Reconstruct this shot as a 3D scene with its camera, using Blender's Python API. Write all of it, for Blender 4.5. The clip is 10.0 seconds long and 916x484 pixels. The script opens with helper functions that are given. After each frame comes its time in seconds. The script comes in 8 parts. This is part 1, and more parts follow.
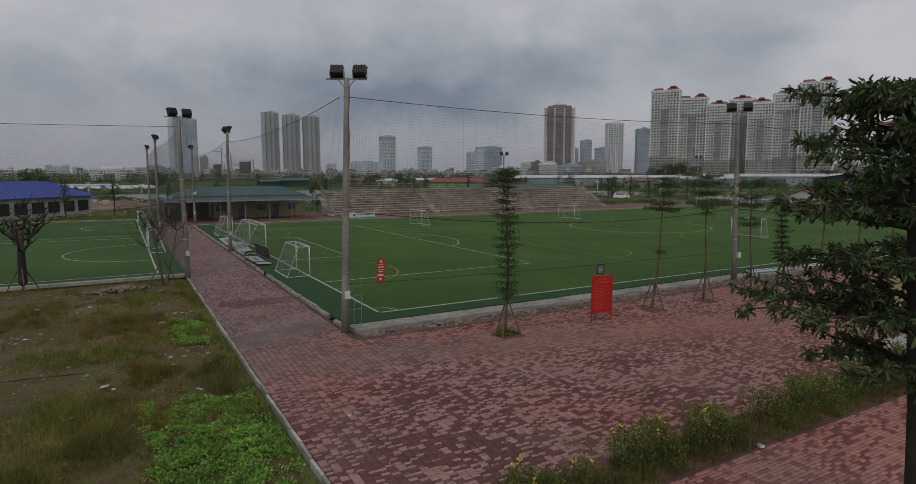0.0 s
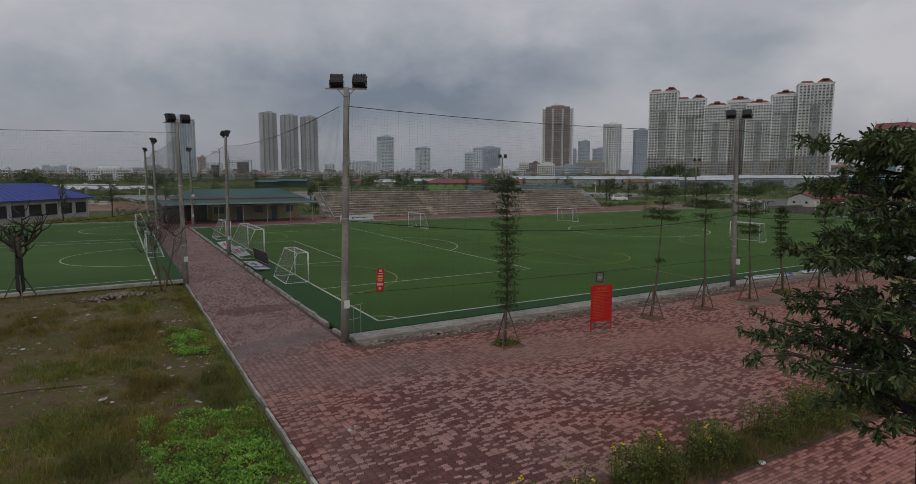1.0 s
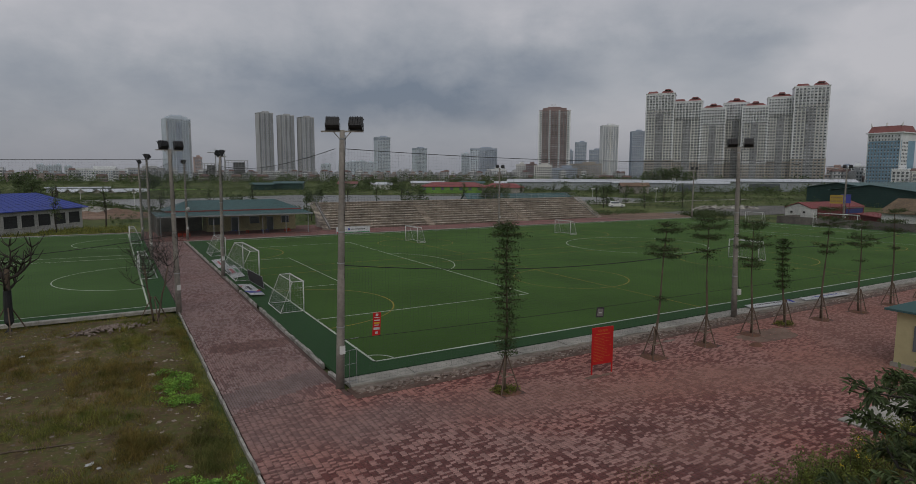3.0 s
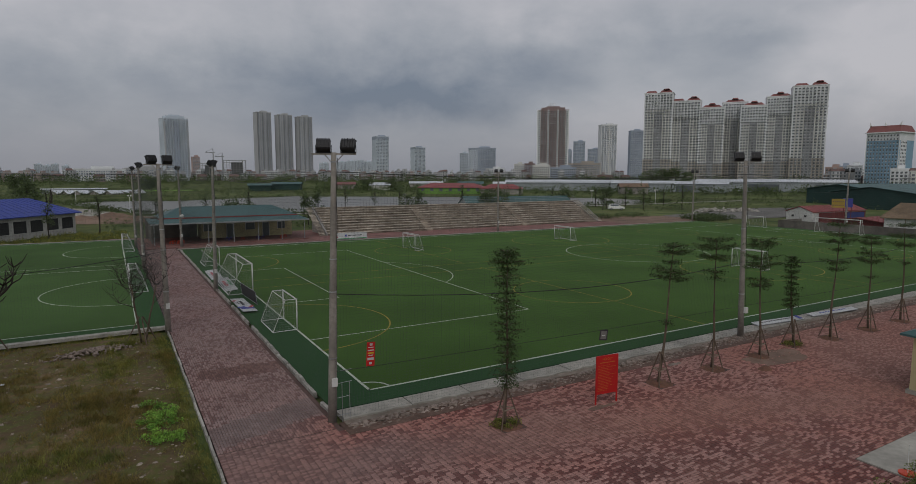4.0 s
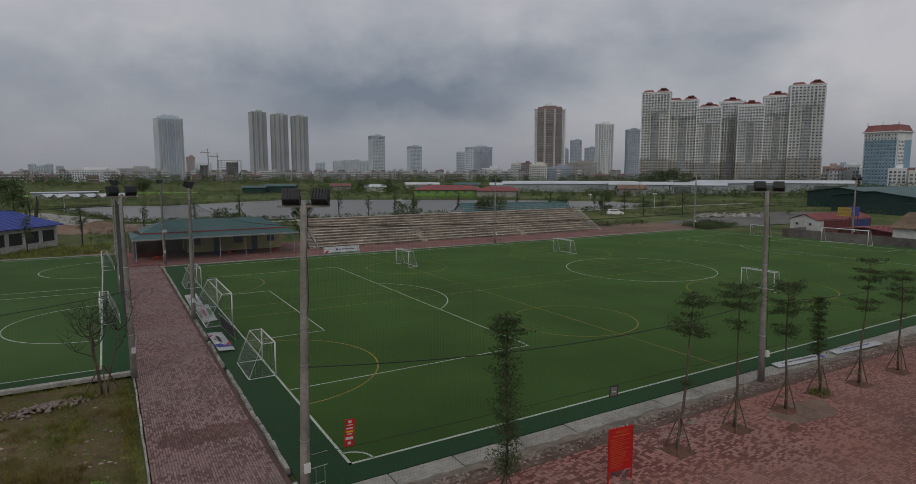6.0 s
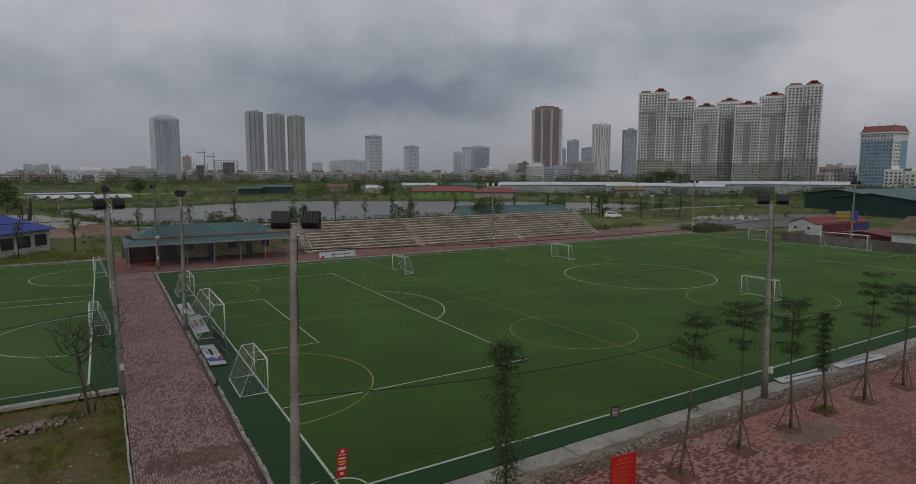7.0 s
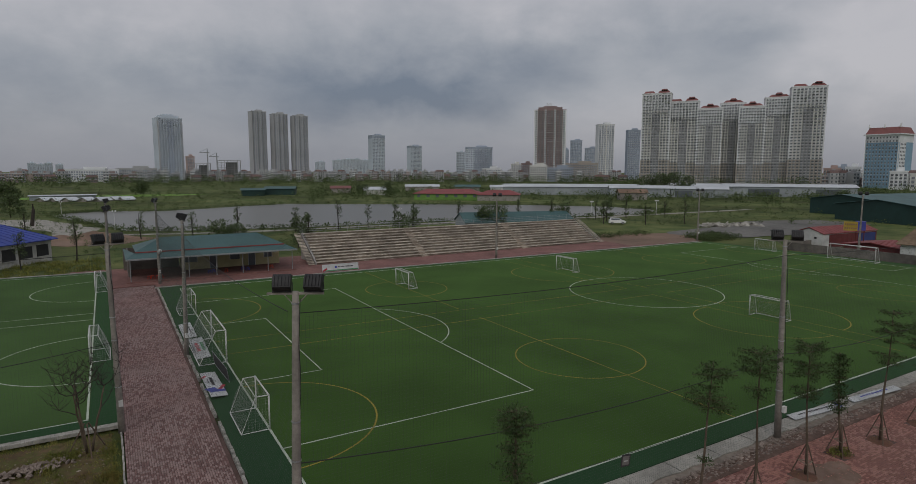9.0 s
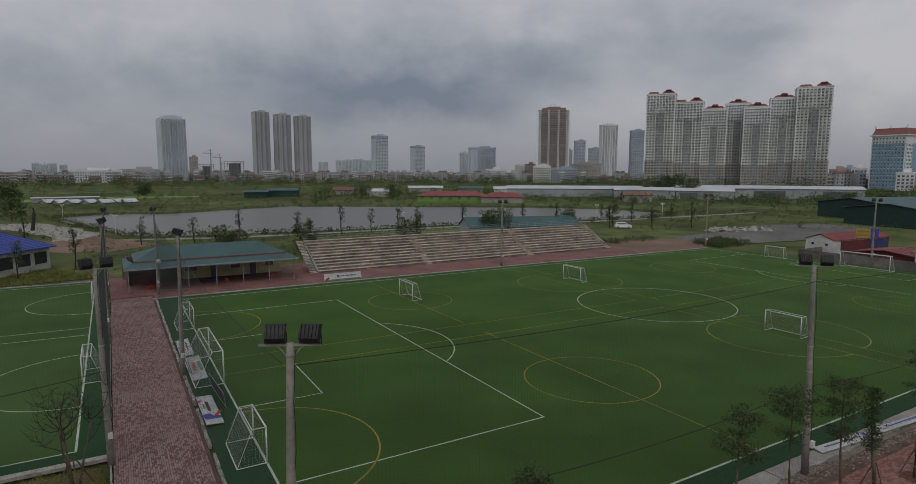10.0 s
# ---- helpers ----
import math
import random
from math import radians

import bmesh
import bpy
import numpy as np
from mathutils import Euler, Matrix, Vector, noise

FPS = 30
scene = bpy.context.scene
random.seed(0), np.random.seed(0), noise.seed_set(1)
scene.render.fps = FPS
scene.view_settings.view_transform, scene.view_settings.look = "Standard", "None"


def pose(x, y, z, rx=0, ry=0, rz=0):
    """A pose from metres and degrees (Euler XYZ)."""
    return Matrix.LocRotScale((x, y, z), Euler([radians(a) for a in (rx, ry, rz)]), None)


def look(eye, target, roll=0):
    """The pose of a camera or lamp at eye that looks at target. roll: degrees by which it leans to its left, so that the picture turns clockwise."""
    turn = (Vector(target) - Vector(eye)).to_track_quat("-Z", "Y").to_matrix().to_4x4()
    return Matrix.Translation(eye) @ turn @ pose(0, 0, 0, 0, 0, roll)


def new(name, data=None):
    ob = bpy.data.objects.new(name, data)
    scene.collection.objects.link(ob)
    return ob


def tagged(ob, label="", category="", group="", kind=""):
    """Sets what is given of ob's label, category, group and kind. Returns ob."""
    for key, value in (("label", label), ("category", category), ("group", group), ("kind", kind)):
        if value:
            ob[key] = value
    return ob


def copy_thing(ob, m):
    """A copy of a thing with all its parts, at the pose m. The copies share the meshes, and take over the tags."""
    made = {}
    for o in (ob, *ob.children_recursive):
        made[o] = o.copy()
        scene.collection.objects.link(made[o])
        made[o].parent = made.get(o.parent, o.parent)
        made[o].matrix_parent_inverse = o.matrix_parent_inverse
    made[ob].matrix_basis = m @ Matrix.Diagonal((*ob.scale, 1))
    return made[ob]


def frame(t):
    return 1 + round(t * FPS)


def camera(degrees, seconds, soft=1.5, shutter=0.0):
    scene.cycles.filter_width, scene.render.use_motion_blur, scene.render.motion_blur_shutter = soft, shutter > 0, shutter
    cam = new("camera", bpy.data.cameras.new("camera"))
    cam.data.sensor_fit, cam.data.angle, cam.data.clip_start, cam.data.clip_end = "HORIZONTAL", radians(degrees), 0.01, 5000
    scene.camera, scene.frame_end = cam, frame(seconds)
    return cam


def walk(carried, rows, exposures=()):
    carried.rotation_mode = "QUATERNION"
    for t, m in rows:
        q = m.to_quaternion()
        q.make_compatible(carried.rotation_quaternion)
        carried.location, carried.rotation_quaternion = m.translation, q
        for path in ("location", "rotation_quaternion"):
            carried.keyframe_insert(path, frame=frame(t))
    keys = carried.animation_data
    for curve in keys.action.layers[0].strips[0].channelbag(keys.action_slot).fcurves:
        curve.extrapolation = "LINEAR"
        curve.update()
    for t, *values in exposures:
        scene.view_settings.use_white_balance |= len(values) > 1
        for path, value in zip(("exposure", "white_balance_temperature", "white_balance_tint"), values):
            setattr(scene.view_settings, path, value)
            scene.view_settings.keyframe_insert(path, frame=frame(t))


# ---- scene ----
cam = camera(75.5, 10.0, 0.4)
PATH = [
    (0, (-10.686, -26.494, 6.674), (-9.701, -24.768, 6.448), -0.1),
    (0.5, (-10.686, -26.419, 6.843), (-9.697, -24.695, 6.618), 0.0),
    (1, (-10.704, -26.385, 7.059), (-9.713, -24.662, 6.834), -0.0),
    (1.5, (-10.707, -26.305, 7.328), (-9.713, -24.584, 7.103), 0.0),
    (2, (-10.662, -26.176, 7.815), (-9.665, -24.457, 7.589), 0.0),
    (2.5, (-10.581, -26.01, 8.352), (-9.582, -24.292, 8.127), 0.1),
    (4, (-9.719, -24.573, 9.825), (-8.714, -22.859, 9.596), 0.1),
    (4.5, (-9.289, -23.892, 10.324), (-8.281, -22.179, 10.094), 0.0),
    (5, (-8.761, -23.057, 10.784), (-7.752, -21.346, 10.553), -0.0),
    (5.5, (-8.215, -22.27, 11.242), (-7.204, -20.56, 11.009), -0.0),
    (7, (-7.349, -20.917, 12.332), (-6.327, -19.214, 12.097), 0.0),
    (7.5, (-7.226, -20.731, 12.679), (-6.2, -19.03, 12.444), 0.1),
    (8, (-7.158, -20.669, 13.215), (-6.136, -18.966, 12.978), 0.1),
    (8.5, (-7.136, -20.503, 13.72), (-6.119, -18.797, 13.48), 0.1),
    (9, (-7.015, -20.009, 14.184), (-6.001, -18.302, 13.945), 0.1),
    (9.5, (-6.738, -19.286, 14.666), (-5.727, -17.577, 14.427), 0.1),
    (10, (-6.267, -18.257, 15.196), (-5.262, -16.545, 14.957), 0.1),
]
EXPOSURE = 0.38
walk(cam, [(t, look(eye, target, roll)) for t, eye, target, roll in PATH], [(0.0, EXPOSURE + 0.05), (2.0, EXPOSURE), (10.0, EXPOSURE)])

# ---------- sky and light: heavy overcast afternoon ----------
SUN_EL, SUN_AZ = radians(48), radians(215)
world = bpy.data.worlds.new("overcast_sky")
scene.world = world
world.use_nodes = True
wn, wl = world.node_tree.nodes, world.node_tree.links
wn.clear()
w_out, w_bg = wn.new("ShaderNodeOutputWorld"), wn.new("ShaderNodeBackground")
w_sky = wn.new("ShaderNodeTexSky")
w_sky.sky_type, w_sky.sun_disc = "NISHITA", False
w_sky.sun_elevation, w_sky.sun_rotation = SUN_EL, SUN_AZ
w_sky.air_density, w_sky.dust_density = 1.5, 4.0
w_tc, w_sep = wn.new("ShaderNodeTexCoord"), wn.new("ShaderNodeSeparateXYZ")
wl.new(w_tc.outputs["Generated"], w_sep.inputs[0])


def wmath(op, a, b=None, c=None):
    n = wn.new("ShaderNodeMath")
    n.operation = op
    for k, v in enumerate((a, b, c)):
        if v is None:
            continue
        if isinstance(v, (int, float)):
            n.inputs[k].default_value = v
        else:
            wl.new(v, n.inputs[k])
    return n.outputs[0]


# layered cloud: broad soft banks and smaller ragged shapes
def wnoise(scale, detail, shift, rough=0.55, dist=0.0, squash=2.6):
    m = wn.new("ShaderNodeMapping")
    m.inputs["Location"].default_value = shift
    m.inputs["Scale"].default_value = (1.0, 1.0, squash)
    wl.new(w_tc.outputs["Generated"], m.inputs[0])
    n = wn.new("ShaderNodeTexNoise")
    n.inputs["Scale"].default_value, n.inputs["Detail"].default_value = scale, detail
    n.inputs["Roughness"].default_value, n.inputs["Distortion"].default_value = rough, dist
    wl.new(m.outputs[0], n.inputs["Vector"])
    return n.outputs["Fac"]


def bank(az, el, wide, up, down, warp, side):
    """A soft cloud bank round a direction, taller above than below, its outline billowed by noise."""
    a = radians(az)
    across = wmath("SUBTRACT", wmath("MULTIPLY", w_sep.outputs[0], math.cos(a)), wmath("MULTIPLY", w_sep.outputs[1], math.sin(a)))
    across = wmath("ADD", across, wmath("MULTIPLY", wmath("SUBTRACT", side, 0.5), 0.3))
    rise = wmath("ADD", wmath("SUBTRACT", w_sep.outputs[2], math.sin(radians(el))), wmath("MULTIPLY", wmath("SUBTRACT", warp, 0.5), 0.13))
    top, low = wmath("DIVIDE", wmath("MAXIMUM", rise, 0.0), up), wmath("DIVIDE", wmath("MINIMUM", rise, 0.0), down)
    e = wmath("ADD", wmath("POWER", wmath("ABSOLUTE", wmath("DIVIDE", across, wide)), 2.0), wmath("POWER", wmath("ABSOLUTE", wmath("ADD", top, low)), 2.0))
    ahead = wmath("GREATER_THAN", wmath("ADD", wmath("MULTIPLY", w_sep.outputs[0], math.sin(a)), wmath("MULTIPLY", w_sep.outputs[1], math.cos(a))), 0.0)
    return wmath("MULTIPLY", wmath("EXPONENT", wmath("MULTIPLY", e, -1.0)), ahead)


w_fine = wnoise(5.5, 7.0, (0.7, 4.2, 0.3), 0.56, 0.2, 1.25)
w_wisp = wnoise(15.0, 6.0, (2.2, 0.6, 4.1), 0.58, 0.3, 2.2)
w_puff = wnoise(3.0, 4.0, (3.1, 8.2, 5.3), 0.5, 0.3, 1.5)
w_n = wmath("ADD", wmath("ADD", wmath("MULTIPLY", wnoise(1.5, 2.0, (7.3, 2.4, 1.0), 0.5, 0.3, 1.6), 0.30), 0.10), wmath("ADD", wmath("MULTIPLY", w_puff, 0.34), wmath("ADD", wmath("MULTIPLY", w_fine, 0.20), wmath("MULTIPLY", wmath("SUBTRACT", w_wisp, 0.7), 0.13))))
for az, el, wide, up, down, k in ((20, 6.9, 0.27, 0.095, 0.055, -0.25), (27, 6.3, 0.15, 0.045, 0.030, -0.11), (42, 10.0, 0.18, 0.07, 0.05, -0.17), (55, 11.5, 0.06, 0.030, 0.025, -0.12), (63, 15.0, 0.06, 0.03, 0.02, -0.10),
                                  (0, 12.5, 0.22, 0.07, 0.06, 0.17), (37, 15.5, 0.14, 0.06, 0.04, 0.07), (66, 9.0, 0.15, 0.12, 0.09, 0.20), (10, 18.0, 0.30, 0.05, 0.05, 0.06)):
    w_n = wmath("ADD", w_n, wmath("MULTIPLY", bank(az, el, wide, up, down, w_fine, w_puff), k))
w_ramp = wn.new("ShaderNodeValToRGB")
w_ramp.color_ramp.elements[0].position, w_ramp.color_ramp.elements[0].color = 0.22, (0.270, 0.325, 0.425, 1)
w_ramp.color_ramp.elements[1].position, w_ramp.color_ramp.elements[1].color = 0.66, (0.84, 0.83, 0.885, 1)
e = w_ramp.color_ramp.elements.new(0.45)
e.color = (0.565, 0.595, 0.665, 1)
wl.new(w_n, w_ramp.inputs[0])
# paler air towards the horizon
w_low = wmath("POWER", wmath("SUBTRACT", 1.0, wmath("MINIMUM", wmath("MULTIPLY", wmath("MAXIMUM", w_sep.outputs[2], 0.0), 7.0), 1.0)), 1.5)
w_mix = wn.new("ShaderNodeMixRGB")
wl.new(wmath("MULTIPLY", w_low, 0.8), w_mix.inputs[0])
wl.new(w_ramp.outputs[0], w_mix.inputs[1])
w_mix.inputs[2].default_value = (0.385, 0.40, 0.45, 1)
w_add = wn.new("ShaderNodeMixRGB")
w_add.blend_type = "ADD"
w_add.inputs[0].default_value = 1.0
w_scale = wn.new("ShaderNodeMixRGB")
w_scale.blend_type = "MULTIPLY"
w_scale.inputs[0].default_value = 1.0
w_scale.inputs[2].default_value = (0.012, 0.012, 0.012, 1)
wl.new(w_sky.outputs[0], w_scale.inputs[1])
wl.new(w_mix.outputs[0], w_add.inputs[1])
wl.new(w_scale.outputs[0], w_add.inputs[2])
wl.new(w_add.outputs[0], w_bg.inputs[0])
w_bg.inputs[1].default_value = 0.42
wl.new(w_bg.outputs[0], w_out.inputs[0])

sun = new("sun", bpy.data.lights.new("sun", "SUN"))
sun.data.energy, sun.data.angle, sun.data.color = 0.6, radians(50), (1.0, 0.96, 0.9)
sun.matrix_world = look((math.sin(SUN_AZ) * math.cos(SUN_EL) * 50, math.cos(SUN_AZ) * math.cos(SUN_EL) * 50, math.sin(SUN_EL) * 50), (0, 0, 0))


# ---------- materials ----------
def mat(name, c1, c2=None, scale=4.0, rough=0.8, bump=0.15, stain=0.25, stain_scale=0.4, vary=0.0, metal=0.0, world_space=True, by_object=False, spec=0.3, stretch=(1, 1, 1), translucent=0.0):
    m = bpy.data.materials.new(name)
    m.use_nodes = True
    n, l = m.node_tree.nodes, m.node_tree.links
    b = n["Principled BSDF"]
    b.inputs["Roughness"].default_value, b.inputs["Metallic"].default_value = rough, metal
    b.inputs["Specular IOR Level"].default_value = spec
    if world_space:
        src = n.new("ShaderNodeNewGeometry").outputs["Position"]
    else:
        src = n.new("ShaderNodeTexCoord").outputs["Object"]
    mp = n.new("ShaderNodeMapping")
    mp.inputs["Scale"].default_value = stretch
    l.new(src, mp.inputs[0])
    c2 = c2 or tuple(v * 0.75 for v in c1)
    nz = n.new("ShaderNodeTexNoise")
    nz.inputs["Scale"].default_value, nz.inputs["Detail"].default_value, nz.inputs["Roughness"].default_value = scale, 5.0, 0.65
    l.new(mp.outputs[0], nz.inputs["Vector"])
    r = n.new("ShaderNodeMapRange")
    r.inputs[1].default_value, r.inputs[2].default_value = 0.32, 0.68
    l.new(nz.outputs["Fac"], r.inputs[0])
    mix = n.new("ShaderNodeMixRGB")
    mix.inputs[1].default_value, mix.inputs[2].default_value = (*c1, 1), (*c2, 1)
    l.new(r.outputs[0], mix.inputs[0])
    col = mix.outputs[0]
    if stain:
        big = n.new("ShaderNodeTexNoise")
        big.inputs["Scale"].default_value, big.inputs["Detail"].default_value = stain_scale, 4.0
        l.new(mp.outputs[0], big.inputs["Vector"])
        rr = n.new("ShaderNodeMapRange")
        rr.inputs[1].default_value, rr.inputs[2].default_value = 0.3, 0.7
        rr.inputs[3].default_value, rr.inputs[4].default_value = 1.0 - stain, 1.0 + stain * 0.6
        l.new(big.outputs["Fac"], rr.inputs[0])
        mu = n.new("ShaderNodeMixRGB")
        mu.blend_type = "MULTIPLY"
        mu.inputs[0].default_value = 1.0
        l.new(col, mu.inputs[1]), l.new(rr.outputs[0], mu.inputs[2])
        col = mu.outputs[0]
    if vary:
        rnd = n.new("ShaderNodeObjectInfo").outputs["Random"] if by_object else n.new("ShaderNodeNewGeometry").outputs["Random Per Island"]
        rr = n.new("ShaderNodeMapRange")
        rr.inputs[3].default_value, rr.inputs[4].default_value = 1.0 - vary, 1.0 + vary
        l.new(rnd, rr.inputs[0])
        mu = n.new("ShaderNodeMixRGB")
        mu.blend_type = "MULTIPLY"
        mu.inputs[0].default_value = 1.0
        l.new(col, mu.inputs[1]), l.new(rr.outputs[0], mu.inputs[2])
        col = mu.outputs[0]
    l.new(col, b.inputs["Base Color"])
    if bump:
        bp = n.new("ShaderNodeBump")
        bp.inputs["Strength"].default_value, bp.inputs["Distance"].default_value = bump, 0.02
        l.new(nz.outputs["Fac"], bp.inputs["Height"])
        l.new(bp.outputs[0], b.inputs["Normal"])
    if translucent:
        tr = n.new("ShaderNodeBsdfTranslucent")
        l.new(col, tr.inputs[0])
        ms = n.new("ShaderNodeMixShader")
        ms.inputs[0].default_value = translucent
        l.new(b.outputs[0], ms.inputs[1]), l.new(tr.outputs[0], ms.inputs[2])
        l.new(ms.outputs[0], n["Material Output"].inputs[0])
    return m


def paver_mat(name, by_object, worn=0.0, pale_a=(0.300, 0.178, 0.164), pale_b=(0.305, 0.150, 0.130), dark_a=(0.138, 0.060, 0.055), dark_b=(0.150, 0.054, 0.047), share=0.34, track=0.0):
    """Two-tone concrete pavers, pale and maroon, mixed in clusters, some parts dusty and some redder."""
    m = mat(name, (0.30, 0.115, 0.10), (0.22, 0.085, 0.075), 14.0, 0.8, 0.3, 0.0, spec=0.2)
    n, l = m.node_tree.nodes, m.node_tree.links
    b = n["Principled BSDF"]
    geo = n.new("ShaderNodeNewGeometry")
    rnd = n.new("ShaderNodeObjectInfo").outputs["Random"] if by_object else geo.outputs["Random Per Island"]

    def tex(scale, detail, rough):
        k = n.new("ShaderNodeTexNoise")
        k.inputs["Scale"].default_value, k.inputs["Detail"].default_value, k.inputs["Roughness"].default_value = scale, detail, rough
        l.new(geo.outputs["Position"], k.inputs["Vector"])
        return k.outputs["Fac"]

    def calc(op, x, y, z=None):
        k = n.new("ShaderNodeMath")
        k.operation = op
        for i, v in enumerate((x, y, z)):
            if isinstance(v, (int, float)):
                k.inputs[i].default_value = v
            elif v is not None:
                l.new(v, k.inputs[i])
        return k.outputs[0]

    def blend(fac, x, y, kind="MIX"):
        k = n.new("ShaderNodeMixRGB")
        k.blend_type = kind
        for i, v in enumerate((fac, x, y)):
            if isinstance(v, (int, float)):
                k.inputs[i].default_value = v
            elif isinstance(v, tuple):
                k.inputs[i].default_value = (*v, 1)
            else:
                l.new(v, k.inputs[i])
        return k.outputs[0]

    def span(v, lo, hi, a=0.0, c=1.0):
        k = n.new("ShaderNodeMapRange")
        for i, q in ((1, lo), (2, hi), (3, a), (4, c)):
            k.inputs[i].default_value = q
        l.new(v, k.inputs[0])
        return k.outputs[0]

    clump = tex(0.42, 5.0, 0.72)
    tone = calc("ADD", rnd, calc("MULTIPLY", calc("SUBTRACT", clump, 0.5), 1.7))
    tone = calc("ADD", tone, calc("MULTIPLY", calc("SUBTRACT", tex(0.07, 2.0, 0.5), 0.5), 0.9))
    pale_or_dark = span(tone, share - 0.03, share + 0.03)
    region = span(tex(0.13, 3.0, 0.5), 0.42, 0.60)
    pale = blend(region, pale_a, pale_b)
    dark = blend(region, dark_a, dark_b)
    col = blend(pale_or_dark, dark, pale)
    shade = calc("ADD", calc("MULTIPLY", calc("FRACT", calc("MULTIPLY", rnd, 37.0), 0.0), 0.34), 0.83)
    col = blend(1.0, col, shade, "MULTIPLY")
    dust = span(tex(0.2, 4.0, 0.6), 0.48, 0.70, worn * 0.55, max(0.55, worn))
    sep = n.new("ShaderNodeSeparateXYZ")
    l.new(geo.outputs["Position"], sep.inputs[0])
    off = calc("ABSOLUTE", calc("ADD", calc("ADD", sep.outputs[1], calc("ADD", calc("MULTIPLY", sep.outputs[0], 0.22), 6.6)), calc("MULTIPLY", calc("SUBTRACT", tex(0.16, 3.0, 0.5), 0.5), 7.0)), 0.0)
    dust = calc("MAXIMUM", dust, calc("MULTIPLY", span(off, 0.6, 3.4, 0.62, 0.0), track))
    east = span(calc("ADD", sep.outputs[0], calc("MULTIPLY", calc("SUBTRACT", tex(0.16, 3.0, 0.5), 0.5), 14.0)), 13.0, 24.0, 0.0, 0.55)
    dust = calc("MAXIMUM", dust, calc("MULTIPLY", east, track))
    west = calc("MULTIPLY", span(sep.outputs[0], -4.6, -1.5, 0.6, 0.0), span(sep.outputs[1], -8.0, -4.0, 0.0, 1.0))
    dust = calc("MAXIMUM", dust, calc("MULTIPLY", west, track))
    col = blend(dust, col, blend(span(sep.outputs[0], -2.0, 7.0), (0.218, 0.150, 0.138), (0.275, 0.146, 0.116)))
    col = blend(0.8 * worn, col, span(tex(0.45, 5.0, 0.7), 0.3, 0.7, 0.45, 1.35), "MULTIPLY")
    col = blend(0.35, col, tex(14.0, 4.0, 0.6), "OVERLAY")
    l.new(col, b.inputs["Base Color"])
    return m


M = {}
M["field"] = mat("meadow", (0.050, 0.082, 0.026), (0.150, 0.160, 0.062), 0.11, 0.95, 0.2, 0.5, 0.02, spec=0.1)
M["turf"] = mat("artificial_turf", (0.041, 0.083, 0.0165), (0.033, 0.069, 0.015), 30.0, 0.95, 0.3, 0.32, 0.12, spec=0.08)
M["turf_dark"] = mat("artificial_turf_border", (0.019, 0.053, 0.025), (0.015, 0.044, 0.0215), 30.0, 0.95, 0.3, 0.15, 0.12, spec=0.08)
for k in ("turf", "turf_dark"):
    b = M[k].node_tree.nodes["Principled BSDF"]
    b.inputs["Sheen Weight"].default_value, b.inputs["Sheen Roughness"].default_value = 0.17, 0.42
    b.inputs["Sheen Tint"].default_value = (0.45, 0.75, 0.25, 1)
M["line"] = mat("white_line_turf", (0.50, 0.53, 0.46), (0.36, 0.42, 0.33), 20.0, 0.8, 0.2, 0.25, 0.3)
M["yellow"] = mat("yellow_line_turf", (0.30, 0.22, 0.03), (0.20, 0.17, 0.03), 20.0, 0.8, 0.2, 0.35, 0.2)
M["concrete"] = mat("weathered_concrete", (0.36, 0.34, 0.30), (0.26, 0.25, 0.22), 3.0, 0.85, 0.3, 0.3, 0.5)
M["pole"] = mat("pole_concrete", (0.305, 0.280, 0.248), (0.215, 0.197, 0.172), 6.0, 0.85, 0.2, 0.3, 0.8)
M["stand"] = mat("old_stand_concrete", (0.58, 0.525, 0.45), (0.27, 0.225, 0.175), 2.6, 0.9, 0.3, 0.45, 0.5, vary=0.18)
M["ledge"] = mat("dusty_ledge_concrete", (0.25, 0.215, 0.18), (0.15, 0.12, 0.098), 2.5, 0.9, 0.3, 0.4, 0.6)
M["kerb"] = mat("kerb_concrete", (0.42, 0.40, 0.36), (0.25, 0.24, 0.21), 4.0, 0.85, 0.3, 0.35, 0.7, vary=0.25)
M["rubble"] = mat("broken_paver", (0.30, 0.245, 0.21), (0.125, 0.095, 0.08), 6.0, 0.9, 0.3, 0.3, 0.8, vary=0.35)
M["rubble_pale"] = mat("pale_pebbles", (0.31, 0.27, 0.225), (0.18, 0.14, 0.115), 6.0, 0.9, 0.1, 0.2, 0.8, vary=0.45)
M["kerb_white"] = mat("pale_kerb_stone", (0.46, 0.44, 0.40), (0.21, 0.195, 0.17), 2.2, 0.85, 0.3, 0.45, 0.9)
M["bed"] = mat("paving_bed_sand", (0.12, 0.075, 0.065), (0.085, 0.055, 0.048), 6.0, 0.95, 0.3, 0.3, 0.5)
M["redpave"] = mat("red_brick_paving_far", (0.25, 0.125, 0.11), (0.16, 0.08, 0.07), 2.2, 0.85, 0.25, 0.3, 0.25)
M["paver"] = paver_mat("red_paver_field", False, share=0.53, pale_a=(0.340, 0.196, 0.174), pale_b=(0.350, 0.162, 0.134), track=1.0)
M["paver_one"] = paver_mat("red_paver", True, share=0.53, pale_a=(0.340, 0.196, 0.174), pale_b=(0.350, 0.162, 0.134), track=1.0)
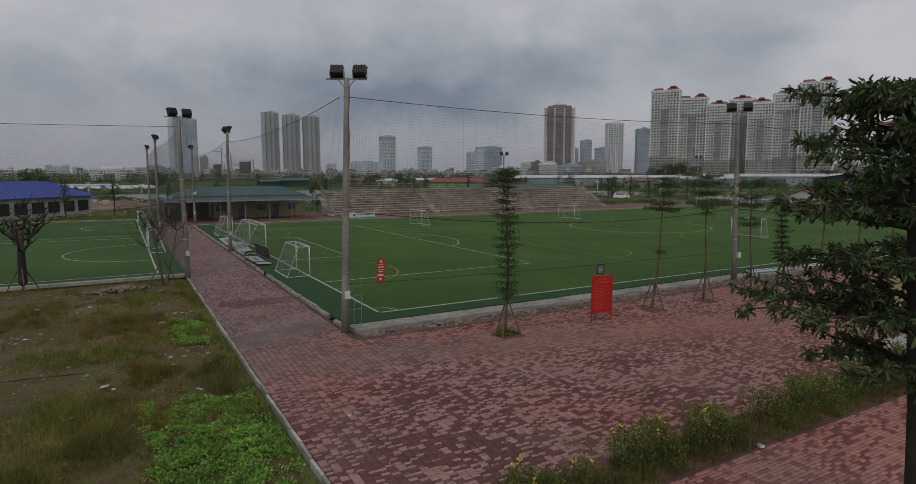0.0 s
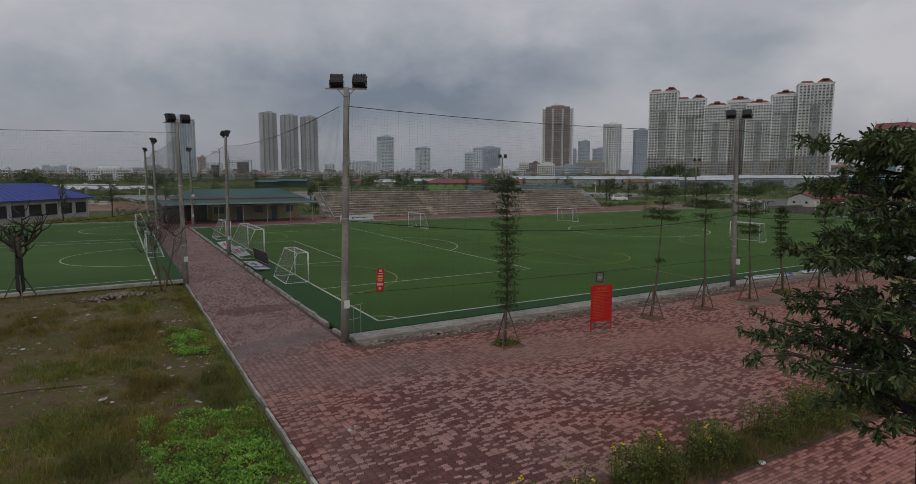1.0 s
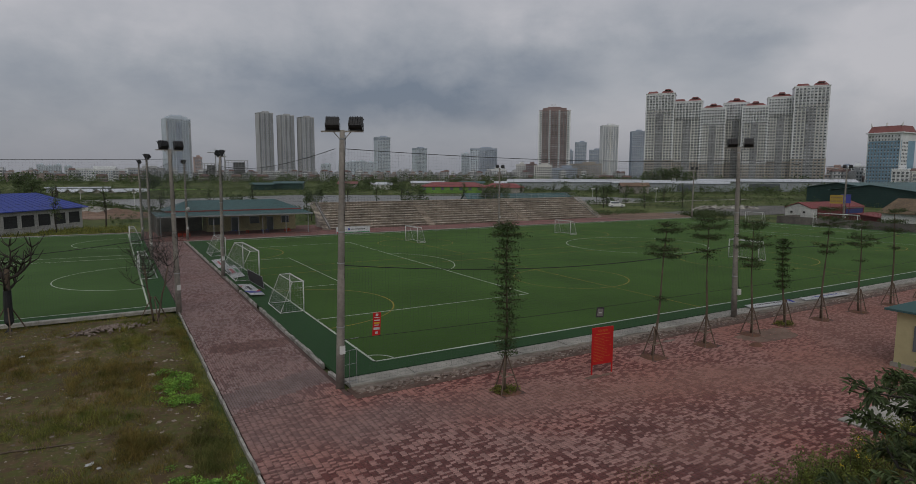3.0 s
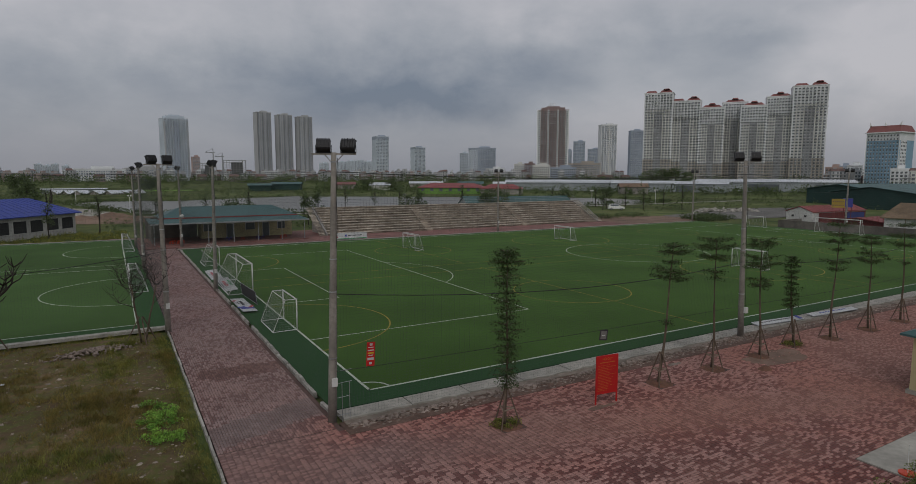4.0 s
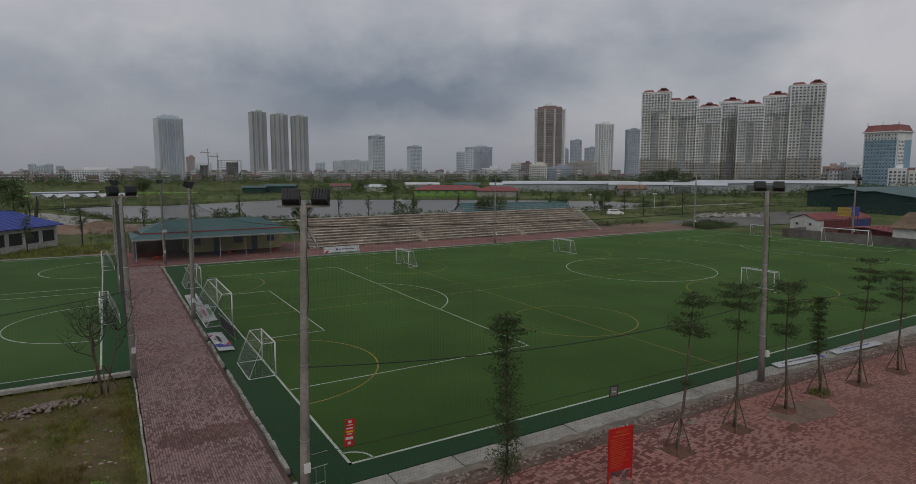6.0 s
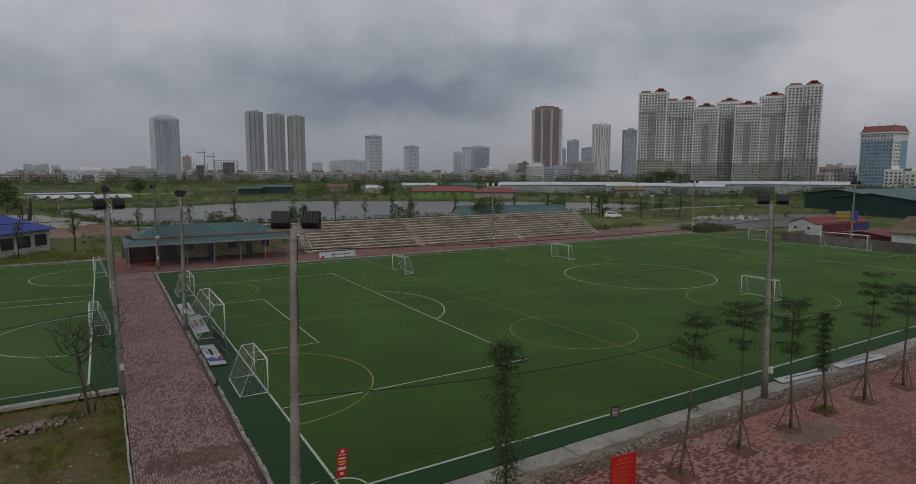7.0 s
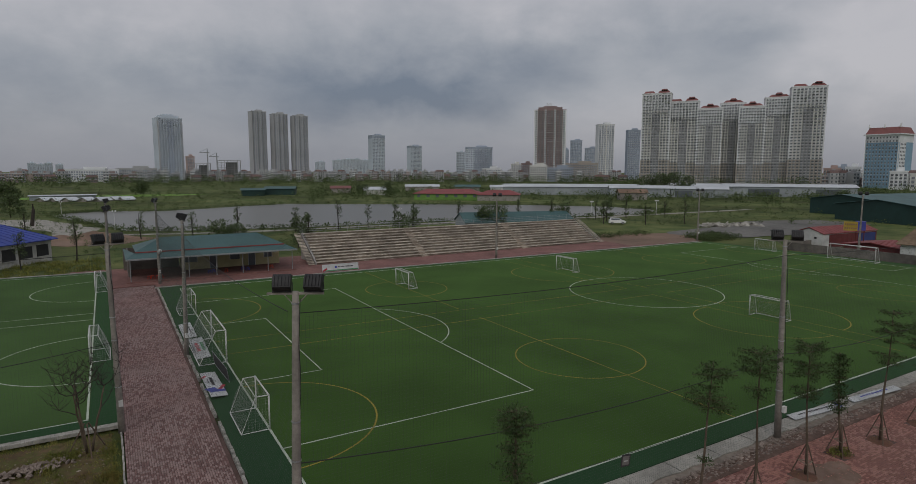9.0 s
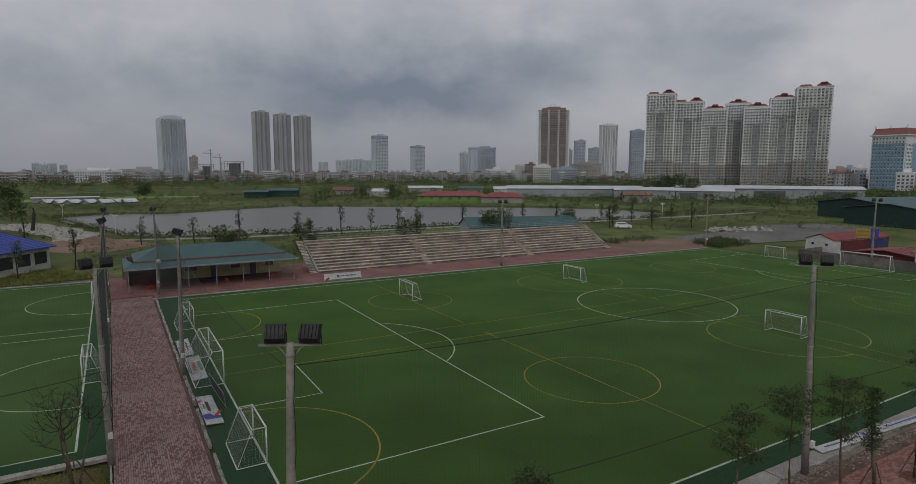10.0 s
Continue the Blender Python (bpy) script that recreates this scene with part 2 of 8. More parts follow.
M["white_metal"] = mat("white_painted_tube", (0.72, 0.72, 0.70), (0.55, 0.55, 0.53), 5.0, 0.45, 0.05, 0.15, 1.0)
M["net"] = mat("net_cord", (0.35, 0.36, 0.34), (0.28, 0.29, 0.27), 5.0, 0.8, 0.0, 0.0)
M["net_dark"] = mat("safety_net_cord", (0.075, 0.085, 0.08), (0.06, 0.07, 0.065), 5.0, 0.8, 0.0, 0.0)
M["black"] = mat("black_lamp_housing", (0.022, 0.022, 0.024), (0.032, 0.032, 0.034), 8.0, 0.5, 0.05, 0.15, 2.0)
M["cable"] = mat("black_cable", (0.02, 0.02, 0.02), (0.03, 0.03, 0.03), 8.0, 0.6, 0.0, 0.0)
M["steel"] = mat("galvanised_steel", (0.42, 0.43, 0.44), (0.32, 0.33, 0.34), 8.0, 0.45, 0.05, 0.2, 1.0, metal=0.6)
M["glass"] = mat("dark_window_glass", (0.10, 0.115, 0.13), (0.13, 0.145, 0.155), 0.3, 0.2, 0.0, 0.3, 0.05, vary=0.5, spec=0.5)
M["lens"] = mat("floodlight_glass", (0.18, 0.19, 0.2), (0.13, 0.14, 0.15), 4.0, 0.15, 0.0, 0.0, spec=0.6)
M["green_roof"] = mat("green_metal_roof", (0.060, 0.125, 0.125), (0.050, 0.105, 0.105), 1.0, 0.55, 0.05, 0.2, 0.2)
M["blue_roof"] = mat("blue_metal_roof", (0.035, 0.06, 0.30), (0.03, 0.05, 0.25), 1.0, 0.45, 0.05, 0.15, 0.2)
M["red_roof"] = mat("red_metal_roof", (0.26, 0.066, 0.064), (0.205, 0.054, 0.052), 1.0, 0.6, 0.05, 0.25, 0.2)
M["white_roof"] = mat("white_metal_roof", (0.56, 0.58, 0.61), (0.46, 0.49, 0.52), 1.0, 0.5, 0.05, 0.2, 0.08)
M["yellow_wall"] = mat("yellow_plaster", (0.52, 0.46, 0.26), (0.42, 0.37, 0.21), 2.0, 0.85, 0.1, 0.2, 0.5)
M["white_wall"] = mat("white_plaster", (0.66, 0.66, 0.64), (0.55, 0.55, 0.53), 1.5, 0.85, 0.1, 0.2, 0.4)
M["grey_wall"] = mat("raw_block_wall", (0.36, 0.34, 0.31), (0.28, 0.26, 0.24), 2.0, 0.9, 0.2, 0.3, 0.4)
M["lime_wall"] = mat("lime_green_plaster", (0.17, 0.31, 0.075), (0.145, 0.27, 0.065), 2.0, 0.85, 0.1, 0.2, 0.4)
M["dark_green_wall"] = mat("dark_green_sheet_wall", (0.022, 0.055, 0.05), (0.018, 0.045, 0.04), 0.6, 0.6, 0.05, 0.25, 0.1)
M["dark_red"] = mat("dark_red_sheet", (0.16, 0.04, 0.04), (0.12, 0.03, 0.03), 1.0, 0.7, 0.05, 0.2, 0.3)
M["bark"] = mat("young_bark", (0.14, 0.105, 0.075), (0.09, 0.07, 0.05), 12.0, 0.9, 0.3, 0.25, 2.0)
M["bark_dark"] = mat("dark_bark", (0.055, 0.045, 0.038), (0.035, 0.03, 0.025), 12.0, 0.9, 0.3, 0.25, 2.0)
M["brace"] = mat("pale_wooden_brace", (0.27, 0.215, 0.165), (0.18, 0.14, 0.105), 8.0, 0.9, 0.2, 0.2, 2.0)
M["stake"] = mat("wooden_stake", (0.16, 0.115, 0.085), (0.10, 0.075, 0.055), 10.0, 0.9, 0.2, 0.2, 2.0)
M["leaf"] = mat("tree_leaves", (0.066, 0.108, 0.034), (0.050, 0.084, 0.027), 3.0, 0.5, 0.0, 0.25, 1.2, vary=0.45, translucent=0.3)
M["leaf_dark"] = mat("dark_glossy_leaves", (0.135, 0.180, 0.072), (0.075, 0.108, 0.046), 3.0, 0.45, 0.0, 0.25, 1.0, vary=0.55, translucent=0.35)
M["leaf_far"] = mat("far_foliage", (0.085, 0.128, 0.050), (0.128, 0.158, 0.072), 0.08, 0.8, 0.0, 0.35, 0.05, vary=0.45, translucent=0.35, spec=0.1)
M["hedge_leaf"] = mat("hedge_leaves", (0.185, 0.215, 0.042), (0.075, 0.105, 0.028), 2.0, 0.6, 0.0, 0.3, 0.8, vary=0.55, translucent=0.35)
M["weed"] = mat("bright_weed_leaves", (0.30, 0.48, 0.085), (0.12, 0.27, 0.055), 1.8, 0.6, 0.0, 0.35, 0.8, vary=0.5, translucent=0.35, spec=0.15)
M["grass"] = mat("wild_grass", (0.120, 0.128, 0.034), (0.325, 0.232, 0.078), 1.3, 0.8, 0.0, 0.35, 0.25, vary=0.4, translucent=0.45, spec=0.1)
M["flower"] = mat("yellow_petals", (0.62, 0.46, 0.03), (0.55, 0.40, 0.03), 5.0, 0.7, 0.0, 0.0, vary=0.2)
M["sign_red"] = mat("red_sign_paint", (0.50, 0.018, 0.018), (0.44, 0.016, 0.016), 3.0, 0.45, 0.03, 0.12, 1.0)
M["sign_yellow"] = mat("yellow_paint", (0.62, 0.40, 0.03), (0.55, 0.36, 0.03), 3.0, 0.5, 0.0, 0.1)
M["white_print"] = mat("white_print", (0.52, 0.53, 0.53), (0.42, 0.43, 0.43), 3.0, 0.6, 0.0, 0.2, 0.6)
M["blue_print"] = mat("blue_print", (0.06, 0.07, 0.32), (0.05, 0.06, 0.26), 3.0, 0.6, 0.0, 0.15)
M["red_print"] = mat("red_print", (0.42, 0.04, 0.06), (0.36, 0.03, 0.05), 3.0, 0.6, 0.0, 0.15)
M["green_print"] = mat("green_print", (0.05, 0.26, 0.10), (0.04, 0.22, 0.08), 3.0, 0.6, 0.0, 0.15)
M["dark_board"] = mat("dark_banner_back", (0.055, 0.045, 0.05), (0.04, 0.035, 0.04), 3.0, 0.7, 0.0, 0.2)
M["gravel"] = mat("grey_yard_gravel", (0.185, 0.178, 0.165), (0.115, 0.110, 0.10), 0.9, 0.95, 0.3, 0.3, 0.08)
M["dirt"] = mat("brown_bare_earth", (0.24, 0.16, 0.115), (0.17, 0.115, 0.085), 0.8, 0.95, 0.3, 0.3, 0.1)
M["plastic_red"] = mat("red_plastic", (0.55, 0.06, 0.02), (0.5, 0.05, 0.02), 3.0, 0.4, 0.0, 0.0)
M["plastic_blue"] = mat("blue_plastic", (0.03, 0.05, 0.35), (0.03, 0.05, 0.3), 3.0, 0.4, 0.0, 0.0)
M["white_car"] = mat("white_car_paint", (0.75, 0.75, 0.74), (0.7, 0.7, 0.69), 1.0, 0.25, 0.0, 0.05, spec=0.5)
M["rubber"] = mat("tyre_rubber", (0.02, 0.02, 0.02), (0.03, 0.03, 0.03), 5.0, 0.8, 0.0, 0.0)


def water_mat():
    m = bpy.data.materials.new("pond_water")
    m.use_nodes = True
    n, l = m.node_tree.nodes, m.node_tree.links
    b = n["Principled BSDF"]
    b.inputs["Base Color"].default_value = (0.105, 0.10, 0.085, 1)
    b.inputs["Roughness"].default_value = 0.30
    b.inputs["IOR"].default_value = 1.33
    nz = n.new("ShaderNodeTexNoise")
    nz.inputs["Scale"].default_value, nz.inputs["Detail"].default_value = 0.6, 4.0
    l.new(n.new("ShaderNodeNewGeometry").outputs["Position"], nz.inputs["Vector"])
    bp = n.new("ShaderNodeBump")
    bp.inputs["Strength"].default_value, bp.inputs["Distance"].default_value = 0.25, 0.05
    l.new(nz.outputs["Fac"], bp.inputs["Height"])
    l.new(bp.outputs[0], b.inputs["Normal"])
    return m


M["yellow_sheet"] = mat("dull_yellow_sheet", (0.42, 0.30, 0.05), (0.36, 0.26, 0.05), 2.0, 0.6, 0.0, 0.2, 0.8)
M["town_roof"] = mat("dull_brown_tiles", (0.185, 0.115, 0.10), (0.12, 0.085, 0.08), 0.3, 0.85, 0.0, 0.3, 0.05)
M["tower_roof"] = mat("dull_red_tower_roof", (0.245, 0.098, 0.092), (0.20, 0.084, 0.080), 0.3, 0.7, 0.0, 0.2, 0.05)
M["sign_ink"] = mat("orange_sign_ink", (0.52, 0.17, 0.03), (0.45, 0.14, 0.03), 3.0, 0.5, 0.0, 0.1)
# stained block wall by the goal; also painted shade inside the clubhouse
M["dark_wall"] = mat("stained_block_and_shade_wall", (0.20, 0.18, 0.16), (0.12, 0.11, 0.10), 0.8, 0.9, 0.2, 0.35, 0.3)
M["shed_wall"] = mat("grey_sheet_wall", (0.34, 0.37, 0.385), (0.27, 0.30, 0.315), 0.3, 0.7, 0.0, 0.2, 0.06)
# risers: mottled stains over a base darker than the seat slabs
M["riser"] = mat("darker_stained_riser", (0.47, 0.405, 0.33), (0.19, 0.15, 0.115), 1.7, 0.95, 0.2, 0.45, 0.25, stretch=(0.5, 1, 1.5))
# near-black panel colour paints the shade inside uncut wall openings
M["hole"] = mat("opening_shade_panel", (0.03, 0.03, 0.03), (0.04, 0.04, 0.04), 1.0, 0.9, 0.0, 0.0)
M["pit_soil"] = mat("red_brown_soil", (0.17, 0.082, 0.056), (0.10, 0.055, 0.038), 6.0, 0.95, 0.4, 0.3, 1.0)
M["cement"] = mat("smeared_cement", (0.205, 0.138, 0.110), (0.150, 0.098, 0.070), 3.0, 0.9, 0.2, 0.3, 0.6)
M["paver_path"] = paver_mat("grey_worn_path_paver", False, 0.35, (0.295, 0.212, 0.200), (0.280, 0.182, 0.168), (0.155, 0.088, 0.082), (0.150, 0.078, 0.072), 0.34)
M["paver_brown"] = paver_mat("brown_relaid_paver", False, 0.2, (0.185, 0.105, 0.092), (0.175, 0.098, 0.086), (0.128, 0.070, 0.060), (0.120, 0.064, 0.056), 0.55)
M["paver_grey"] = paver_mat("dusty_grey_paver", False, 0.75, (0.215, 0.168, 0.162), (0.205, 0.155, 0.148), (0.185, 0.135, 0.130), (0.180, 0.128, 0.122), 0.3)
M["paver_low"] = paver_mat("brick_red_paver", False, 0.0, (0.345, 0.165, 0.140), (0.350, 0.160, 0.132), (0.175, 0.068, 0.058), (0.170, 0.064, 0.054), 0.30)
M["grass_green"] = mat("lush_wild_grass", (0.105, 0.150, 0.034), (0.33, 0.300, 0.085), 1.2, 0.8, 0.0, 0.35, 0.3, vary=0.45, translucent=0.45, spec=0.1)
M["grass_dark"] = mat("dark_olive_grass", (0.095, 0.125, 0.036), (0.20, 0.18, 0.065), 1.2, 0.8, 0.0, 0.3, 0.3, vary=0.45, translucent=0.4, spec=0.1)
M["turf_worn"] = mat("worn_artificial_turf", (0.066, 0.118, 0.038), (0.054, 0.100, 0.032), 30.0, 0.95, 0.3, 0.25, 0.09, spec=0.08)
M["dull_blue"] = mat("dull_blue_sheet", (0.045, 0.06, 0.20), (0.035, 0.05, 0.16), 1.0, 0.6, 0.0, 0.25, 0.5)
M["tower_glass"] = mat("distant_window_glass", (0.105, 0.118, 0.125), (0.155, 0.168, 0.175), 0.3, 0.45, 0.0, 0.3, 0.05, vary=0.5, spec=0.25)
M["pale_block"] = mat("pale_block_wall", (0.50, 0.485, 0.455), (0.40, 0.39, 0.365), 2.0, 0.9, 0.2, 0.3, 0.4)
# distance haze put into the colour: window glass made paler and bluer
M["far_glass"] = mat("haze_paled_window_glass", (0.20, 0.235, 0.275), (0.26, 0.29, 0.33), 0.3, 0.45, 0.0, 0.3, 0.05, vary=0.35, spec=0.25)
M["edge_soil"] = mat("rubble_soil", (0.155, 0.098, 0.076), (0.090, 0.058, 0.046), 5.0, 0.95, 0.6, 0.35, 0.9)
M["thatch"] = mat("brown_thatch", (0.20, 0.145, 0.095), (0.12, 0.085, 0.055), 3.0, 0.95, 0.6, 0.35, 0.4)


def soil_mat():
    m = mat("lot_soil_ground", (0.165, 0.108, 0.068), (0.085, 0.076, 0.032), 0.8, 0.95, 0.6, 0.45, 0.2, spec=0.1)
    n, l = m.node_tree.nodes, m.node_tree.links
    b = n["Principled BSDF"]
    col = b.inputs["Base Color"].links[0].from_socket
    pos = n.new("ShaderNodeNewGeometry").outputs["Position"]
    for scale, lo, hi, shade, fac in ((2.6, 0.46, 0.56, (0.085, 0.094, 0.028, 1), 0.85), (9.0, 0.58, 0.64, (0.25, 0.19, 0.135, 1), 0.5), (1.4, 0.53, 0.62, (0.085, 0.055, 0.035, 1), 0.75), (5.0, 0.55, 0.62, (0.06, 0.045, 0.03, 1), 0.6)):
        nz = n.new("ShaderNodeTexNoise")
        nz.inputs["Scale"].default_value, nz.inputs["Detail"].default_value, nz.inputs["Roughness"].default_value = scale, 6.0, 0.7
        l.new(pos, nz.inputs["Vector"])
        r = n.new("ShaderNodeMapRange")
        r.inputs[1].default_value, r.inputs[2].default_value, r.inputs[4].default_value = lo, hi, fac
        l.new(nz.outputs["Fac"], r.inputs[0])
        k = n.new("ShaderNodeMixRGB")
        k.inputs[2].default_value = shade
        l.new(r.outputs[0], k.inputs[0]), l.new(col, k.inputs[1])
        col = k.outputs[0]
    l.new(col, b.inputs["Base Color"])
    return m


M["lot"] = soil_mat()
M["water"] = water_mat()


# ---------- mesh builder ----------
class Geo:
    """Vertices and faces gathered from simple shapes, then linked as one mesh."""

    def __init__(self):
        self.v, self.f = [], []

    def add(self, verts, faces):
        k = len(self.v)
        self.v.extend(tuple(p) for p in verts)
        self.f.extend(tuple(i + k for i in q) for q in faces)
        return self

    def box(self, c, s, rz=0.0, taper=1.0):
        x, y, z = (q / 2 for q in s)
        ca, sa = math.cos(rz), math.sin(rz)
        pts = []
        for k, zz in enumerate((-z, z)):
            w = taper if k else 1.0
            for xx, yy in ((-x, -y), (x, -y), (x, y), (-x, y)):
                xx, yy = xx * w, yy * w
                pts.append((c[0] + ca * xx - sa * yy, c[1] + sa * xx + ca * yy, c[2] + zz))
        return self.add(pts, ((3, 2, 1, 0), (4, 5, 6, 7), (0, 1, 5, 4), (1, 2, 6, 5), (2, 3, 7, 6), (3, 0, 4, 7)))

    def obox(self, m, s):
        """A box of size s under the matrix m."""
        x, y, z = (q / 2 for q in s)
        pts = [m @ Vector(p) for p in ((-x, -y, -z), (x, -y, -z), (x, y, -z), (-x, y, -z), (-x, -y, z), (x, -y, z), (x, y, z), (-x, y, z))]
        return self.add(pts, ((3, 2, 1, 0), (4, 5, 6, 7), (0, 1, 5, 4), (1, 2, 6, 5), (2, 3, 7, 6), (3, 0, 4, 7)))

    def tube(self, points, radii, n=6, cap=True):
        points = [Vector(p) for p in points]
        if isinstance(radii, (int, float)):
            radii = [radii] * len(points)
        rings = []
        for i, p in enumerate(points):
            a, b = points[max(i - 1, 0)], points[min(i + 1, len(points) - 1)]
            d = (b - a).normalized()
            u = d.cross(Vector((0, 0, 1)))
            if u.length < 0.05:
                u = d.cross(Vector((1, 0, 0)))
            u.normalize()
            w = d.cross(u)
            rings.append([p + (u * math.cos(q) + w * math.sin(q)) * radii[i] for q in (2 * math.pi * j / n for j in range(n))])
        faces = []
        for i in range(len(points) - 1):
            for j in range(n):
                k = (j + 1) % n
                faces.append((i * n + j, i * n + k, (i + 1) * n + k, (i + 1) * n + j))
        if cap:
            faces.append(tuple(range(n - 1, -1, -1)))
            faces.append(tuple((len(points) - 1) * n + j for j in range(n)))
        return self.add([q for r in rings for q in r], faces)

    def poly(self, pts, z0, z1):
        """A flat slab with the outline pts between two heights."""
        n = len(pts)
        v = [(p[0], p[1], z0) for p in pts] + [(p[0], p[1], z1) for p in pts]
        f = [tuple(range(n, 2 * n)), tuple(range(n - 1, -1, -1))]
        f += [(i, (i + 1) % n, n + (i + 1) % n, n + i) for i in range(n)]
        return self.add(v, f)

    def make(self, name, material, parent=None, label="", smooth=False, at=None):
        me = bpy.data.meshes.new(name)
        me.from_pydata(self.v, [], self.f)
        me.materials.append(material)
        if smooth:
            me.polygons.foreach_set("use_smooth", [True] * len(me.polygons))
        me.update()
        ob = new(name, me)
        if at is not None:
            ob.matrix_basis = at
        if parent:
            ob.parent = parent
        if label:
            ob["label"] = label
        return ob


def thing(name, at, label, category, group=""):
    """An Empty at a thing's base, to which its parts belong."""
    ob = new(name)
    ob.empty_display_size = 0.3
    ob.matrix_basis = at
    return tagged(ob, label, category, group)


def structure(ob, label=""):
    return tagged(ob, label, kind="structure")


def stuff(ob, label="", category=""):
    return tagged(ob, label, category, kind="stuff")


def soft_noise(x, y, s, seed=0.0):
    return noise.noise(Vector((x * s, y * s, seed)))


def np_mesh(name, verts, faces, material, parent=None):
    """One mesh from numpy arrays; faces all have the same number of corners."""
    me = bpy.data.meshes.new(name)
    nf, k = faces.shape
    me.vertices.add(len(verts))
    me.vertices.foreach_set("co", np.ascontiguousarray(verts, dtype=np.float32).ravel())
    me.loops.add(nf * k)
    me.loops.foreach_set("vertex_index", np.ascontiguousarray(faces, dtype=np.int32).ravel())
    me.polygons.add(nf)
    me.polygons.foreach_set("loop_start", np.arange(0, nf * k, k, dtype=np.int32))
    me.update(calc_edges=True)
    me.materials.append(material)
    ob = new(name, me)
    if parent:
        ob.parent = parent
    return ob


def leaf_arrays(pos, axis, length, width, droop=0.25):
    """Pointed oval leaves folded along the midrib: six corners and two quads each."""
    pos, axis = np.asarray(pos, float), np.asarray(axis, float)
    n = len(pos)
    axis = axis / np.linalg.norm(axis, axis=1, keepdims=True)
    ref = np.random.normal(size=(n, 3)) * 0.35 + np.array([0, 0, 1.0])
    side = np.cross(axis, ref)
    side /= np.maximum(np.linalg.norm(side, axis=1, keepdims=True), 1e-6)
    up = np.cross(side, axis)
    L = np.asarray(length).reshape(-1, 1) * np.ones((n, 1))
    W = np.asarray(width).reshape(-1, 1) * np.ones((n, 1))
    v = np.empty((n, 6, 3))
    v[:, 0] = pos
    v[:, 1] = pos + axis * L * 0.45 + side * W * 0.42 + up * L * 0.04
    v[:, 2] = pos + axis * L * 0.80 + side * W * 0.38 - up * L * droop * 0.3
    v[:, 3] = pos + axis * L - up * L * droop * 0.7
    v[:, 4] = pos + axis * L * 0.80 - side * W * 0.38 - up * L * droop * 0.3
    v[:, 5] = pos + axis * L * 0.45 - side * W * 0.42 + up * L * 0.04
    base = (np.arange(n) * 6)[:, None]
    faces = np.concatenate([base + np.array([[0, 1, 2, 3]]), base + np.array([[0, 3, 4, 5]])])
    return v.reshape(-1, 3), faces


def clump_leaves(centres, radii, per, length, width, up_bias=0.3):
    """Leaves that fill ellipsoids round the centres, facing outwards."""
    centres, radii = np.asarray(centres, float), np.asarray(radii, float)
    n = len(centres)
    d = np.random.normal(size=(n * per, 3))
    d /= np.linalg.norm(d, axis=1, keepdims=True)
    r = np.random.uniform(0.35, 1.0, size=(n * per, 1)) ** 0.6
    pos = np.repeat(centres, per, axis=0) + d * r * np.repeat(radii, per, axis=0)
    axis = d + np.random.normal(size=d.shape) * 0.6
    axis[:, 2] += up_bias
    ls = length * np.random.uniform(0.7, 1.25, size=n * per)
    return leaf_arrays(pos, axis, ls, ls * width)


def foliage(name, arrays, material, parent=None):
    """Joins several leaf arrays into one mesh."""
    vs, fs, k = [], [], 0
    for v, f in arrays:
        vs.append(v), fs.append(f + k)
        k += len(v)
    return np_mesh(name, np.concatenate(vs), np.concatenate(fs), material, parent)

# ---------- ground ----------
def spread(lo, hi, step, far, grow=1.35):
    a = list(np.arange(lo, hi + 1e-6, step))
    d, x = step, hi
    while x < far:
        d *= grow
        x += d
        a.append(x)
    d, x = step, lo
    while x > -far:
        d *= grow
        x -= d
        a.insert(0, x)
    return np.array(a)


PLAZA_Z, LOT_EDGE = -0.15, -7.25


def ground_height(x, y):
    z = -0.32
    if x < LOT_EDGE and -60 < y < 16.6:
        k = min(1.0, (LOT_EDGE - x) / 1.5) * min(1.0, (16.6 - y) / 1.0)
        z = -0.24 + k * (0.10 + 0.10 * soft_noise(x, y, 0.22) + 0.05 * soft_noise(x, y, 0.9, 3.0))
    return z


gx, gy = spread(-40, 4, 0.7, 4400), spread(-30, 20, 0.7, 4400)
gv = np.array([(x, y, ground_height(x, y)) for y in gy for x in gx])
nx = len(gx)
gi = np.array([(j * nx + i, j * nx + i + 1, (j + 1) * nx + i + 1, (j + 1) * nx + i) for j in range(len(gy) - 1) for i in range(nx - 1)])
ground = np_mesh("ground", gv, gi, M["field"])
ground.data.polygons.foreach_set("use_smooth", [True] * len(ground.data.polygons))
structure(ground, "rough green meadow and waste ground to the horizon")


def patch(name, material, pts, z, label, wobble=0.0, seed=1.0, height=0.02):
    """A thin sheet of ground with a softly uneven outline."""
    out = []
    n = len(pts)
    for i in range(n):
        a, b = Vector(pts[i]), Vector(pts[(i + 1) % n])
        k = max(1, int((b - a).length / max(wobble * 2, 1.0))) if wobble else 1
        for j in range(k):
            p = a.lerp(b, j / k)
            w = noise.noise_vector(Vector((p.x * 0.11, p.y * 0.11, seed))) + 0.5 * noise.noise_vector(Vector((p.x * 0.4, p.y * 0.4, seed)))
            out.append((p.x + w.x * wobble, p.y + w.y * wobble))
    ob = Geo().poly(out, z - height, z).make(name, material)
    return structure(ob, label)


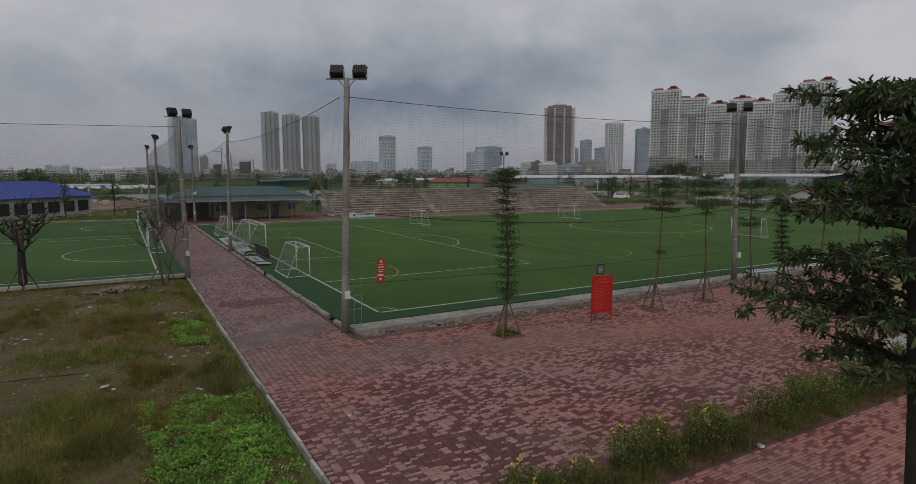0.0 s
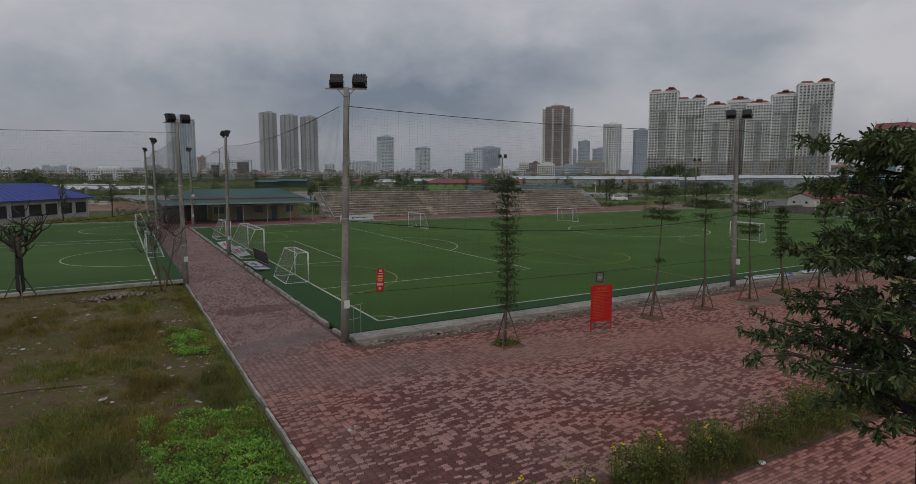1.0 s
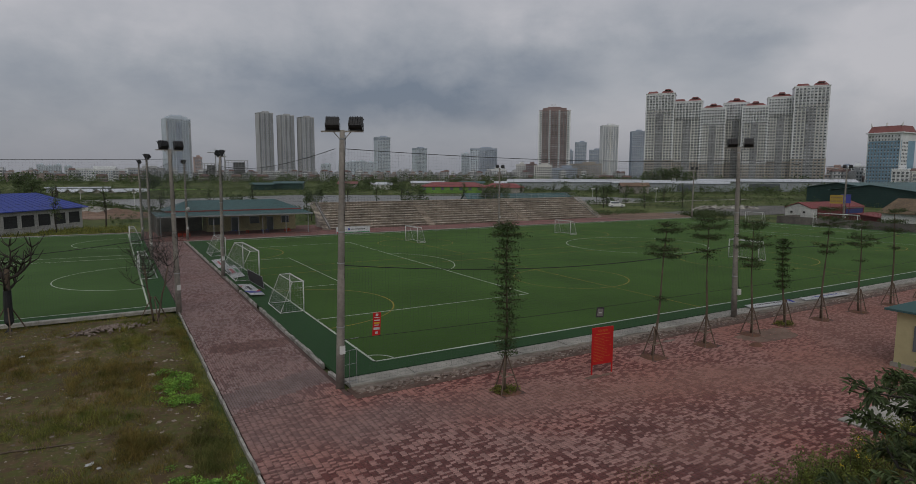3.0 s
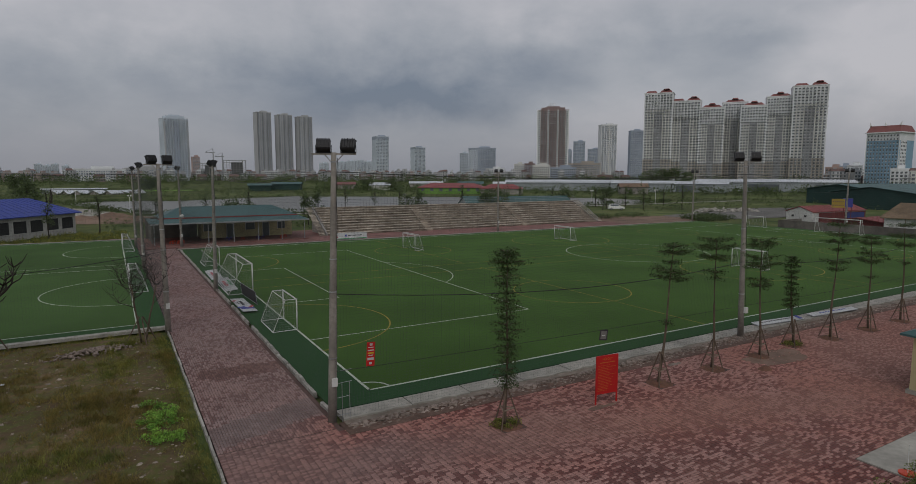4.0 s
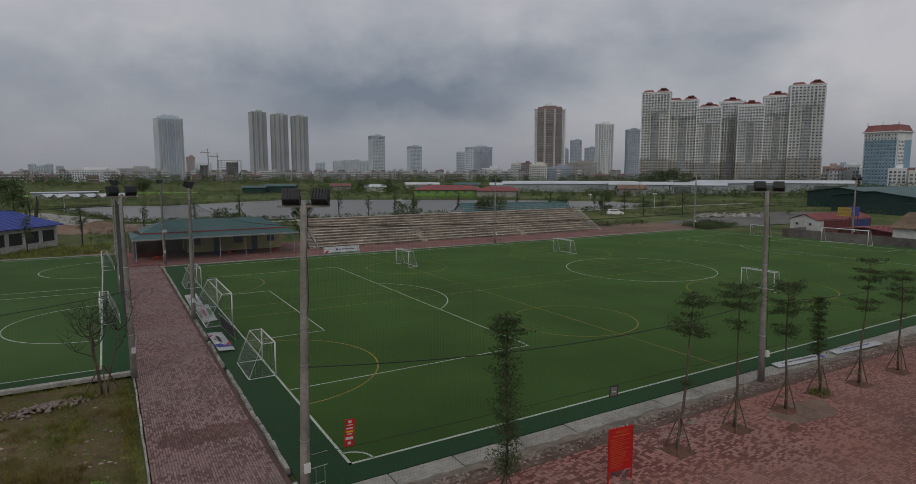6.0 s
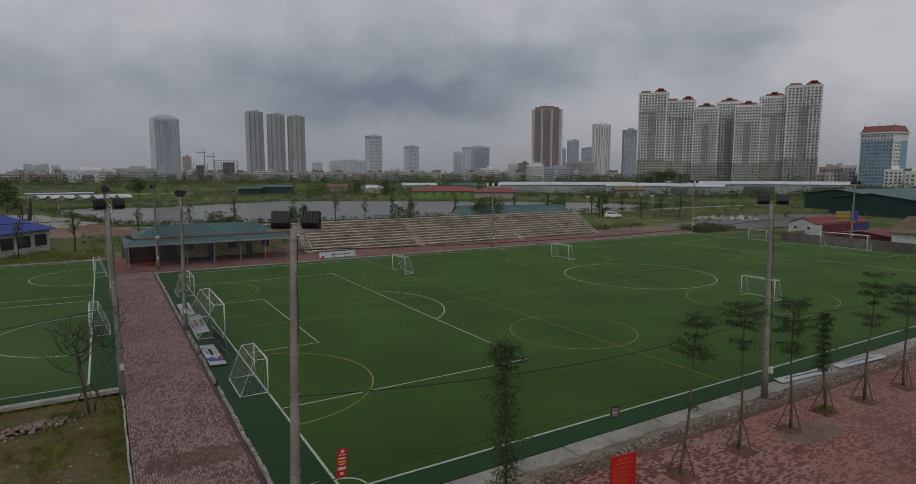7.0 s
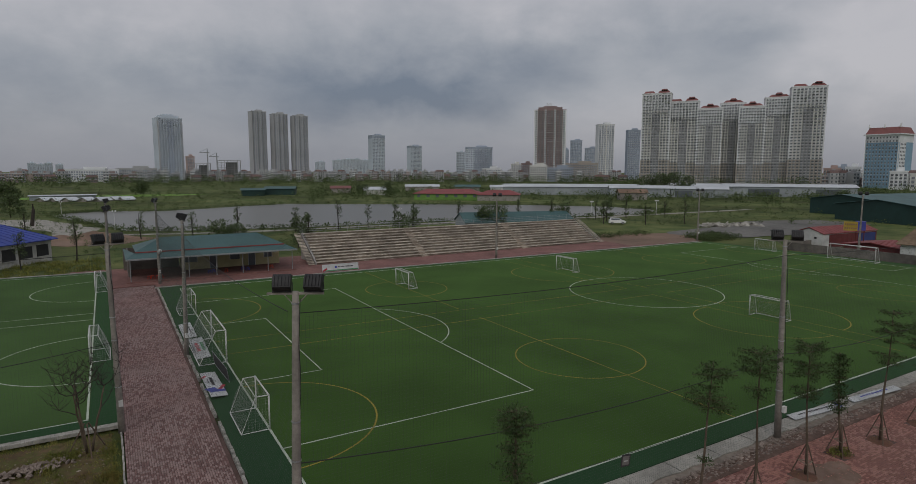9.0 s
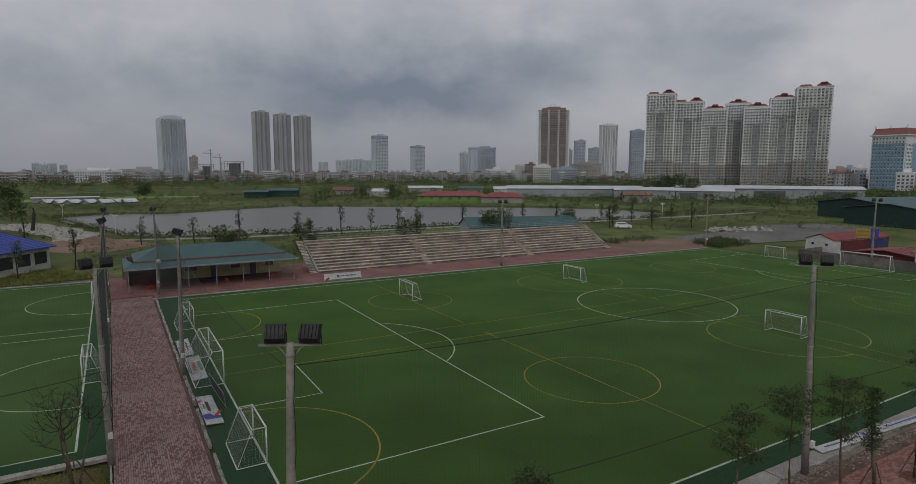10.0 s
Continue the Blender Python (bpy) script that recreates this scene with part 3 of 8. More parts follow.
# bare soil lot beside the path: its own uneven sheet just over the ground
lx, ly = np.arange(-46, LOT_EDGE + 0.01, 0.55), np.arange(-44, 16.6, 0.55)
lv = np.array([(x, y, ground_height(x, y) + 0.02) for y in ly for x in lx])
nl = len(lx)
li = np.array([(j * nl + i, j * nl + i + 1, (j + 1) * nl + i + 1, (j + 1) * nl + i) for j in range(len(ly) - 1) for i in range(nl - 1)])
lot = np_mesh("ground_lot", lv, li, M["lot"])
lot.data.polygons.foreach_set("use_smooth", [True] * len(lot.data.polygons))
structure(lot, "bare brown soil lot with patchy dry grass")

POND = [(-23.9, 213.7), (-13, 175.5), (-3.8, 142.6), (12.4, 134.9), (41.3, 130), (75.9, 129.3), (116.2, 124.6), (145.6, 120.8), (168.3, 127.2), (171.1, 155), (149.2, 180.8), (107.8, 210.1), (57.4, 239.9), (10.4, 215.6), (-10.5, 224.6)]
pond = patch("water", M["water"], POND, -0.25, "still grey pond reflecting the overcast sky", 2.5, 4.0)
patch("road_by_pond", M["concrete"], [(-52.4, 121.8), (-10.1, 132), (18.9, 123.9), (76.3, 121.8), (127.3, 115.5), (202.9, 115.3), (202.4, 118), (127, 119), (76.1, 125.1), (18.9, 127.1), (-10.1, 135.2), (-52.3, 125.7)], -0.22, "pale concrete lane along the pond", 0.5, 9.0)
patch("ground_bare_earth", M["dirt"], [(-14.9, 114), (-6.7, 112.8), (-0.3, 118), (-3, 129.2), (-8.3, 132.1), (-17.1, 136.3), (-29.4, 137.2), (-26.3, 123.2)], -0.26, "bare brown building earth beside the lane", 2.0, 2.0)
patch("ground_pale_yard", M["concrete"], [(-35.9, 195.9), (-24.5, 192.6), (-14, 167.2), (-7.7, 146.3), (-8.8, 132.1), (-16.2, 138), (-22.8, 159.1), (-33.3, 177.5), (-43, 183.9)], -0.27, "pale trodden yard beside the pond", 3.0, 6.0)
patch("ground_gravel_yard", M["gravel"], [(101.9, 69.5), (113.3, 58.5), (128.5, 56.9), (154.8, 57.4), (174.4, 61.6), (174.5, 78.9), (151.9, 83.9), (126.6, 77.6), (107.8, 75.2)], -0.2, "grey gravel yard with rubble", 1.5, 3.0)
patch("ground_field_strip", M["weed"], [(-55, 362), (9.1, 383.5), (47, 368.8), (24.3, 354.1), (-42.3, 337.9)], -0.27, "bright green paddy strip", 4.0, 8.0)

# ---------- main pitch ----------
PL, PW, YC = 95.1, 57.2, 28.85
structure(Geo().poly([(-2.15, -1.42), (99.6, -1.42), (97.2, 57.5), (-2.15, 59.4)], -0.13, -0.008).make("floor_turf_border", M["turf_dark"]), "dark green artificial turf border")
structure(Geo().poly([(0, 0), (PL + 1.2, 0), (PL + 1.2, 56.9), (0, 58.2)], -0.1, 0.0).make("floor_turf", M["turf"]), "green artificial turf of a football pitch")
LZ = 0.004


def stripe(g, a, b, w=0.09):
    a, b = Vector((*a, 0)), Vector((*b, 0))
    d = (b - a).normalized()
    s = Vector((-d.y, d.x, 0)) * w / 2
    d = d * w / 2
    g.poly([(a - d - s)[:2], (b + d - s)[:2], (b + d + s)[:2], (a - d + s)[:2]], LZ - 0.02, LZ)


def arc(g, c, r, a0, a1, w=0.09, n=48):
    pts = []
    for k in range(n + 1):
        t = radians(a0 + (a1 - a0) * k / n)
        pts.append((c[0] + (r + w / 2) * math.cos(t), c[1] + (r + w / 2) * math.sin(t)))
    for k in range(n, -1, -1):
        t = radians(a0 + (a1 - a0) * k / n)
        pts.append((c[0] + (r - w / 2) * math.cos(t), c[1] + (r - w / 2) * math.sin(t)))
    m = n + 1
    v = [(p[0], p[1], LZ) for p in pts]
    g.add(v, [(i, i + 1, 2 * m - 2 - i, 2 * m - 1 - i)[::-1] for i in range(n)])


pitch = structure(new("trim_pitch_markings"), "white and yellow pitch markings")


def marking(name, material, build):
    g = Geo()
    build(g)
    return g.make(name, material, pitch)


marking("touchline", M["line"], lambda g: (stripe(g, (0, 0), (PL, 0), 0.12), stripe(g, (PL, 0), (PL, 56.4), 0.12), stripe(g, (PL, 56.4), (0, 57.6), 0.12), stripe(g, (0, 57.6), (0, 0), 0.12)))
for side, sx in ((0.0, 1.0), (PL, -1.0)):
    marking("penalty_area", M["line"], lambda g: (stripe(g, (side, YC - 19.43), (side + sx * 16.2, YC - 19.43)), stripe(g, (side + sx * 16.2, YC - 19.43), (side + sx * 16.2, YC + 19.43)), stripe(g, (side + sx * 16.2, YC + 19.43), (side, YC + 19.43))))
    marking("goal_area", M["line"], lambda g: (stripe(g, (side, YC - 8.6), (side + sx * 5.54, YC - 8.6)), stripe(g, (side + sx * 5.54, YC - 8.6), (side + sx * 5.54, YC + 8.6)), stripe(g, (side + sx * 5.54, YC + 8.6), (side, YC + 8.6))))
    k = math.degrees(math.acos((16.2 - 10.9) / 8.75))
    mid = 0 if sx > 0 else 180
    marking("penalty_arc", M["line"], lambda g: arc(g, (side + sx * 10.9, YC), 8.75, mid - k, mid + k))
marking("centre_circle", M["line"], lambda g: arc(g, (47.55, 28.3), 8.75, 0, 360, 0.11, 72))
for cx, cy in ((0, 0), (PL, 0), (0, PW), (PL, PW)):
    a = {(0, 0): 0, (PL, 0): 90, (0, PW): 270, (PL, PW): 180}[(cx, cy)]
    marking("corner_arc", M["line"], lambda g: arc(g, (cx, cy), 1.0, a, a + 90, 0.1, 12))
# the small cross pitches, yellow
for x0, x1 in ((0.0, 46.7), (49.3, PL)):
    xm = x0 + 23.65 if x0 == 0.0 else x1 - 23.5
    tilt = -0.028 * x0
    for y0, y1, cy in ((0.0, 27.5 + tilt, 13.25), (31.5 + tilt, 57.3, 43.8)):
        marking("halfway_line", M["yellow"], lambda g: stripe(g, (xm, y0), (xm, y1), 0.075))
        marking("small_circle", M["yellow"], lambda g: arc(g, (xm, cy), 4.9, 0, 360, 0.09))
        marking("small_area", M["yellow"], lambda g: arc(g, (x0, cy), 6.3, -90, 90, 0.10))
        marking("small_area", M["yellow"], lambda g: arc(g, (x1, cy - 0.5), 6.3, 90, 270, 0.09))
        marking("end_line", M["yellow"], lambda g: stripe(g, (x1 if x0 == 0.0 else x0, y0 + (1.2 if y0 == 0.0 else -1.0)), (x1 if x0 == 0.0 else x0, y1 - (1.2 if y0 == 0.0 else 0.6)), 0.06))
for y in (27.5, 31.5):
    marking("side_line", M["yellow"], lambda g: stripe(g, (0, y), (46.7, y - 1.2), 0.065))
    marking("side_line", M["yellow"], lambda g: stripe(g, (49.3, y - 1.2), (PL, y - 1.4), 0.065))

# ---------- left pitch ----------
structure(Geo().poly([(-95, 17.3), (-7.05, 17.3), (-7.05, 75.6), (-95, 79.5)], -0.13, -0.008).make("floor_turf_border_2", M["turf_dark"]), "dark green artificial turf border of the second pitch")
structure(Geo().poly([(-95, 18.6), (-8.6, 18.6), (-8.6, 74.6), (-95, 78.3)], -0.1, 0.0).make("floor_turf_2", M["turf_worn"]), "green artificial turf of the second pitch")
marking("touchline", M["line"], lambda g: (stripe(g, (-8.7, 18.6), (-8.7, 74.4), 0.12), stripe(g, (-8.7, 18.6), (-94, 18.9)), stripe(g, (-8.7, 74.4), (-94, 78.0))))
for y in (45.3, 48.2):
    marking("side_line", M["line"], lambda g: stripe(g, (-8.7, y), (-94, y + 5.0)))
for cy in (32.2, 61.4):
    marking("small_area", M["line"], lambda g: arc(g, (-8.7, cy), 6.4, 90, 270))

# ---------- path, plaza, kerbs ----------
PATH_L, PATH_R = -6.95, -2.35
structure(Geo().poly([(PATH_L, -16.6), (60, -16.6), (60, -2.8), (PATH_R, -2.8), (PATH_R, 62.4), (PATH_L, 62.4)], -0.3, PLAZA_Z - 0.012).make("pavement_bed", M["bed"]), "sandy bed under the paving")
structure(Geo().poly([(-14.0, -60), (60, -60), (60, -17.85), (-7.1, -17.85), (-7.1, -24), (-14, -24)], -0.3, PLAZA_Z - 0.012).make("pavement_bed_2", M["bed"]), "sandy bed under the lower paving")
structure(Geo().poly([(PATH_L, 62.4), (PATH_R, 62.4), (PATH_R, 59.8), (97.5, 57.9), (104, 72.5), (81, 79), (-12, 78), (-12, 65.5), (PATH_L, 65.5)], -0.3, -0.06).make("pavement_far", M["redpave"]), "faded red brick paving round the stand")
structure(Geo().poly([(-7.1, -17.85), (30, -17.85), (30, -16.6), (-7.1, -16.6)], -0.3, PLAZA_Z + 0.02).make("ground_hedge_bed", M["pit_soil"]), "soil bed of the hedge")
structure(Geo().poly([(12.47, -16.55), (60, -16.55), (60, -14.56), (12.47, -14.56)], -0.25, PLAZA_Z + 0.03).make("pavement_slab", M["concrete"]), "bare concrete apron")
g = Geo()
y = -60.0
random.seed(5)
while y < 62:
    L = random.uniform(0.9, 1.05)
    if not (-18.2 < y < -16.6):
        g.box((-7.05 + random.uniform(-0.02, 0.02), y + L / 2, -0.175 + random.uniform(-0.035, 0.015)), (0.085, L - random.uniform(0.01, 0.06), 0.2), random.uniform(-0.025, 0.025))
    y += L
structure(g.make("trim_kerb_left", M["kerb"]), "weathered concrete path kerb")
kerb_r = structure(new("trim_kerb_right"), "row of pale concrete kerb stones along the turf")
me = Geo().box((0, 0, 0), (0.17, 0.95, 0.24), 0, 0.93).make("kerb_stone", M["kerb_white"]).data
bpy.data.objects.remove(bpy.data.objects["kerb_stone"])
y = -1.2
while y < 59:
    y += 1.0
    if random.random() < 0.07:
        continue
    ob = new("kerb_stone", me)
    ob.parent = kerb_r
    ob.matrix_basis = pose(-2.25 + random.uniform(-0.04, 0.04), y - 0.5, -0.135 + random.uniform(-0.03, 0.02), random.uniform(-1.5, 1.5), random.uniform(-6, 6), random.uniform(-3, 3))
# concrete edging slabs in front of the pitch
edge = structure(new("trim_edge_slabs"), "cracked concrete edging slabs along the pitch")
x = -2.1
while x < 97:
    L = random.uniform(2.9, 3.1) if x > 0 else 3.1
    ob = Geo().poly([(x + 0.03, -1.44), (x + L - 0.03, -1.44)] + [(x + L - 0.03 - (L - 0.06) * k / 7, -2.42 + random.uniform(-0.09, 0.06)) for k in range(8)], -0.22, -0.035).make("slab", M["concrete"], edge)
    ob.matrix_basis = pose(0, 0, random.uniform(-0.015, 0.012))
    x += L
ledge = [(-2.1 + 2.2 * k, -2.80 + random.uniform(-0.07, 0.05)) for k in range(46)]
structure(Geo().poly([(-2.1, -2.40), (96.9, -2.40)] + ledge[::-1], -0.3, -0.105).make("trim_lower_ledge", M["ledge"]), "dusty worn concrete ledge below the edging slabs")
structure(Geo().poly([(-2.3, -3.75), (97, -3.7), (97, -2.5), (-2.3, -2.5)], -0.3, -0.135).make("ground_broken_edge", M["edge_soil"]), "earth and broken paving along the edge")
structure(Geo().box((46.7, 58.72, -0.02), (98.6, 0.35, 0.16), radians(-1.1)).make("trim_far_kerb", M["kerb"]), "concrete kerb along the far touchline")
structure(Geo().box((-51, 17.08, -0.06), (88, 0.45, 0.2)).make("trim_left_pitch_kerb", M["kerb"]), "concrete kerb of the second pitch")
structure(Geo().box((-51, 77.7, -0.02), (88, 0.35, 0.2), radians(-2.6)).make("trim_left_pitch_kerb_2", M["kerb"]), "far concrete kerb of the second pitch")


structure(Geo().poly([(79.5, 60.2), (97.0, 58.6), (104, 66), (103, 73), (90, 78), (81, 79.5)], -0.3, -0.045).make("ground_earth_corner", M["dirt"]), "bare brown earth beside the stand")


# ---------- light poles ----------
def flood_head(parent, bar_x, tilt, turn):
    """A floodlight in a yoke on the crossbar; it shines along local +y."""
    m = Matrix.Translation((bar_x, 0.0, 0.33)) @ Euler((radians(-tilt), 0, radians(turn))).to_matrix().to_4x4()
    g = Geo()
    prof = [(-0.17, -0.20), (-0.19, -0.05), (-0.17, 0.12), (-0.10, 0.22), (0.12, 0.24), (0.12, -0.24), (-0.10, -0.24)]
    n = len(prof)
    v = [m @ Vector((sx * 0.26, py, pz)) for sx in (-1, 1) for py, pz in prof]
    f = [tuple(range(n)), tuple(range(2 * n - 1, n - 1, -1))] + [(i, n + i, n + (i + 1) % n, (i + 1) % n) for i in range(n)]
    g.add(v, f)
    head = g.make("floodlight", M["black"], parent)
    for k in range(5):
        Geo().obox(m @ Matrix.Translation((-0.2 + 0.1 * k, -0.20, 0.0)), (0.012, 0.06, 0.34)).make("cooling_fin", M["black"], head)
    for z in (0.25, -0.25):
        Geo().obox(m @ Matrix.Translation((0, 0.13, z)), (0.56, 0.03, 0.03)).make("rim_bar", M["black"], head)
    Geo().obox(m @ Matrix.Translation((0, 0.123, 0)), (0.48, 0.012, 0.44)).make("lens", M["lens"], head)
    g = Geo()
    for s in (-1, 1):
        g.tube([m @ Vector((s * 0.29, 0, 0)), (bar_x + s * 0.29, 0, 0.02)], 0.015, 5)
    g.tube([(bar_x - 0.29, 0, 0.02), (bar_x + 0.29, 0, 0.02)], 0.015, 5)
    g.make("yoke", M["black"], head)


def light_pole(x, y, top, turn, label, lean=(0, 0), heads=2, box=True):
    p = thing("light_pole", pose(x, y, -0.2), label, "light pole", "light poles round the pitches")
    h = top + 0.2
    lx, ly = lean
    Geo().tube([(lx * k / 6, ly * k / 6, h * k / 6) for k in range(7)], [0.185 - 0.085 * k / 6 for k in range(7)], 14).make("post", M["pole"], p, smooth=True)
    for z in (h * 0.25, h * 0.50, h * 0.62, h * 0.965):
        k = z / h
        r = 0.185 - 0.085 * k + 0.012
        Geo().tube([(lx * k, ly * k, z), (lx * k, ly * k, z + 0.05)], r, 14).make("band", M["steel"], p)
    arm = new("crossarm")
    arm.parent = p
    arm.matrix_basis = pose(lx, ly, h - 0.05, 0, 0, turn)
    bar = Geo()
    for s in (-1, 1):
        bar.box((s * 0.42, 0, -0.01), (0.84, 0.05, 0.06))
    bar.tube([(-0.35, 0, -0.02), (0, 0, -0.42), (0.35, 0, -0.02)], 0.02, 5)
    bar = bar.make("bracket", M["pole"], arm)
    for k in range(heads):
        flood_head(arm, (-0.38, 0.55)[k] if heads == 2 else 0.0, 28, (6, -6)[k % 2])
    if box:
        Geo().box((0.04, -0.24, 1.75), (0.22, 0.16, 0.34)).make("switch_box", M["white_wall"], p, "small pale switch box")
    g = Geo()
    g.tube([(0.13 * (1 - 0.4 * k / 12) + lx * k / 12 + 0.03 * math.sin(k * 1.7), -0.13 + ly * k / 12 + 0.02 * math.cos(k), 1.9 + (h - 2.1) * k / 12) for k in range(13)], 0.012, 5)
    g.make("lead", M["cable"], p)
    return p


POLE = "weathered concrete pole carrying two black floodlights"
light_pole(-2.46, -2.15, 10.62, -28, POLE + " at the pitch corner", (0.11, -0.56))
light_pole(23.45, -2.6, 10.63, -48, POLE + " beside the edging slabs", (0.0, 0.3))
light_pole(50.6, -2.6, 10.6, -50, POLE)
light_pole(-2.36, 29.04, 10.42, -80, POLE + " between path and pitch", (0.22, 0.5))
light_pole(-1.8, 62.5, 10.25, -110, POLE + " before the clubhouse")
light_pole(-7.03, 16.3, 10.4, 18, POLE + " beside the path", (-0.12, -0.6))
light_pole(-7.15, 43.9, 10.4, 75, POLE + " on the path's edge")
light_pole(-7.15, 64.6, 10.2, 80, POLE + " on the path's edge")
light_pole(47.6, 59.6, 10.1, -34, POLE + " in front of the stand")
light_pole(97.6, 59.2, 10.15, -46, POLE + " at the far pitch corner")
light_pole(102.6, 31.0, 10.3, -62, POLE + " behind the far goal")


# ---------- safety nets ----------
def sag(a, b, drop, n=14):
    a, b = Vector(a), Vector(b)
    return [a.lerp(b, k / n) - Vector((0, 0, drop * 4 * (k / n) * (1 - k / n))) for k in range(n + 1)]


def net_panel(a, b, z0, z1a, z1b, drop, cell, label, r=0.0017):
    """A net of thin cords between two poles, hung on a sagging top rope."""
    p = thing("safety_net", pose(0, 0, 0), label, "safety net", "nets round the pitches")
    a, b = Vector((*a, 0)), Vector((*b, 0))
    L = (b - a).length
    n = int(L / cell)
    vs, fs = [], []
    side = Vector((-(b - a).y, (b - a).x, 0)).normalized() * r
    fwd = (b - a).normalized() * r

    def top(k):
        return z1a + (z1b - z1a) * k - drop * 4 * k * (1 - k)

    def cord(p0, p1, u, w):
        i = len(vs)
        for q in (p0, p1):
            vs.extend((q + u, q + w, q - u, q - w))
        for j in range(4):
            fs.append((i + j, i + (j + 1) % 4, i + 4 + (j + 1) % 4, i + 4 + j))

    for k in range(n + 1):
        q = a.lerp(b, k / n)
        cord(Vector((q.x, q.y, z0)), Vector((q.x, q.y, top(k / n))), side, fwd)
    rows = int((max(z1a, z1b) - z0) / cell)
    seg = 10
    for j in range(rows):
        for s in range(seg):
            k0, k1 = s / seg, (s + 1) / seg
            zf = j / rows
            cord(a.lerp(b, k0) + Vector((0, 0, z0 + (top(k0) - z0) * zf)), a.lerp(b, k1) + Vector((0, 0, z0 + (top(k1) - z0) * zf)), side, Vector((0, 0, r)))
    np_mesh("netting", np.array([tuple(v) for v in vs]), np.array(fs), M["net_dark"], p)
    rope = [a.lerp(b, k / 16) + Vector((0, 0, top(k / 16))) for k in range(17)]
    Geo().tube(rope, 0.014, 5).make("top_rope", M["cable"], p)
    return p


NET = "fine dark safety net hung on a rope between light poles"
net_panel((-2.4, -2.45), (23.4, -2.5), 0.05, 9.9, 9.83, 0.27, 0.13, NET, 0.0021)
net_panel((23.4, -2.5), (50.5, -2.5), 0.05, 9.83, 9.75, 0.3, 0.16, NET)
net_panel((-2.45, -2.1), (-2.35, 29.0), 0.05, 9.9, 9.6, 0.5, 0.16, NET)
net_panel((-2.35, 29.0), (-1.9, 62.4), 0.05, 9.6, 9.4, 0.5, 0.2, NET)
net_panel((-7.05, 16.3), (-7.15, 43.9), 0.05, 9.7, 9.6, 0.3, 0.16, NET)
net_panel((-7.15, 43.9), (-7.15, 64.6), 0.05, 9.6, 9.5, 0.3, 0.2, NET)
net_panel((-34.0, 16.8), (-7.05, 16.3), 0.05, 9.6, 9.8, 0.1, 0.16, NET)


def power_cable(points, label, r=0.019):
    c = Geo().tube(points, r, 6).make("cable", M["cable"], smooth=True)
    return tagged(c, label, "cable", "cables between poles")


rope = Geo().tube(sag((-2.35, -2.47, 2.0), (23.4, -2.52, 1.75), 0.08, 20), 0.011, 5).make("net_rope", M["cable"], smooth=True)
tagged(rope, "thin dark rope laced through the net at waist height", "rope")
rope = Geo().tube(sag((23.4, -2.52, 1.75), (50.5, -2.52, 1.8), 0.12, 20), 0.011, 5).make("net_rope", M["cable"], smooth=True)
tagged(rope, "thin dark rope laced through the net at waist height", "rope")
horn = thing("loudspeaker", pose(-1.84, 62.24, 4.15, 0, 0, 200), "white horn loudspeaker fixed to the light pole", "loudspeaker")
Geo().tube([(0, 0.0, 0), (0, 0.16, 0), (0, 0.3, 0), (0, 0.46, 0), (0, 0.5, 0)], [0.09, 0.10, 0.15, 0.27, 0.29], 16).make("horn", M["white_metal"], horn, smooth=True)
Geo().box((0, -0.06, -0.02), (0.1, 0.16, 0.12)).make("bracket", M["steel"], horn)
frame_ = thing("net_bracket", pose(-2.4, -2.35, -0.15), "slim steel frame holding the net at the corner pole", "net frame")
for x in (0.3, 0.62):
    Geo().tube([(x, 0, 0), (x, 0, 1.6)], 0.014, 6).make("upright", M["steel"], frame_)
for z in (0.25, 1.0, 1.6, 2.1):
    Geo().tube([(0.1, 0, z), (0.72 if z > 1.5 else 0.62, 0, z + 0.03)], 0.012, 5).make("bar", M["steel"], frame_)
power_cable(sag((-2.4, -2.5, 5.15), (23.35, -2.5, 4.5), 0.68), "thick black power cable sagging between two light poles")
power_cable(sag((23.35, -2.5, 4.5), (50.5, -2.5, 4.8), 0.8), "thick black power cable sagging between two light poles")
power_cable(sag((-7.05, 16.1, 5.0), (-34.0, 16.6, 4.9), 1.0), "thick black power cable sagging beside the second pitch")


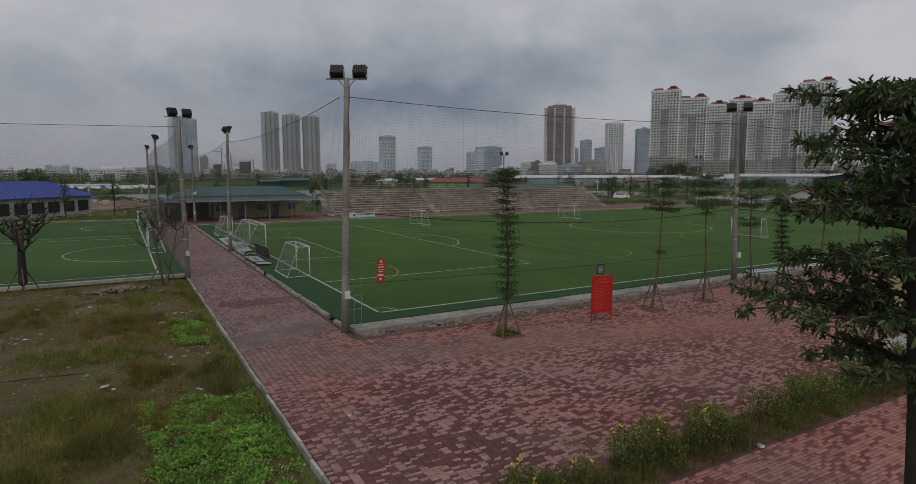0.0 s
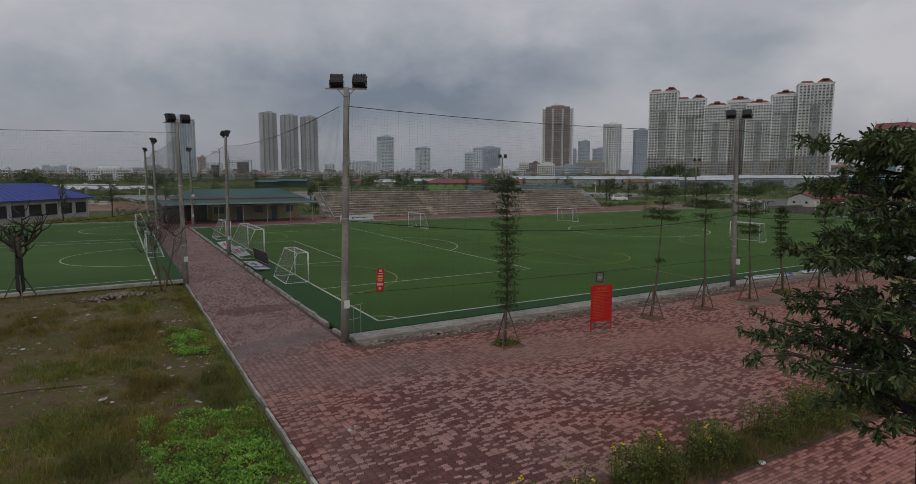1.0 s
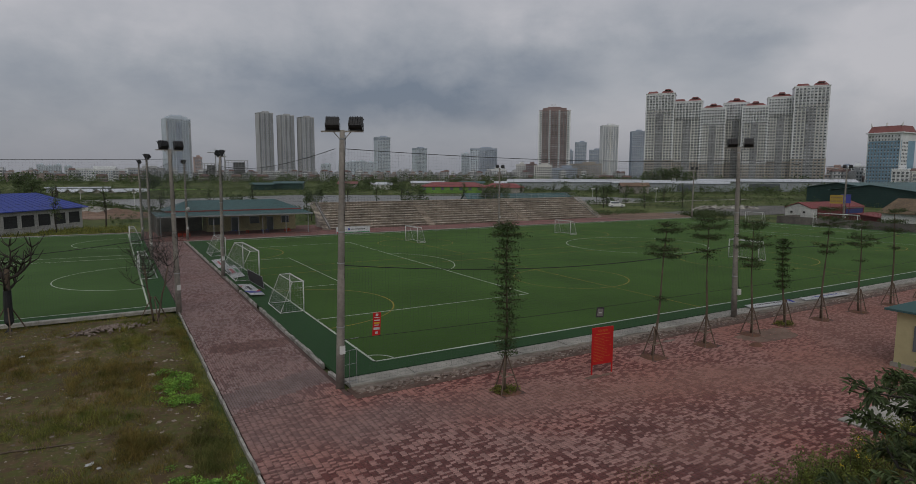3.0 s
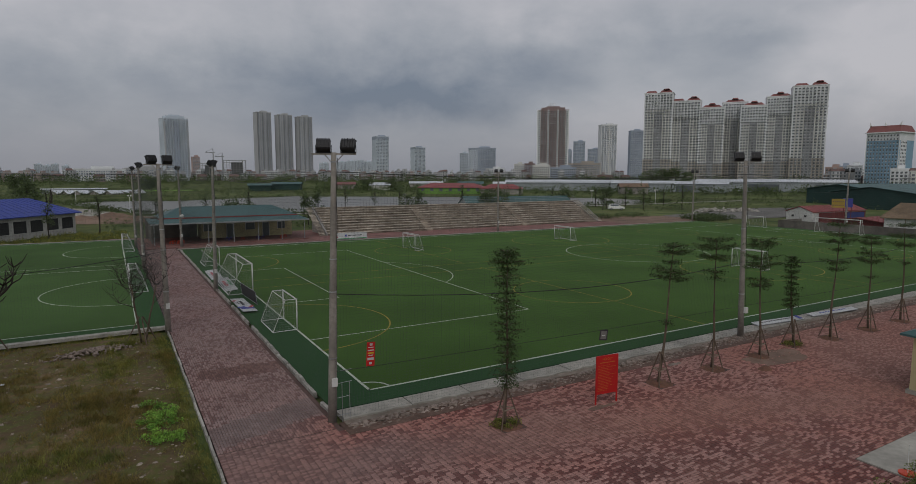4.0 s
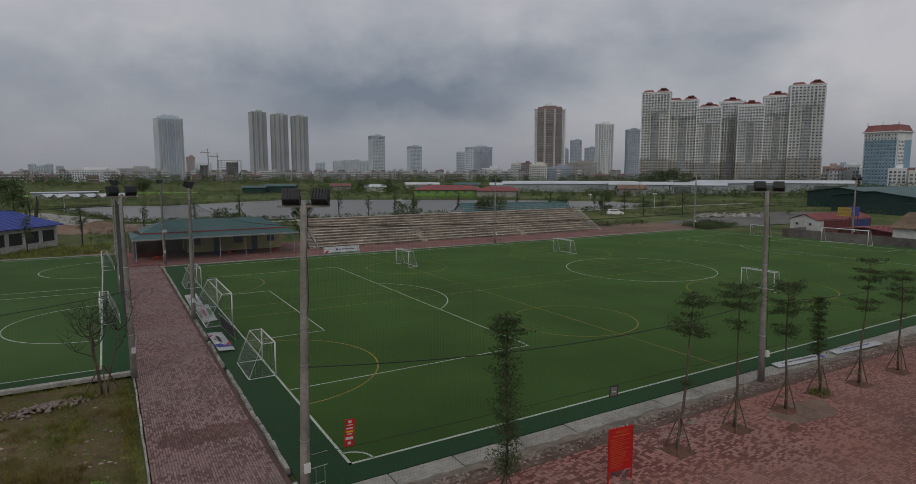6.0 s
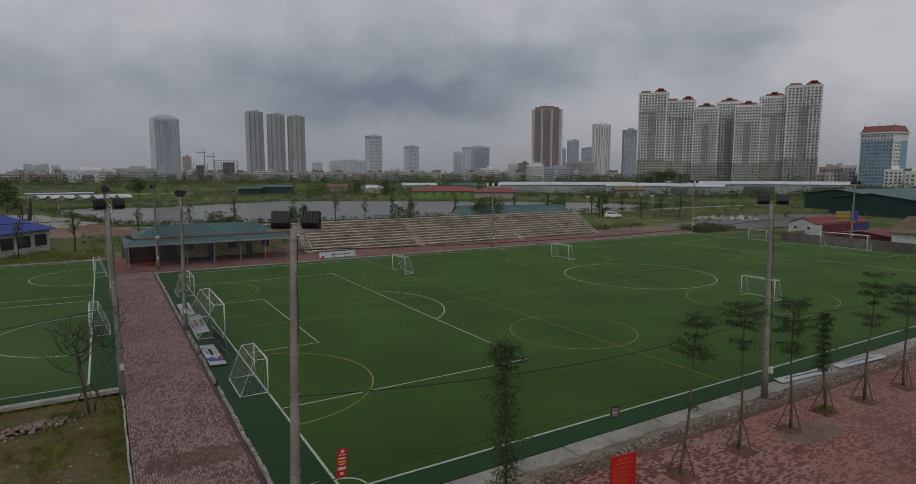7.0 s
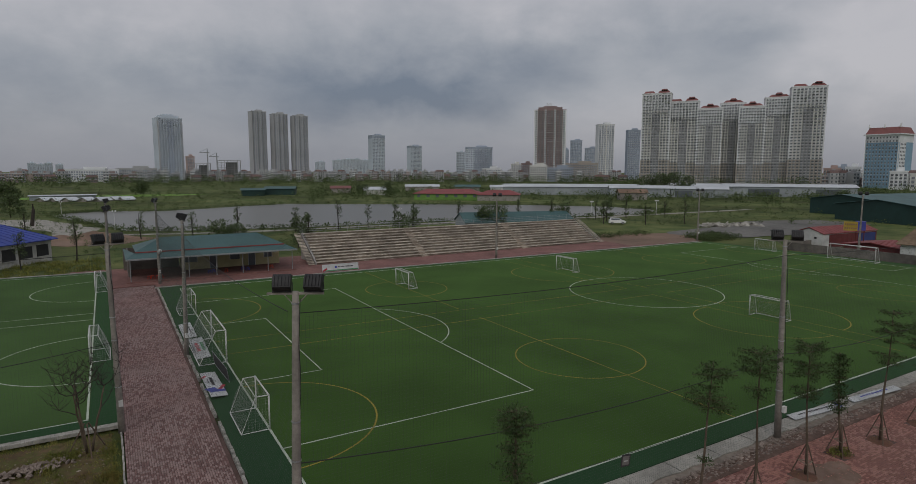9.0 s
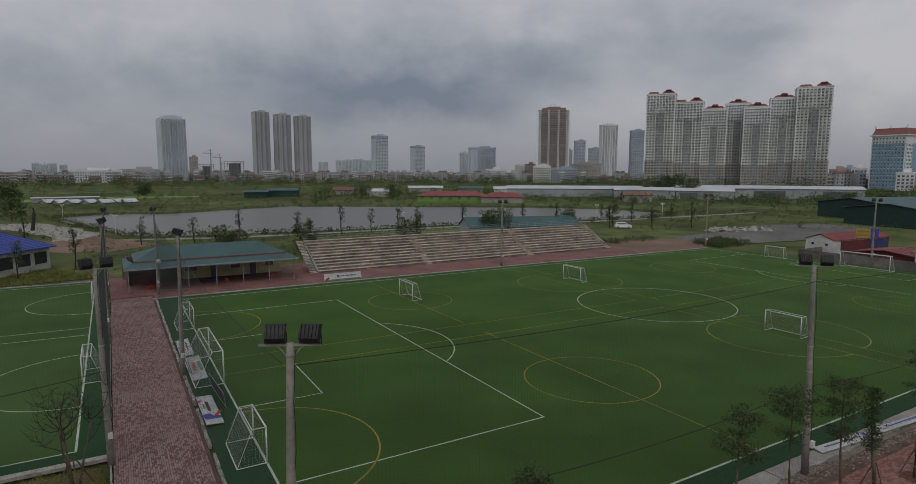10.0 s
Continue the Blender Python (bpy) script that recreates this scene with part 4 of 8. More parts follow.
# ---------- goals ----------
def goal(name, x, y, turn, w, h, depth, label, top_depth=0.0):
    """A tubular goal whose mouth looks along local +x; the net hangs behind."""
    p = thing(name, pose(x, y, 0, 0, 0, turn), label, "goal", "football goals")
    r = 0.045 if h < 2.2 else 0.055
    for s in (-1, 1):
        Geo().tube([(0, s * w / 2, 0), (0, s * w / 2, h)], r, 8).make("post", M["white_metal"], p, smooth=True)
        Geo().tube([(0, s * w / 2, h), (-top_depth, s * w / 2, h), (-depth, s * w / 2, 0.03), (0, s * w / 2, 0.03)], r * 0.7, 6).make("side_stay", M["white_metal"], p)
    Geo().tube([(0, -w / 2 - r, h), (0, w / 2 + r, h)], r, 8).make("crossbar", M["white_metal"], p, smooth=True)
    Geo().tube([(-depth, -w / 2, 0.03), (-depth, w / 2, 0.03)], r * 0.7, 6).make("ground_bar", M["white_metal"], p)
    if top_depth:
        Geo().tube([(-top_depth, -w / 2, h), (-top_depth, w / 2, h)], r * 0.6, 6).make("back_bar", M["white_metal"], p)
    g = Geo()
    nw, nb = int(w / 0.16), int(math.hypot(h, depth - top_depth) / 0.16)

    def back(k, s):
        z = h * (1 - k)
        return (-top_depth - (depth - top_depth) * k - 0.12 * math.sin(math.pi * k), s * w / 2, max(z, 0.03))

    for i in range(nw + 1):
        s = -1 + 2 * i / nw
        g.tube([back(k / 4, s) for k in range(5)], 0.004, 3, False)
    for j in range(nb + 1):
        g.tube([back(j / nb, -1), back(j / nb, 1)], 0.004, 3, False)
    for s in (-1, 1):
        for j in range(1, nb):
            a = back(j / nb, s)
            g.tube([(0, s * w / 2, a[2]), a], 0.004, 3, False)
        for i in range(1, 8):
            xx = -depth * i / 8
            zz = h if -xx <= top_depth else h * (depth + xx) / max(depth - top_depth, 0.01)
            g.tube([(xx, s * w / 2, 0.03), (xx, s * w / 2, zz)], 0.004, 3, False)
    if top_depth:
        for i in range(nw + 1):
            s = -1 + 2 * i / nw
            g.tube([(0, s * w / 2, h), (-top_depth, s * w / 2, h)], 0.004, 3, False)
    g.make("goal_net", M["net"], p)
    return p


SMALL = "small white tubular football goal with a net"
goal("small_goal", 0.0, 13.78, 0, 3.4, 1.98, 1.5, SMALL + " on the goal line", 0.7)
goal("big_goal", 0.0, 29.1, 0, 7.2, 2.45, 1.9, "large white football goal with a sagging net", 0.7)
goal("small_goal", 0.0, 44.4, 0, 3.4, 1.98, 1.5, SMALL + " on the goal line", 0.7)
goal("small_goal", 23.65, 45.05, 180, 3.6, 2.0, 1.2, SMALL + " standing in midfield", 0.6)
goal("small_goal", 48.5, 43.75, 180, 3.6, 2.0, 1.2, SMALL + " standing in midfield", 0.6)
goal("small_goal", 47.3, 12.97, 180, 3.45, 2.0, 1.3, SMALL + " in midfield", 0.7)
goal("big_goal", 94.9, 28.5, 180, 7.1, 2.44, 1.6, "large white football goal with a net before a block wall", 0.6)
goal("small_goal", 94.2, 42.7, 180, 3.4, 2.0, 1.2, SMALL + " at the far end", 0.5)
goal("small_goal", -8.75, 32.2, 180, 3.5, 2.0, 1.3, SMALL + " beside the path net", 0.6)
goal("small_goal", -8.75, 61.6, 180, 3.5, 2.0, 1.3, SMALL + " beside the path net", 0.6)


# ---------- boards, banners and signs ----------
def banner(x, y, z, rx, ry, rz, w, h, face, label, shapes=(), legs=True):
    """A printed sheet on a tube frame; w along local x, h along local y, the print on local +z."""
    p = thing("banner_board", pose(x, y, z, rx, ry, rz), label, "banner board", "advertising boards by the pitch")
    Geo().box((0, 0, 0), (w, h, 0.012)).make("sheet", face, p)
    g = Geo()
    for s in (-1, 1):
        g.tube([(s * w / 2, -h / 2, -0.02), (s * w / 2, h / 2, -0.02)], 0.018, 6)
        g.tube([(-w / 2, s * h / 2, -0.02), (w / 2, s * h / 2, -0.02)], 0.018, 6)
    g.make("tube_frame", M["steel"], p)
    for k, (name, material, cx, cy, sx, sy, rot) in enumerate(shapes):
        Geo().box((cx, cy, 0.0085 + 0.002 * (k + 1)), (sx, sy, 0.003), radians(rot)).make(name, material, p)
    return p


def bars(material, x0, x1, y, n, h):
    out = []
    x = x0
    step = (x1 - x0) / n
    for k in range(n):
        out.append(("print_bar", material, x + step / 2, y, step * 0.72, h, 0))
        x += step
    return out


banner(-1.63, 20.9, 0.12, 3, 1, 90, 5.3, 0.98, M["white_print"], "white advertising banner with blue and red corners lying on the turf",
       [("blue_corner", M["blue_print"], -1.35, 0.22, 0.9, 0.62, 20), ("red_corner", M["red_print"], -1.05, -0.35, 1.1, 0.22, -24), ("blue_corner", M["blue_print"], -1.6, -0.2, 0.45, 0.6, 0),
        ("red_corner", M["red_print"], 1.55, 0.40, 0.5, 0.2, -30)] + bars(M["dark_board"], -0.45, 1.35, 0.02, 9, 0.2) + bars(M["dark_board"], 0.1, 0.9, 0.26, 5, 0.07))
banner(-0.78, 23.2, 0.5, 82, 0, 93, 4.6, 1.0, M["dark_board"], "dark backed advertising board standing on the turf", [("print_bar", M["red_print"], 0.6, 0.1, 1.4, 0.25, 0)])
banner(-1.36, 29.7, 0.22, -6, -3, 90, 5.0, 1.0, M["white_print"], "white advertising banner with green and red print leaning at the goal",
       bars(M["red_print"], -0.9, 1.2, 0.12, 7, 0.26) + bars(M["green_print"], -0.9, 1.2, -0.28, 8, 0.22) + bars(M["dark_board"], -1.2, 1.3, 0.42, 12, 0.06))
banner(-1.55, 36.0, 0.16, -6, -2, 90, 4.6, 1.0, M["white_print"], "white advertising banner lying beside the path", bars(M["red_print"], -1.0, 1.0, 0.1, 7, 0.2) + bars(M["dark_board"], -1.2, 1.2, -0.2, 10, 0.1))
banner(21.3, 60.6, 0.48, 78, 0, 0, 5.4, 0.95, M["white_print"], "long white advertising board with a green foot near the stand",
       [("green_foot", M["green_print"], 0, -0.40, 5.2, 0.12, 0), ("red_corner", M["red_print"], -2.3, -0.25, 0.7, 0.25, 30), ("blue_mark", M["blue_print"], -0.7, 0.05, 0.3, 0.3, 0)] + bars(M["dark_board"], -0.4, 1.9, 0.05, 12, 0.14))
banner(28.5, -1.92, 0.08, 9, 0, -5.4, 4.5, 0.55, M["white_print"], "long pale advertising sheet lying on the edging slabs", bars(M["dark_board"], -1.6, 1.6, 0.05, 14, 0.10) + [("blue_corner", M["blue_print"], 2.0, 0, 0.3, 0.5, 0)])
banner(34.55, -2.3, 0.08, 9, 0, -4.5, 5.1, 0.5, M["white_print"], "long pale advertising sheet lying on the edging slabs", bars(M["blue_print"], -1.5, 1.5, 0.05, 10, 0.12))


def word(text, size, m, material, parent, name="lettering"):
    c = bpy.data.curves.new(name, "FONT")
    c.body, c.size, c.align_x, c.align_y, c.extrude = text, size, "CENTER", "CENTER", 0.002
    tmp = bpy.data.objects.new(name, c)
    scene.collection.objects.link(tmp)
    bpy.context.view_layer.update()
    me = bpy.data.meshes.new_from_object(tmp.evaluated_get(bpy.context.evaluated_depsgraph_get()))
    bpy.data.objects.remove(tmp)
    me.materials.clear()
    me.materials.append(material)
    ob = new(name, me)
    ob.parent = parent
    ob.matrix_basis = m
    return ob


sign = thing("notice_board", pose(8.52, -6.32, PLAZA_Z, 0, 0, -6), "tall red notice board with yellow lettering on two red posts", "notice board")
Geo().box((0, 0, 1.31), (1.16, 0.035, 1.72)).make("panel", M["sign_red"], sign)
for s in (-1, 1):
    Geo().box((s * 0.56, 0.0, 1.08), (0.05, 0.05, 2.16)).make("post", M["sign_red"], sign)
word("NỘI QUY", 0.13, pose(0, -0.021, 2.0, 90), M["sign_ink"], sign)
random.seed(8)
Geo().box((0, -0.019, 1.85), (0.80, 0.004, 0.03)).make("print_bar", M["sign_ink"], sign)
for k in range(17):
    w = random.uniform(0.5, 0.98)
    Geo().box((-0.49 + w / 2, -0.019, 1.72 - k * 0.07), (w, 0.004, 0.010)).make("print_bar", M["sign_ink"], sign)

flag = thing("net_banner", pose(-0.89, -2.465, 2.49, 0, 3, 0), "narrow red banner with yellow and white print tied to the net", "banner")
Geo().box((0, 0, 0), (0.36, 0.012, 1.0)).make("sheet", M["sign_red"], flag)
for z, w, h, m in ((0.40, 0.12, 0.10, "white_print"), (0.28, 0.24, 0.03, "white_print"), (0.16, 0.26, 0.05, "white_print"), (0.04, 0.26, 0.06, "sign_yellow"), (-0.05, 0.2, 0.04, "white_print"), (-0.20, 0.28, 0.10, "white_print"), (-0.38, 0.12, 0.10, "white_print")):
    Geo().box((0, -0.008, z), (w, 0.004, h)).make("print_bar", M[m], flag)
plate = thing("net_plate", pose(12.02, -2.492, 1.5, 0, 7, 0), "small square dark plate with a pale print hung on the net", "plate")
Geo().box((0, 0, 0), (0.54, 0.02, 0.54)).make("panel", M["dark_board"], plate)
Geo().box((0, -0.012, 0), (0.40, 0.006, 0.40)).make("print_bar", M["gravel"], plate)
Geo().box((0, -0.016, -0.02), (0.24, 0.004, 0.05), 0).make("print_bar", M["white_print"], plate)


# ---------- plaza saplings ----------
def tripod(p, h, r):
    for k in range(3):
        a = radians(100 + 120 * k)
        Geo().tube([(r * math.cos(a), r * math.sin(a), -0.05), (0.05 * math.cos(a), 0.05 * math.sin(a), h)], 0.03, 6).make("stake", M["stake"], p)
    g = Geo()
    for k in range(3):
        a, b = radians(100 + 120 * k), radians(220 + 120 * k)
        q = 0.45
        g.tube([(r * (1 - q) * math.cos(a), r * (1 - q) * math.sin(a), h * q), (r * (1 - q) * math.cos(b), r * (1 - q) * math.sin(b), h * q)], 0.028, 5)
    g.make("brace", M["brace"], p)


def pit(p, r, seed):
    g = Geo()
    n = 18
    ring = []
    for k in range(n):
        a = 2 * math.pi * k / n
        q = r * (1 + 0.22 * noise.noise(Vector((math.cos(a) * 2, math.sin(a) * 2, seed))))
        ring.append((q * math.cos(a), q * math.sin(a), -0.01))
    v = ring + [(x * 0.55, y * 0.55, 0.07) for x, y, z in ring] + [(0, 0, 0.09)]
    f = [(i, (i + 1) % n, n + (i + 1) % n, n + i) for i in range(n)] + [(n + i, n + (i + 1) % n, 2 * n) for i in range(n)]
    g.add(v, f).make("soil_mound", M["pit_soil"], p, "small mound of soil")


def grass_arrays(x0, y0, n, r, h, z=0.0, w=0.013):
    """A tuft of fine bending blades, highest in its middle."""
    a = np.random.uniform(0, 2 * np.pi, n)
    k = np.sqrt(np.random.uniform(0, 1, n))
    pos = np.stack([x0 + r * k * np.cos(a), y0 + r * k * np.sin(a), np.full(n, z)], 1)
    L = (h * np.random.uniform(0.35, 1.25, n) * (1.0 - 0.55 * k ** 2))[:, None]
    lean = np.random.normal(size=(n, 3)) * 0.30
    lean[:, 2] = 1.0
    bend = np.random.normal(size=(n, 3)) * 0.35
    bend[:, 2] = -0.12
    t = np.random.uniform(0, np.pi, n)
    side = np.stack([np.cos(t), np.sin(t), np.zeros(n)], 1)
    v = np.empty((n, 6, 3))
    for q, (s, b, ww) in enumerate(((0.0, 0.0, w), (0.55, 0.25, w * 0.8), (1.0, 1.0, w * 0.2))):
        p = pos + lean * L * s + bend * L * b
        v[:, 2 * q], v[:, 2 * q + 1] = p - side * ww / 2, p + side * ww / 2
    base = (np.arange(n) * 6)[:, None]
    return v.reshape(-1, 3), np.concatenate([base + np.array([[0, 1, 3, 2]]), base + np.array([[2, 3, 5, 4]])])


def sapling(x, y, h, tiers, label, seed, lean=(0.0, 0.0), dense=20):
    """A staked young tree: thin stem, tiers of flat leafy branches."""
    random.seed(seed)
    np.random.seed(seed)
    p = thing("young_tree", pose(x, y, PLAZA_Z), label, "young tree", "staked young trees on the plaza")

    def stem(z):
        k = z / h
        return Vector((lean[0] * k + 0.05 * math.sin(z * 1.3 + seed), lean[1] * k + 0.05 * math.cos(z * 1.1 + seed), z))

    Geo().tube([stem(h * k / 10) for k in range(11)], [0.075 - 0.058 * k / 10 for k in range(11)], 8).make("trunk", M["bark"], p, smooth=True)
    limbs, arrays = Geo(), []
    for z, r, n in tiers:
        for k in range(n):
            a = 2 * math.pi * (k + random.random() * 0.7) / n
            base = stem(z)
            rr = r * random.uniform(0.55, 1.05)
            tip = base + Vector((rr * math.cos(a), rr * math.sin(a), rr * random.uniform(0.05, 0.35)))
            limbs.tube([base, base.lerp(tip, 0.5) + Vector((0, 0, 0.06)), tip], [0.016, 0.011, 0.005], 4, False)
            m = max(2, int(rr / 0.16))
            cs = [base.lerp(tip, 0.35 + 0.7 * (j + random.random() * 0.5) / m) + Vector((random.gauss(0, 0.07), random.gauss(0, 0.07), random.gauss(0, 0.03))) for j in range(m)]
            arrays.append(clump_leaves(cs, [(0.17, 0.17, 0.055)] * m, dense, 0.092, 0.42, 0.3))
    stuff(limbs.make("branching", M["bark"], p))
    foliage("crown", arrays, M["leaf"], p)
    tripod(p, 1.55, 0.62)
    pit(p, 0.62, seed * 1.7)
    return p


T_LABEL = "staked young tree with a thin stem and flat leafy tiers"
sapling(3.4, -6.0, 7.05, [(1.6 + 0.31 * k, 0.66 - 0.01 * abs(k - 9) if k % 3 else 0.45, 6) for k in range(16)] + [(6.5, 0.85, 9), (6.75, 0.85, 9), (6.95, 0.55, 6)], "staked columnar tree leafy from waist height to a flat top", 11, dense=19)
sapling(12.5, -5.8, 6.6, [(2.9, 0.28, 4), (5.0, 0.95, 8), (5.3, 1.0, 9), (5.75, 0.55, 5), (6.2, 0.9, 8), (6.5, 0.75, 7)], T_LABEL, 12, (0.75, 0.1))
sapling(16.6, -5.66, 6.75, [(4.7, 0.4, 4), (5.0, 0.7, 6), (5.7, 1.05, 9), (6.2, 1.1, 9), (6.6, 0.9, 8)], T_LABEL, 13, (-0.15, 0.0))
sapling(20.68, -5.62, 6.4, [(3.9, 0.9, 7), (4.2, 0.8, 6), (5.0, 1.15, 9), (5.4, 1.0, 8), (6.1, 1.2, 9), (6.35, 0.8, 6)], T_LABEL, 14, (-0.4, 0.0))
sapling(24.5, -5.24, 5.3, [(2.3 + 0.33 * k, 0.42, 5) for k in range(9)] + [(5.1, 0.3, 5)], "staked slim tree with upright leafy sprays", 15, (-0.35, 0.2), 34)
sapling(27.82, -5.58, 7.1, [(4.2, 0.6, 6), (4.6, 0.9, 7), (5.4, 0.5, 5), (5.9, 1.1, 9), (6.3, 1.0, 8), (6.9, 0.8, 7)], T_LABEL, 16, (0.3, 0.0))
sapling(32.2, -5.7, 6.1, [(3.4, 0.4, 4), (4.4, 1.05, 8), (4.9, 1.0, 8), (5.6, 0.9, 8), (5.95, 0.7, 6)], T_LABEL, 17, (-0.5, 0.0))
sapling(36.6, -5.7, 7.0, [(4.0, 0.5, 5), (5.2, 1.0, 8), (5.8, 1.1, 9), (6.5, 0.9, 8)], T_LABEL, 18, (-0.6, 0.0))
sapling(41.4, -5.7, 6.7, [(4.2, 0.8, 7), (5.2, 1.0, 8), (6.0, 1.1, 9), (6.5, 0.7, 7)], T_LABEL, 19)
TREE_PITS = [(3.4, -6.0), (12.5, -5.8), (16.6, -5.66), (20.68, -5.62), (24.5, -5.24), (27.82, -5.58), (32.2, -5.7), (36.6, -5.7), (41.4, -5.7)]
np.random.seed(77)
for (tx, ty), n in zip(TREE_PITS, (420, 30, 50, 30, 380, 60, 30, 30, 30)):
    ob = foliage("tuft_grass", [grass_arrays(tx, ty, n, 0.5, 0.22, PLAZA_Z + 0.02)], M["hedge_leaf"] if n > 300 else M["grass"])
    stuff(ob, "short grass round a tree stem", "grass")
    if n > 300:
        ring = [(tx + 0.62 * math.cos(a) * random.uniform(0.3, 1.1), ty + 0.5 * math.sin(a) * random.uniform(0.3, 1.1), PLAZA_Z + random.uniform(0.06, 0.16)) for a in (random.uniform(0, 6.28) for _ in range(60))]
        stuff(foliage("creeping_weed", [clump_leaves(ring, [(0.09, 0.09, 0.05)] * len(ring), 12, 0.06, 0.7, 0.5)], M["grass_green"]), "low green weeds round a tree stem", "weeds")


# ---------- broken pavers along the edge ----------
rubble = structure(new("trim_broken_pavers"), "loose broken pavers heaped along the plaza's edge")
random.seed(21)
chunk = []
for k in range(5):
    g = Geo().box((0, 0, 0), (0.24, 0.13, 0.07), 0, random.uniform(0.75, 0.95))
    g.v = [(x + random.uniform(-0.03, 0.03), y + random.uniform(-0.02, 0.02), z + random.uniform(-0.012, 0.012)) for x, y, z in g.v]
    ob = g.make("broken_paver", M["rubble"])
    chunk.append(ob.data)
    bpy.data.objects.remove(ob)
for k in range(300):
    x = -1.8 + 28 * (k / 300) + random.gauss(0, 0.25)
    if soft_noise(x, 0.0, 0.6, 5.0) < -0.28:
        continue
    ob = new("broken_paver", random.choice(chunk))
    ob.parent = rubble
    yy = -3.02 + 0.10 * soft_noise(x, 1.0, 0.5) + random.gauss(0, 0.07) + min(0.3, max(0, x - 14) * 0.03)
    ob.matrix_basis = pose(x, yy, PLAZA_Z + random.uniform(0.03, 0.10), random.gauss(0, 10), random.gauss(0, 10), random.uniform(0, 360)) @ Matrix.Scale(random.uniform(0.75, 1.3), 4)


# ---------- waste lot: grass, weeds, stones ----------
def bare(x, y):
    """True where the lot is bare earth."""
    w = 0.55 * soft_noise(x, y, 0.9, 3.0) + 0.3 * soft_noise(x, y, 2.5, 6.0)
    return any(((x - cx) / rx) ** 2 + ((y - cy) / ry) ** 2 + w < 0.9 for cx, cy, rx, ry in ((-8.5, 7.4, 0.9, 3.6), (-12.4, 8.6, 1.4, 0.9), (-8.8, -2.6, 1.1, 1.4), (-14.2, 3.2, 2.0, 0.9), (-11.6, -3.2, 1.3, 0.8), (-9.2, 13.0, 1.0, 0.9)))


np.random.seed(31)
random.seed(31)
arr, arr_g, arr_d = [], [], []
for k in range(6200):
    x = -7.4 - 30 * random.random() ** 1.5
    y = random.uniform(-16.5, 16.4)
    d = soft_noise(x, y, 0.16, 2.0) + 0.6 * soft_noise(x, y, 0.5, 7.0) + 0.35 * soft_noise(x, y, 1.4, 17.0)
    if (d < 0.02 and x < -7.9 and random.random() < 0.88) or (bare(x, y) and random.random() < 0.9):
        continue
    h = 0.07 + 0.36 * max(0, d) + random.uniform(0, 0.10)
    (arr_g if soft_noise(x, y, 0.3, 9.0) > 0.10 else arr).append(grass_arrays(x, y, int(9 + 25 * min(1.0, max(0.0, d + 0.1))), random.uniform(0.12, 0.42), h, ground_height(x, y)))
for k in range(1150):
    a = random.choice(((-10.6, 4.6, 2.0, 2.2, 0), (-10.9, 1.6, 2.0, 1.6, 0), (-12.4, -1.0, 1.8, 1.2, 1), (-13.6, 9.2, 3.0, 1.6, 0), (-9.6, 9.6, 1.4, 2.2, 1), (-12.0, -13.4, 1.5, 1.8, 0), (-15.0, 6.4, 2.4, 2.0, 0), (-11.6, -9.9, 0.6, 0.8, 2), (-8.1, -5.6, 0.5, 1.6, 2), (-13.2, -11.0, 1.0, 1.6, 1), (-9.6, 13.6, 1.2, 1.0, 1), (-11.0, -8.0, 1.6, 1.6, 0), (-10.2, -4.2, 1.0, 1.4, 0), (-12.6, -7.0, 1.2, 1.4, 1)))
    x, y = a[0] + random.gauss(0, a[2] * 0.6), a[1] + random.gauss(0, a[3] * 0.6)
    if x < LOT_EDGE - 0.2 and y < 16.2 and not bare(x, y):
        (arr, arr_g, arr_d)[a[4]].append(grass_arrays(x, y, 52, random.uniform(0.18, 0.5), random.uniform(0.18, 0.52), ground_height(x, y)))
stuff(foliage("wild_grass", arr, M["grass"]), "patchy dry wild grass on bare soil", "grass")
stuff(foliage("wild_grass", arr_g, M["grass_green"]), "clumps of tall yellow-green wild grass", "grass")
stuff(foliage("wild_grass", arr_d, M["grass_dark"]), "dark olive clumps of tall grass", "grass")
n = 26000
q = np.random.uniform(size=(n, 2)) * np.array([30.0, 32.5]) + np.array([-37.3, -16.0])
q[:, 0] = np.minimum(q[:, 0], LOT_EDGE - 0.1)
z = np.array([ground_height(a, b) for a, b in q])
ax = np.random.normal(size=(n, 3)) * 0.7
ax[:, 2] = 1.0
L = np.random.uniform(0.03, 0.11, n) * np.clip(0.55 + 1.6 * np.array([soft_noise(a, b, 0.7, 11.0) + 0.5 * soft_noise(a, b, 2.2, 12.0) for a, b in q]), 0.1, 1.6) * np.array([0.25 if bare(a, b) else 1.0 for a, b in q])
stuff(foliage("short_grass", [leaf_arrays(np.column_stack([q, z]), ax, L, L * 0.16, 0.05)], M["grass"]), "short sparse grass over the soil", "grass")
arr = []
for k in range(420):
    y = random.uniform(-17, 15)
    x = -7.35 - abs(random.gauss(0, 0.35))
    arr.append(grass_arrays(x, y, 22, 0.3, random.uniform(0.12, 0.36), ground_height(x, y)))
for k in range(260):
    x, y = random.uniform(-34, -7.4), 16.72 - abs(random.gauss(0, 0.3))
    arr.append(grass_arrays(x, y, 16, 0.35, random.uniform(0.12, 0.38), ground_height(x, y)))
stuff(foliage("verge_grass", arr, M["grass_green"]), "tall grass along the path kerb", "grass")


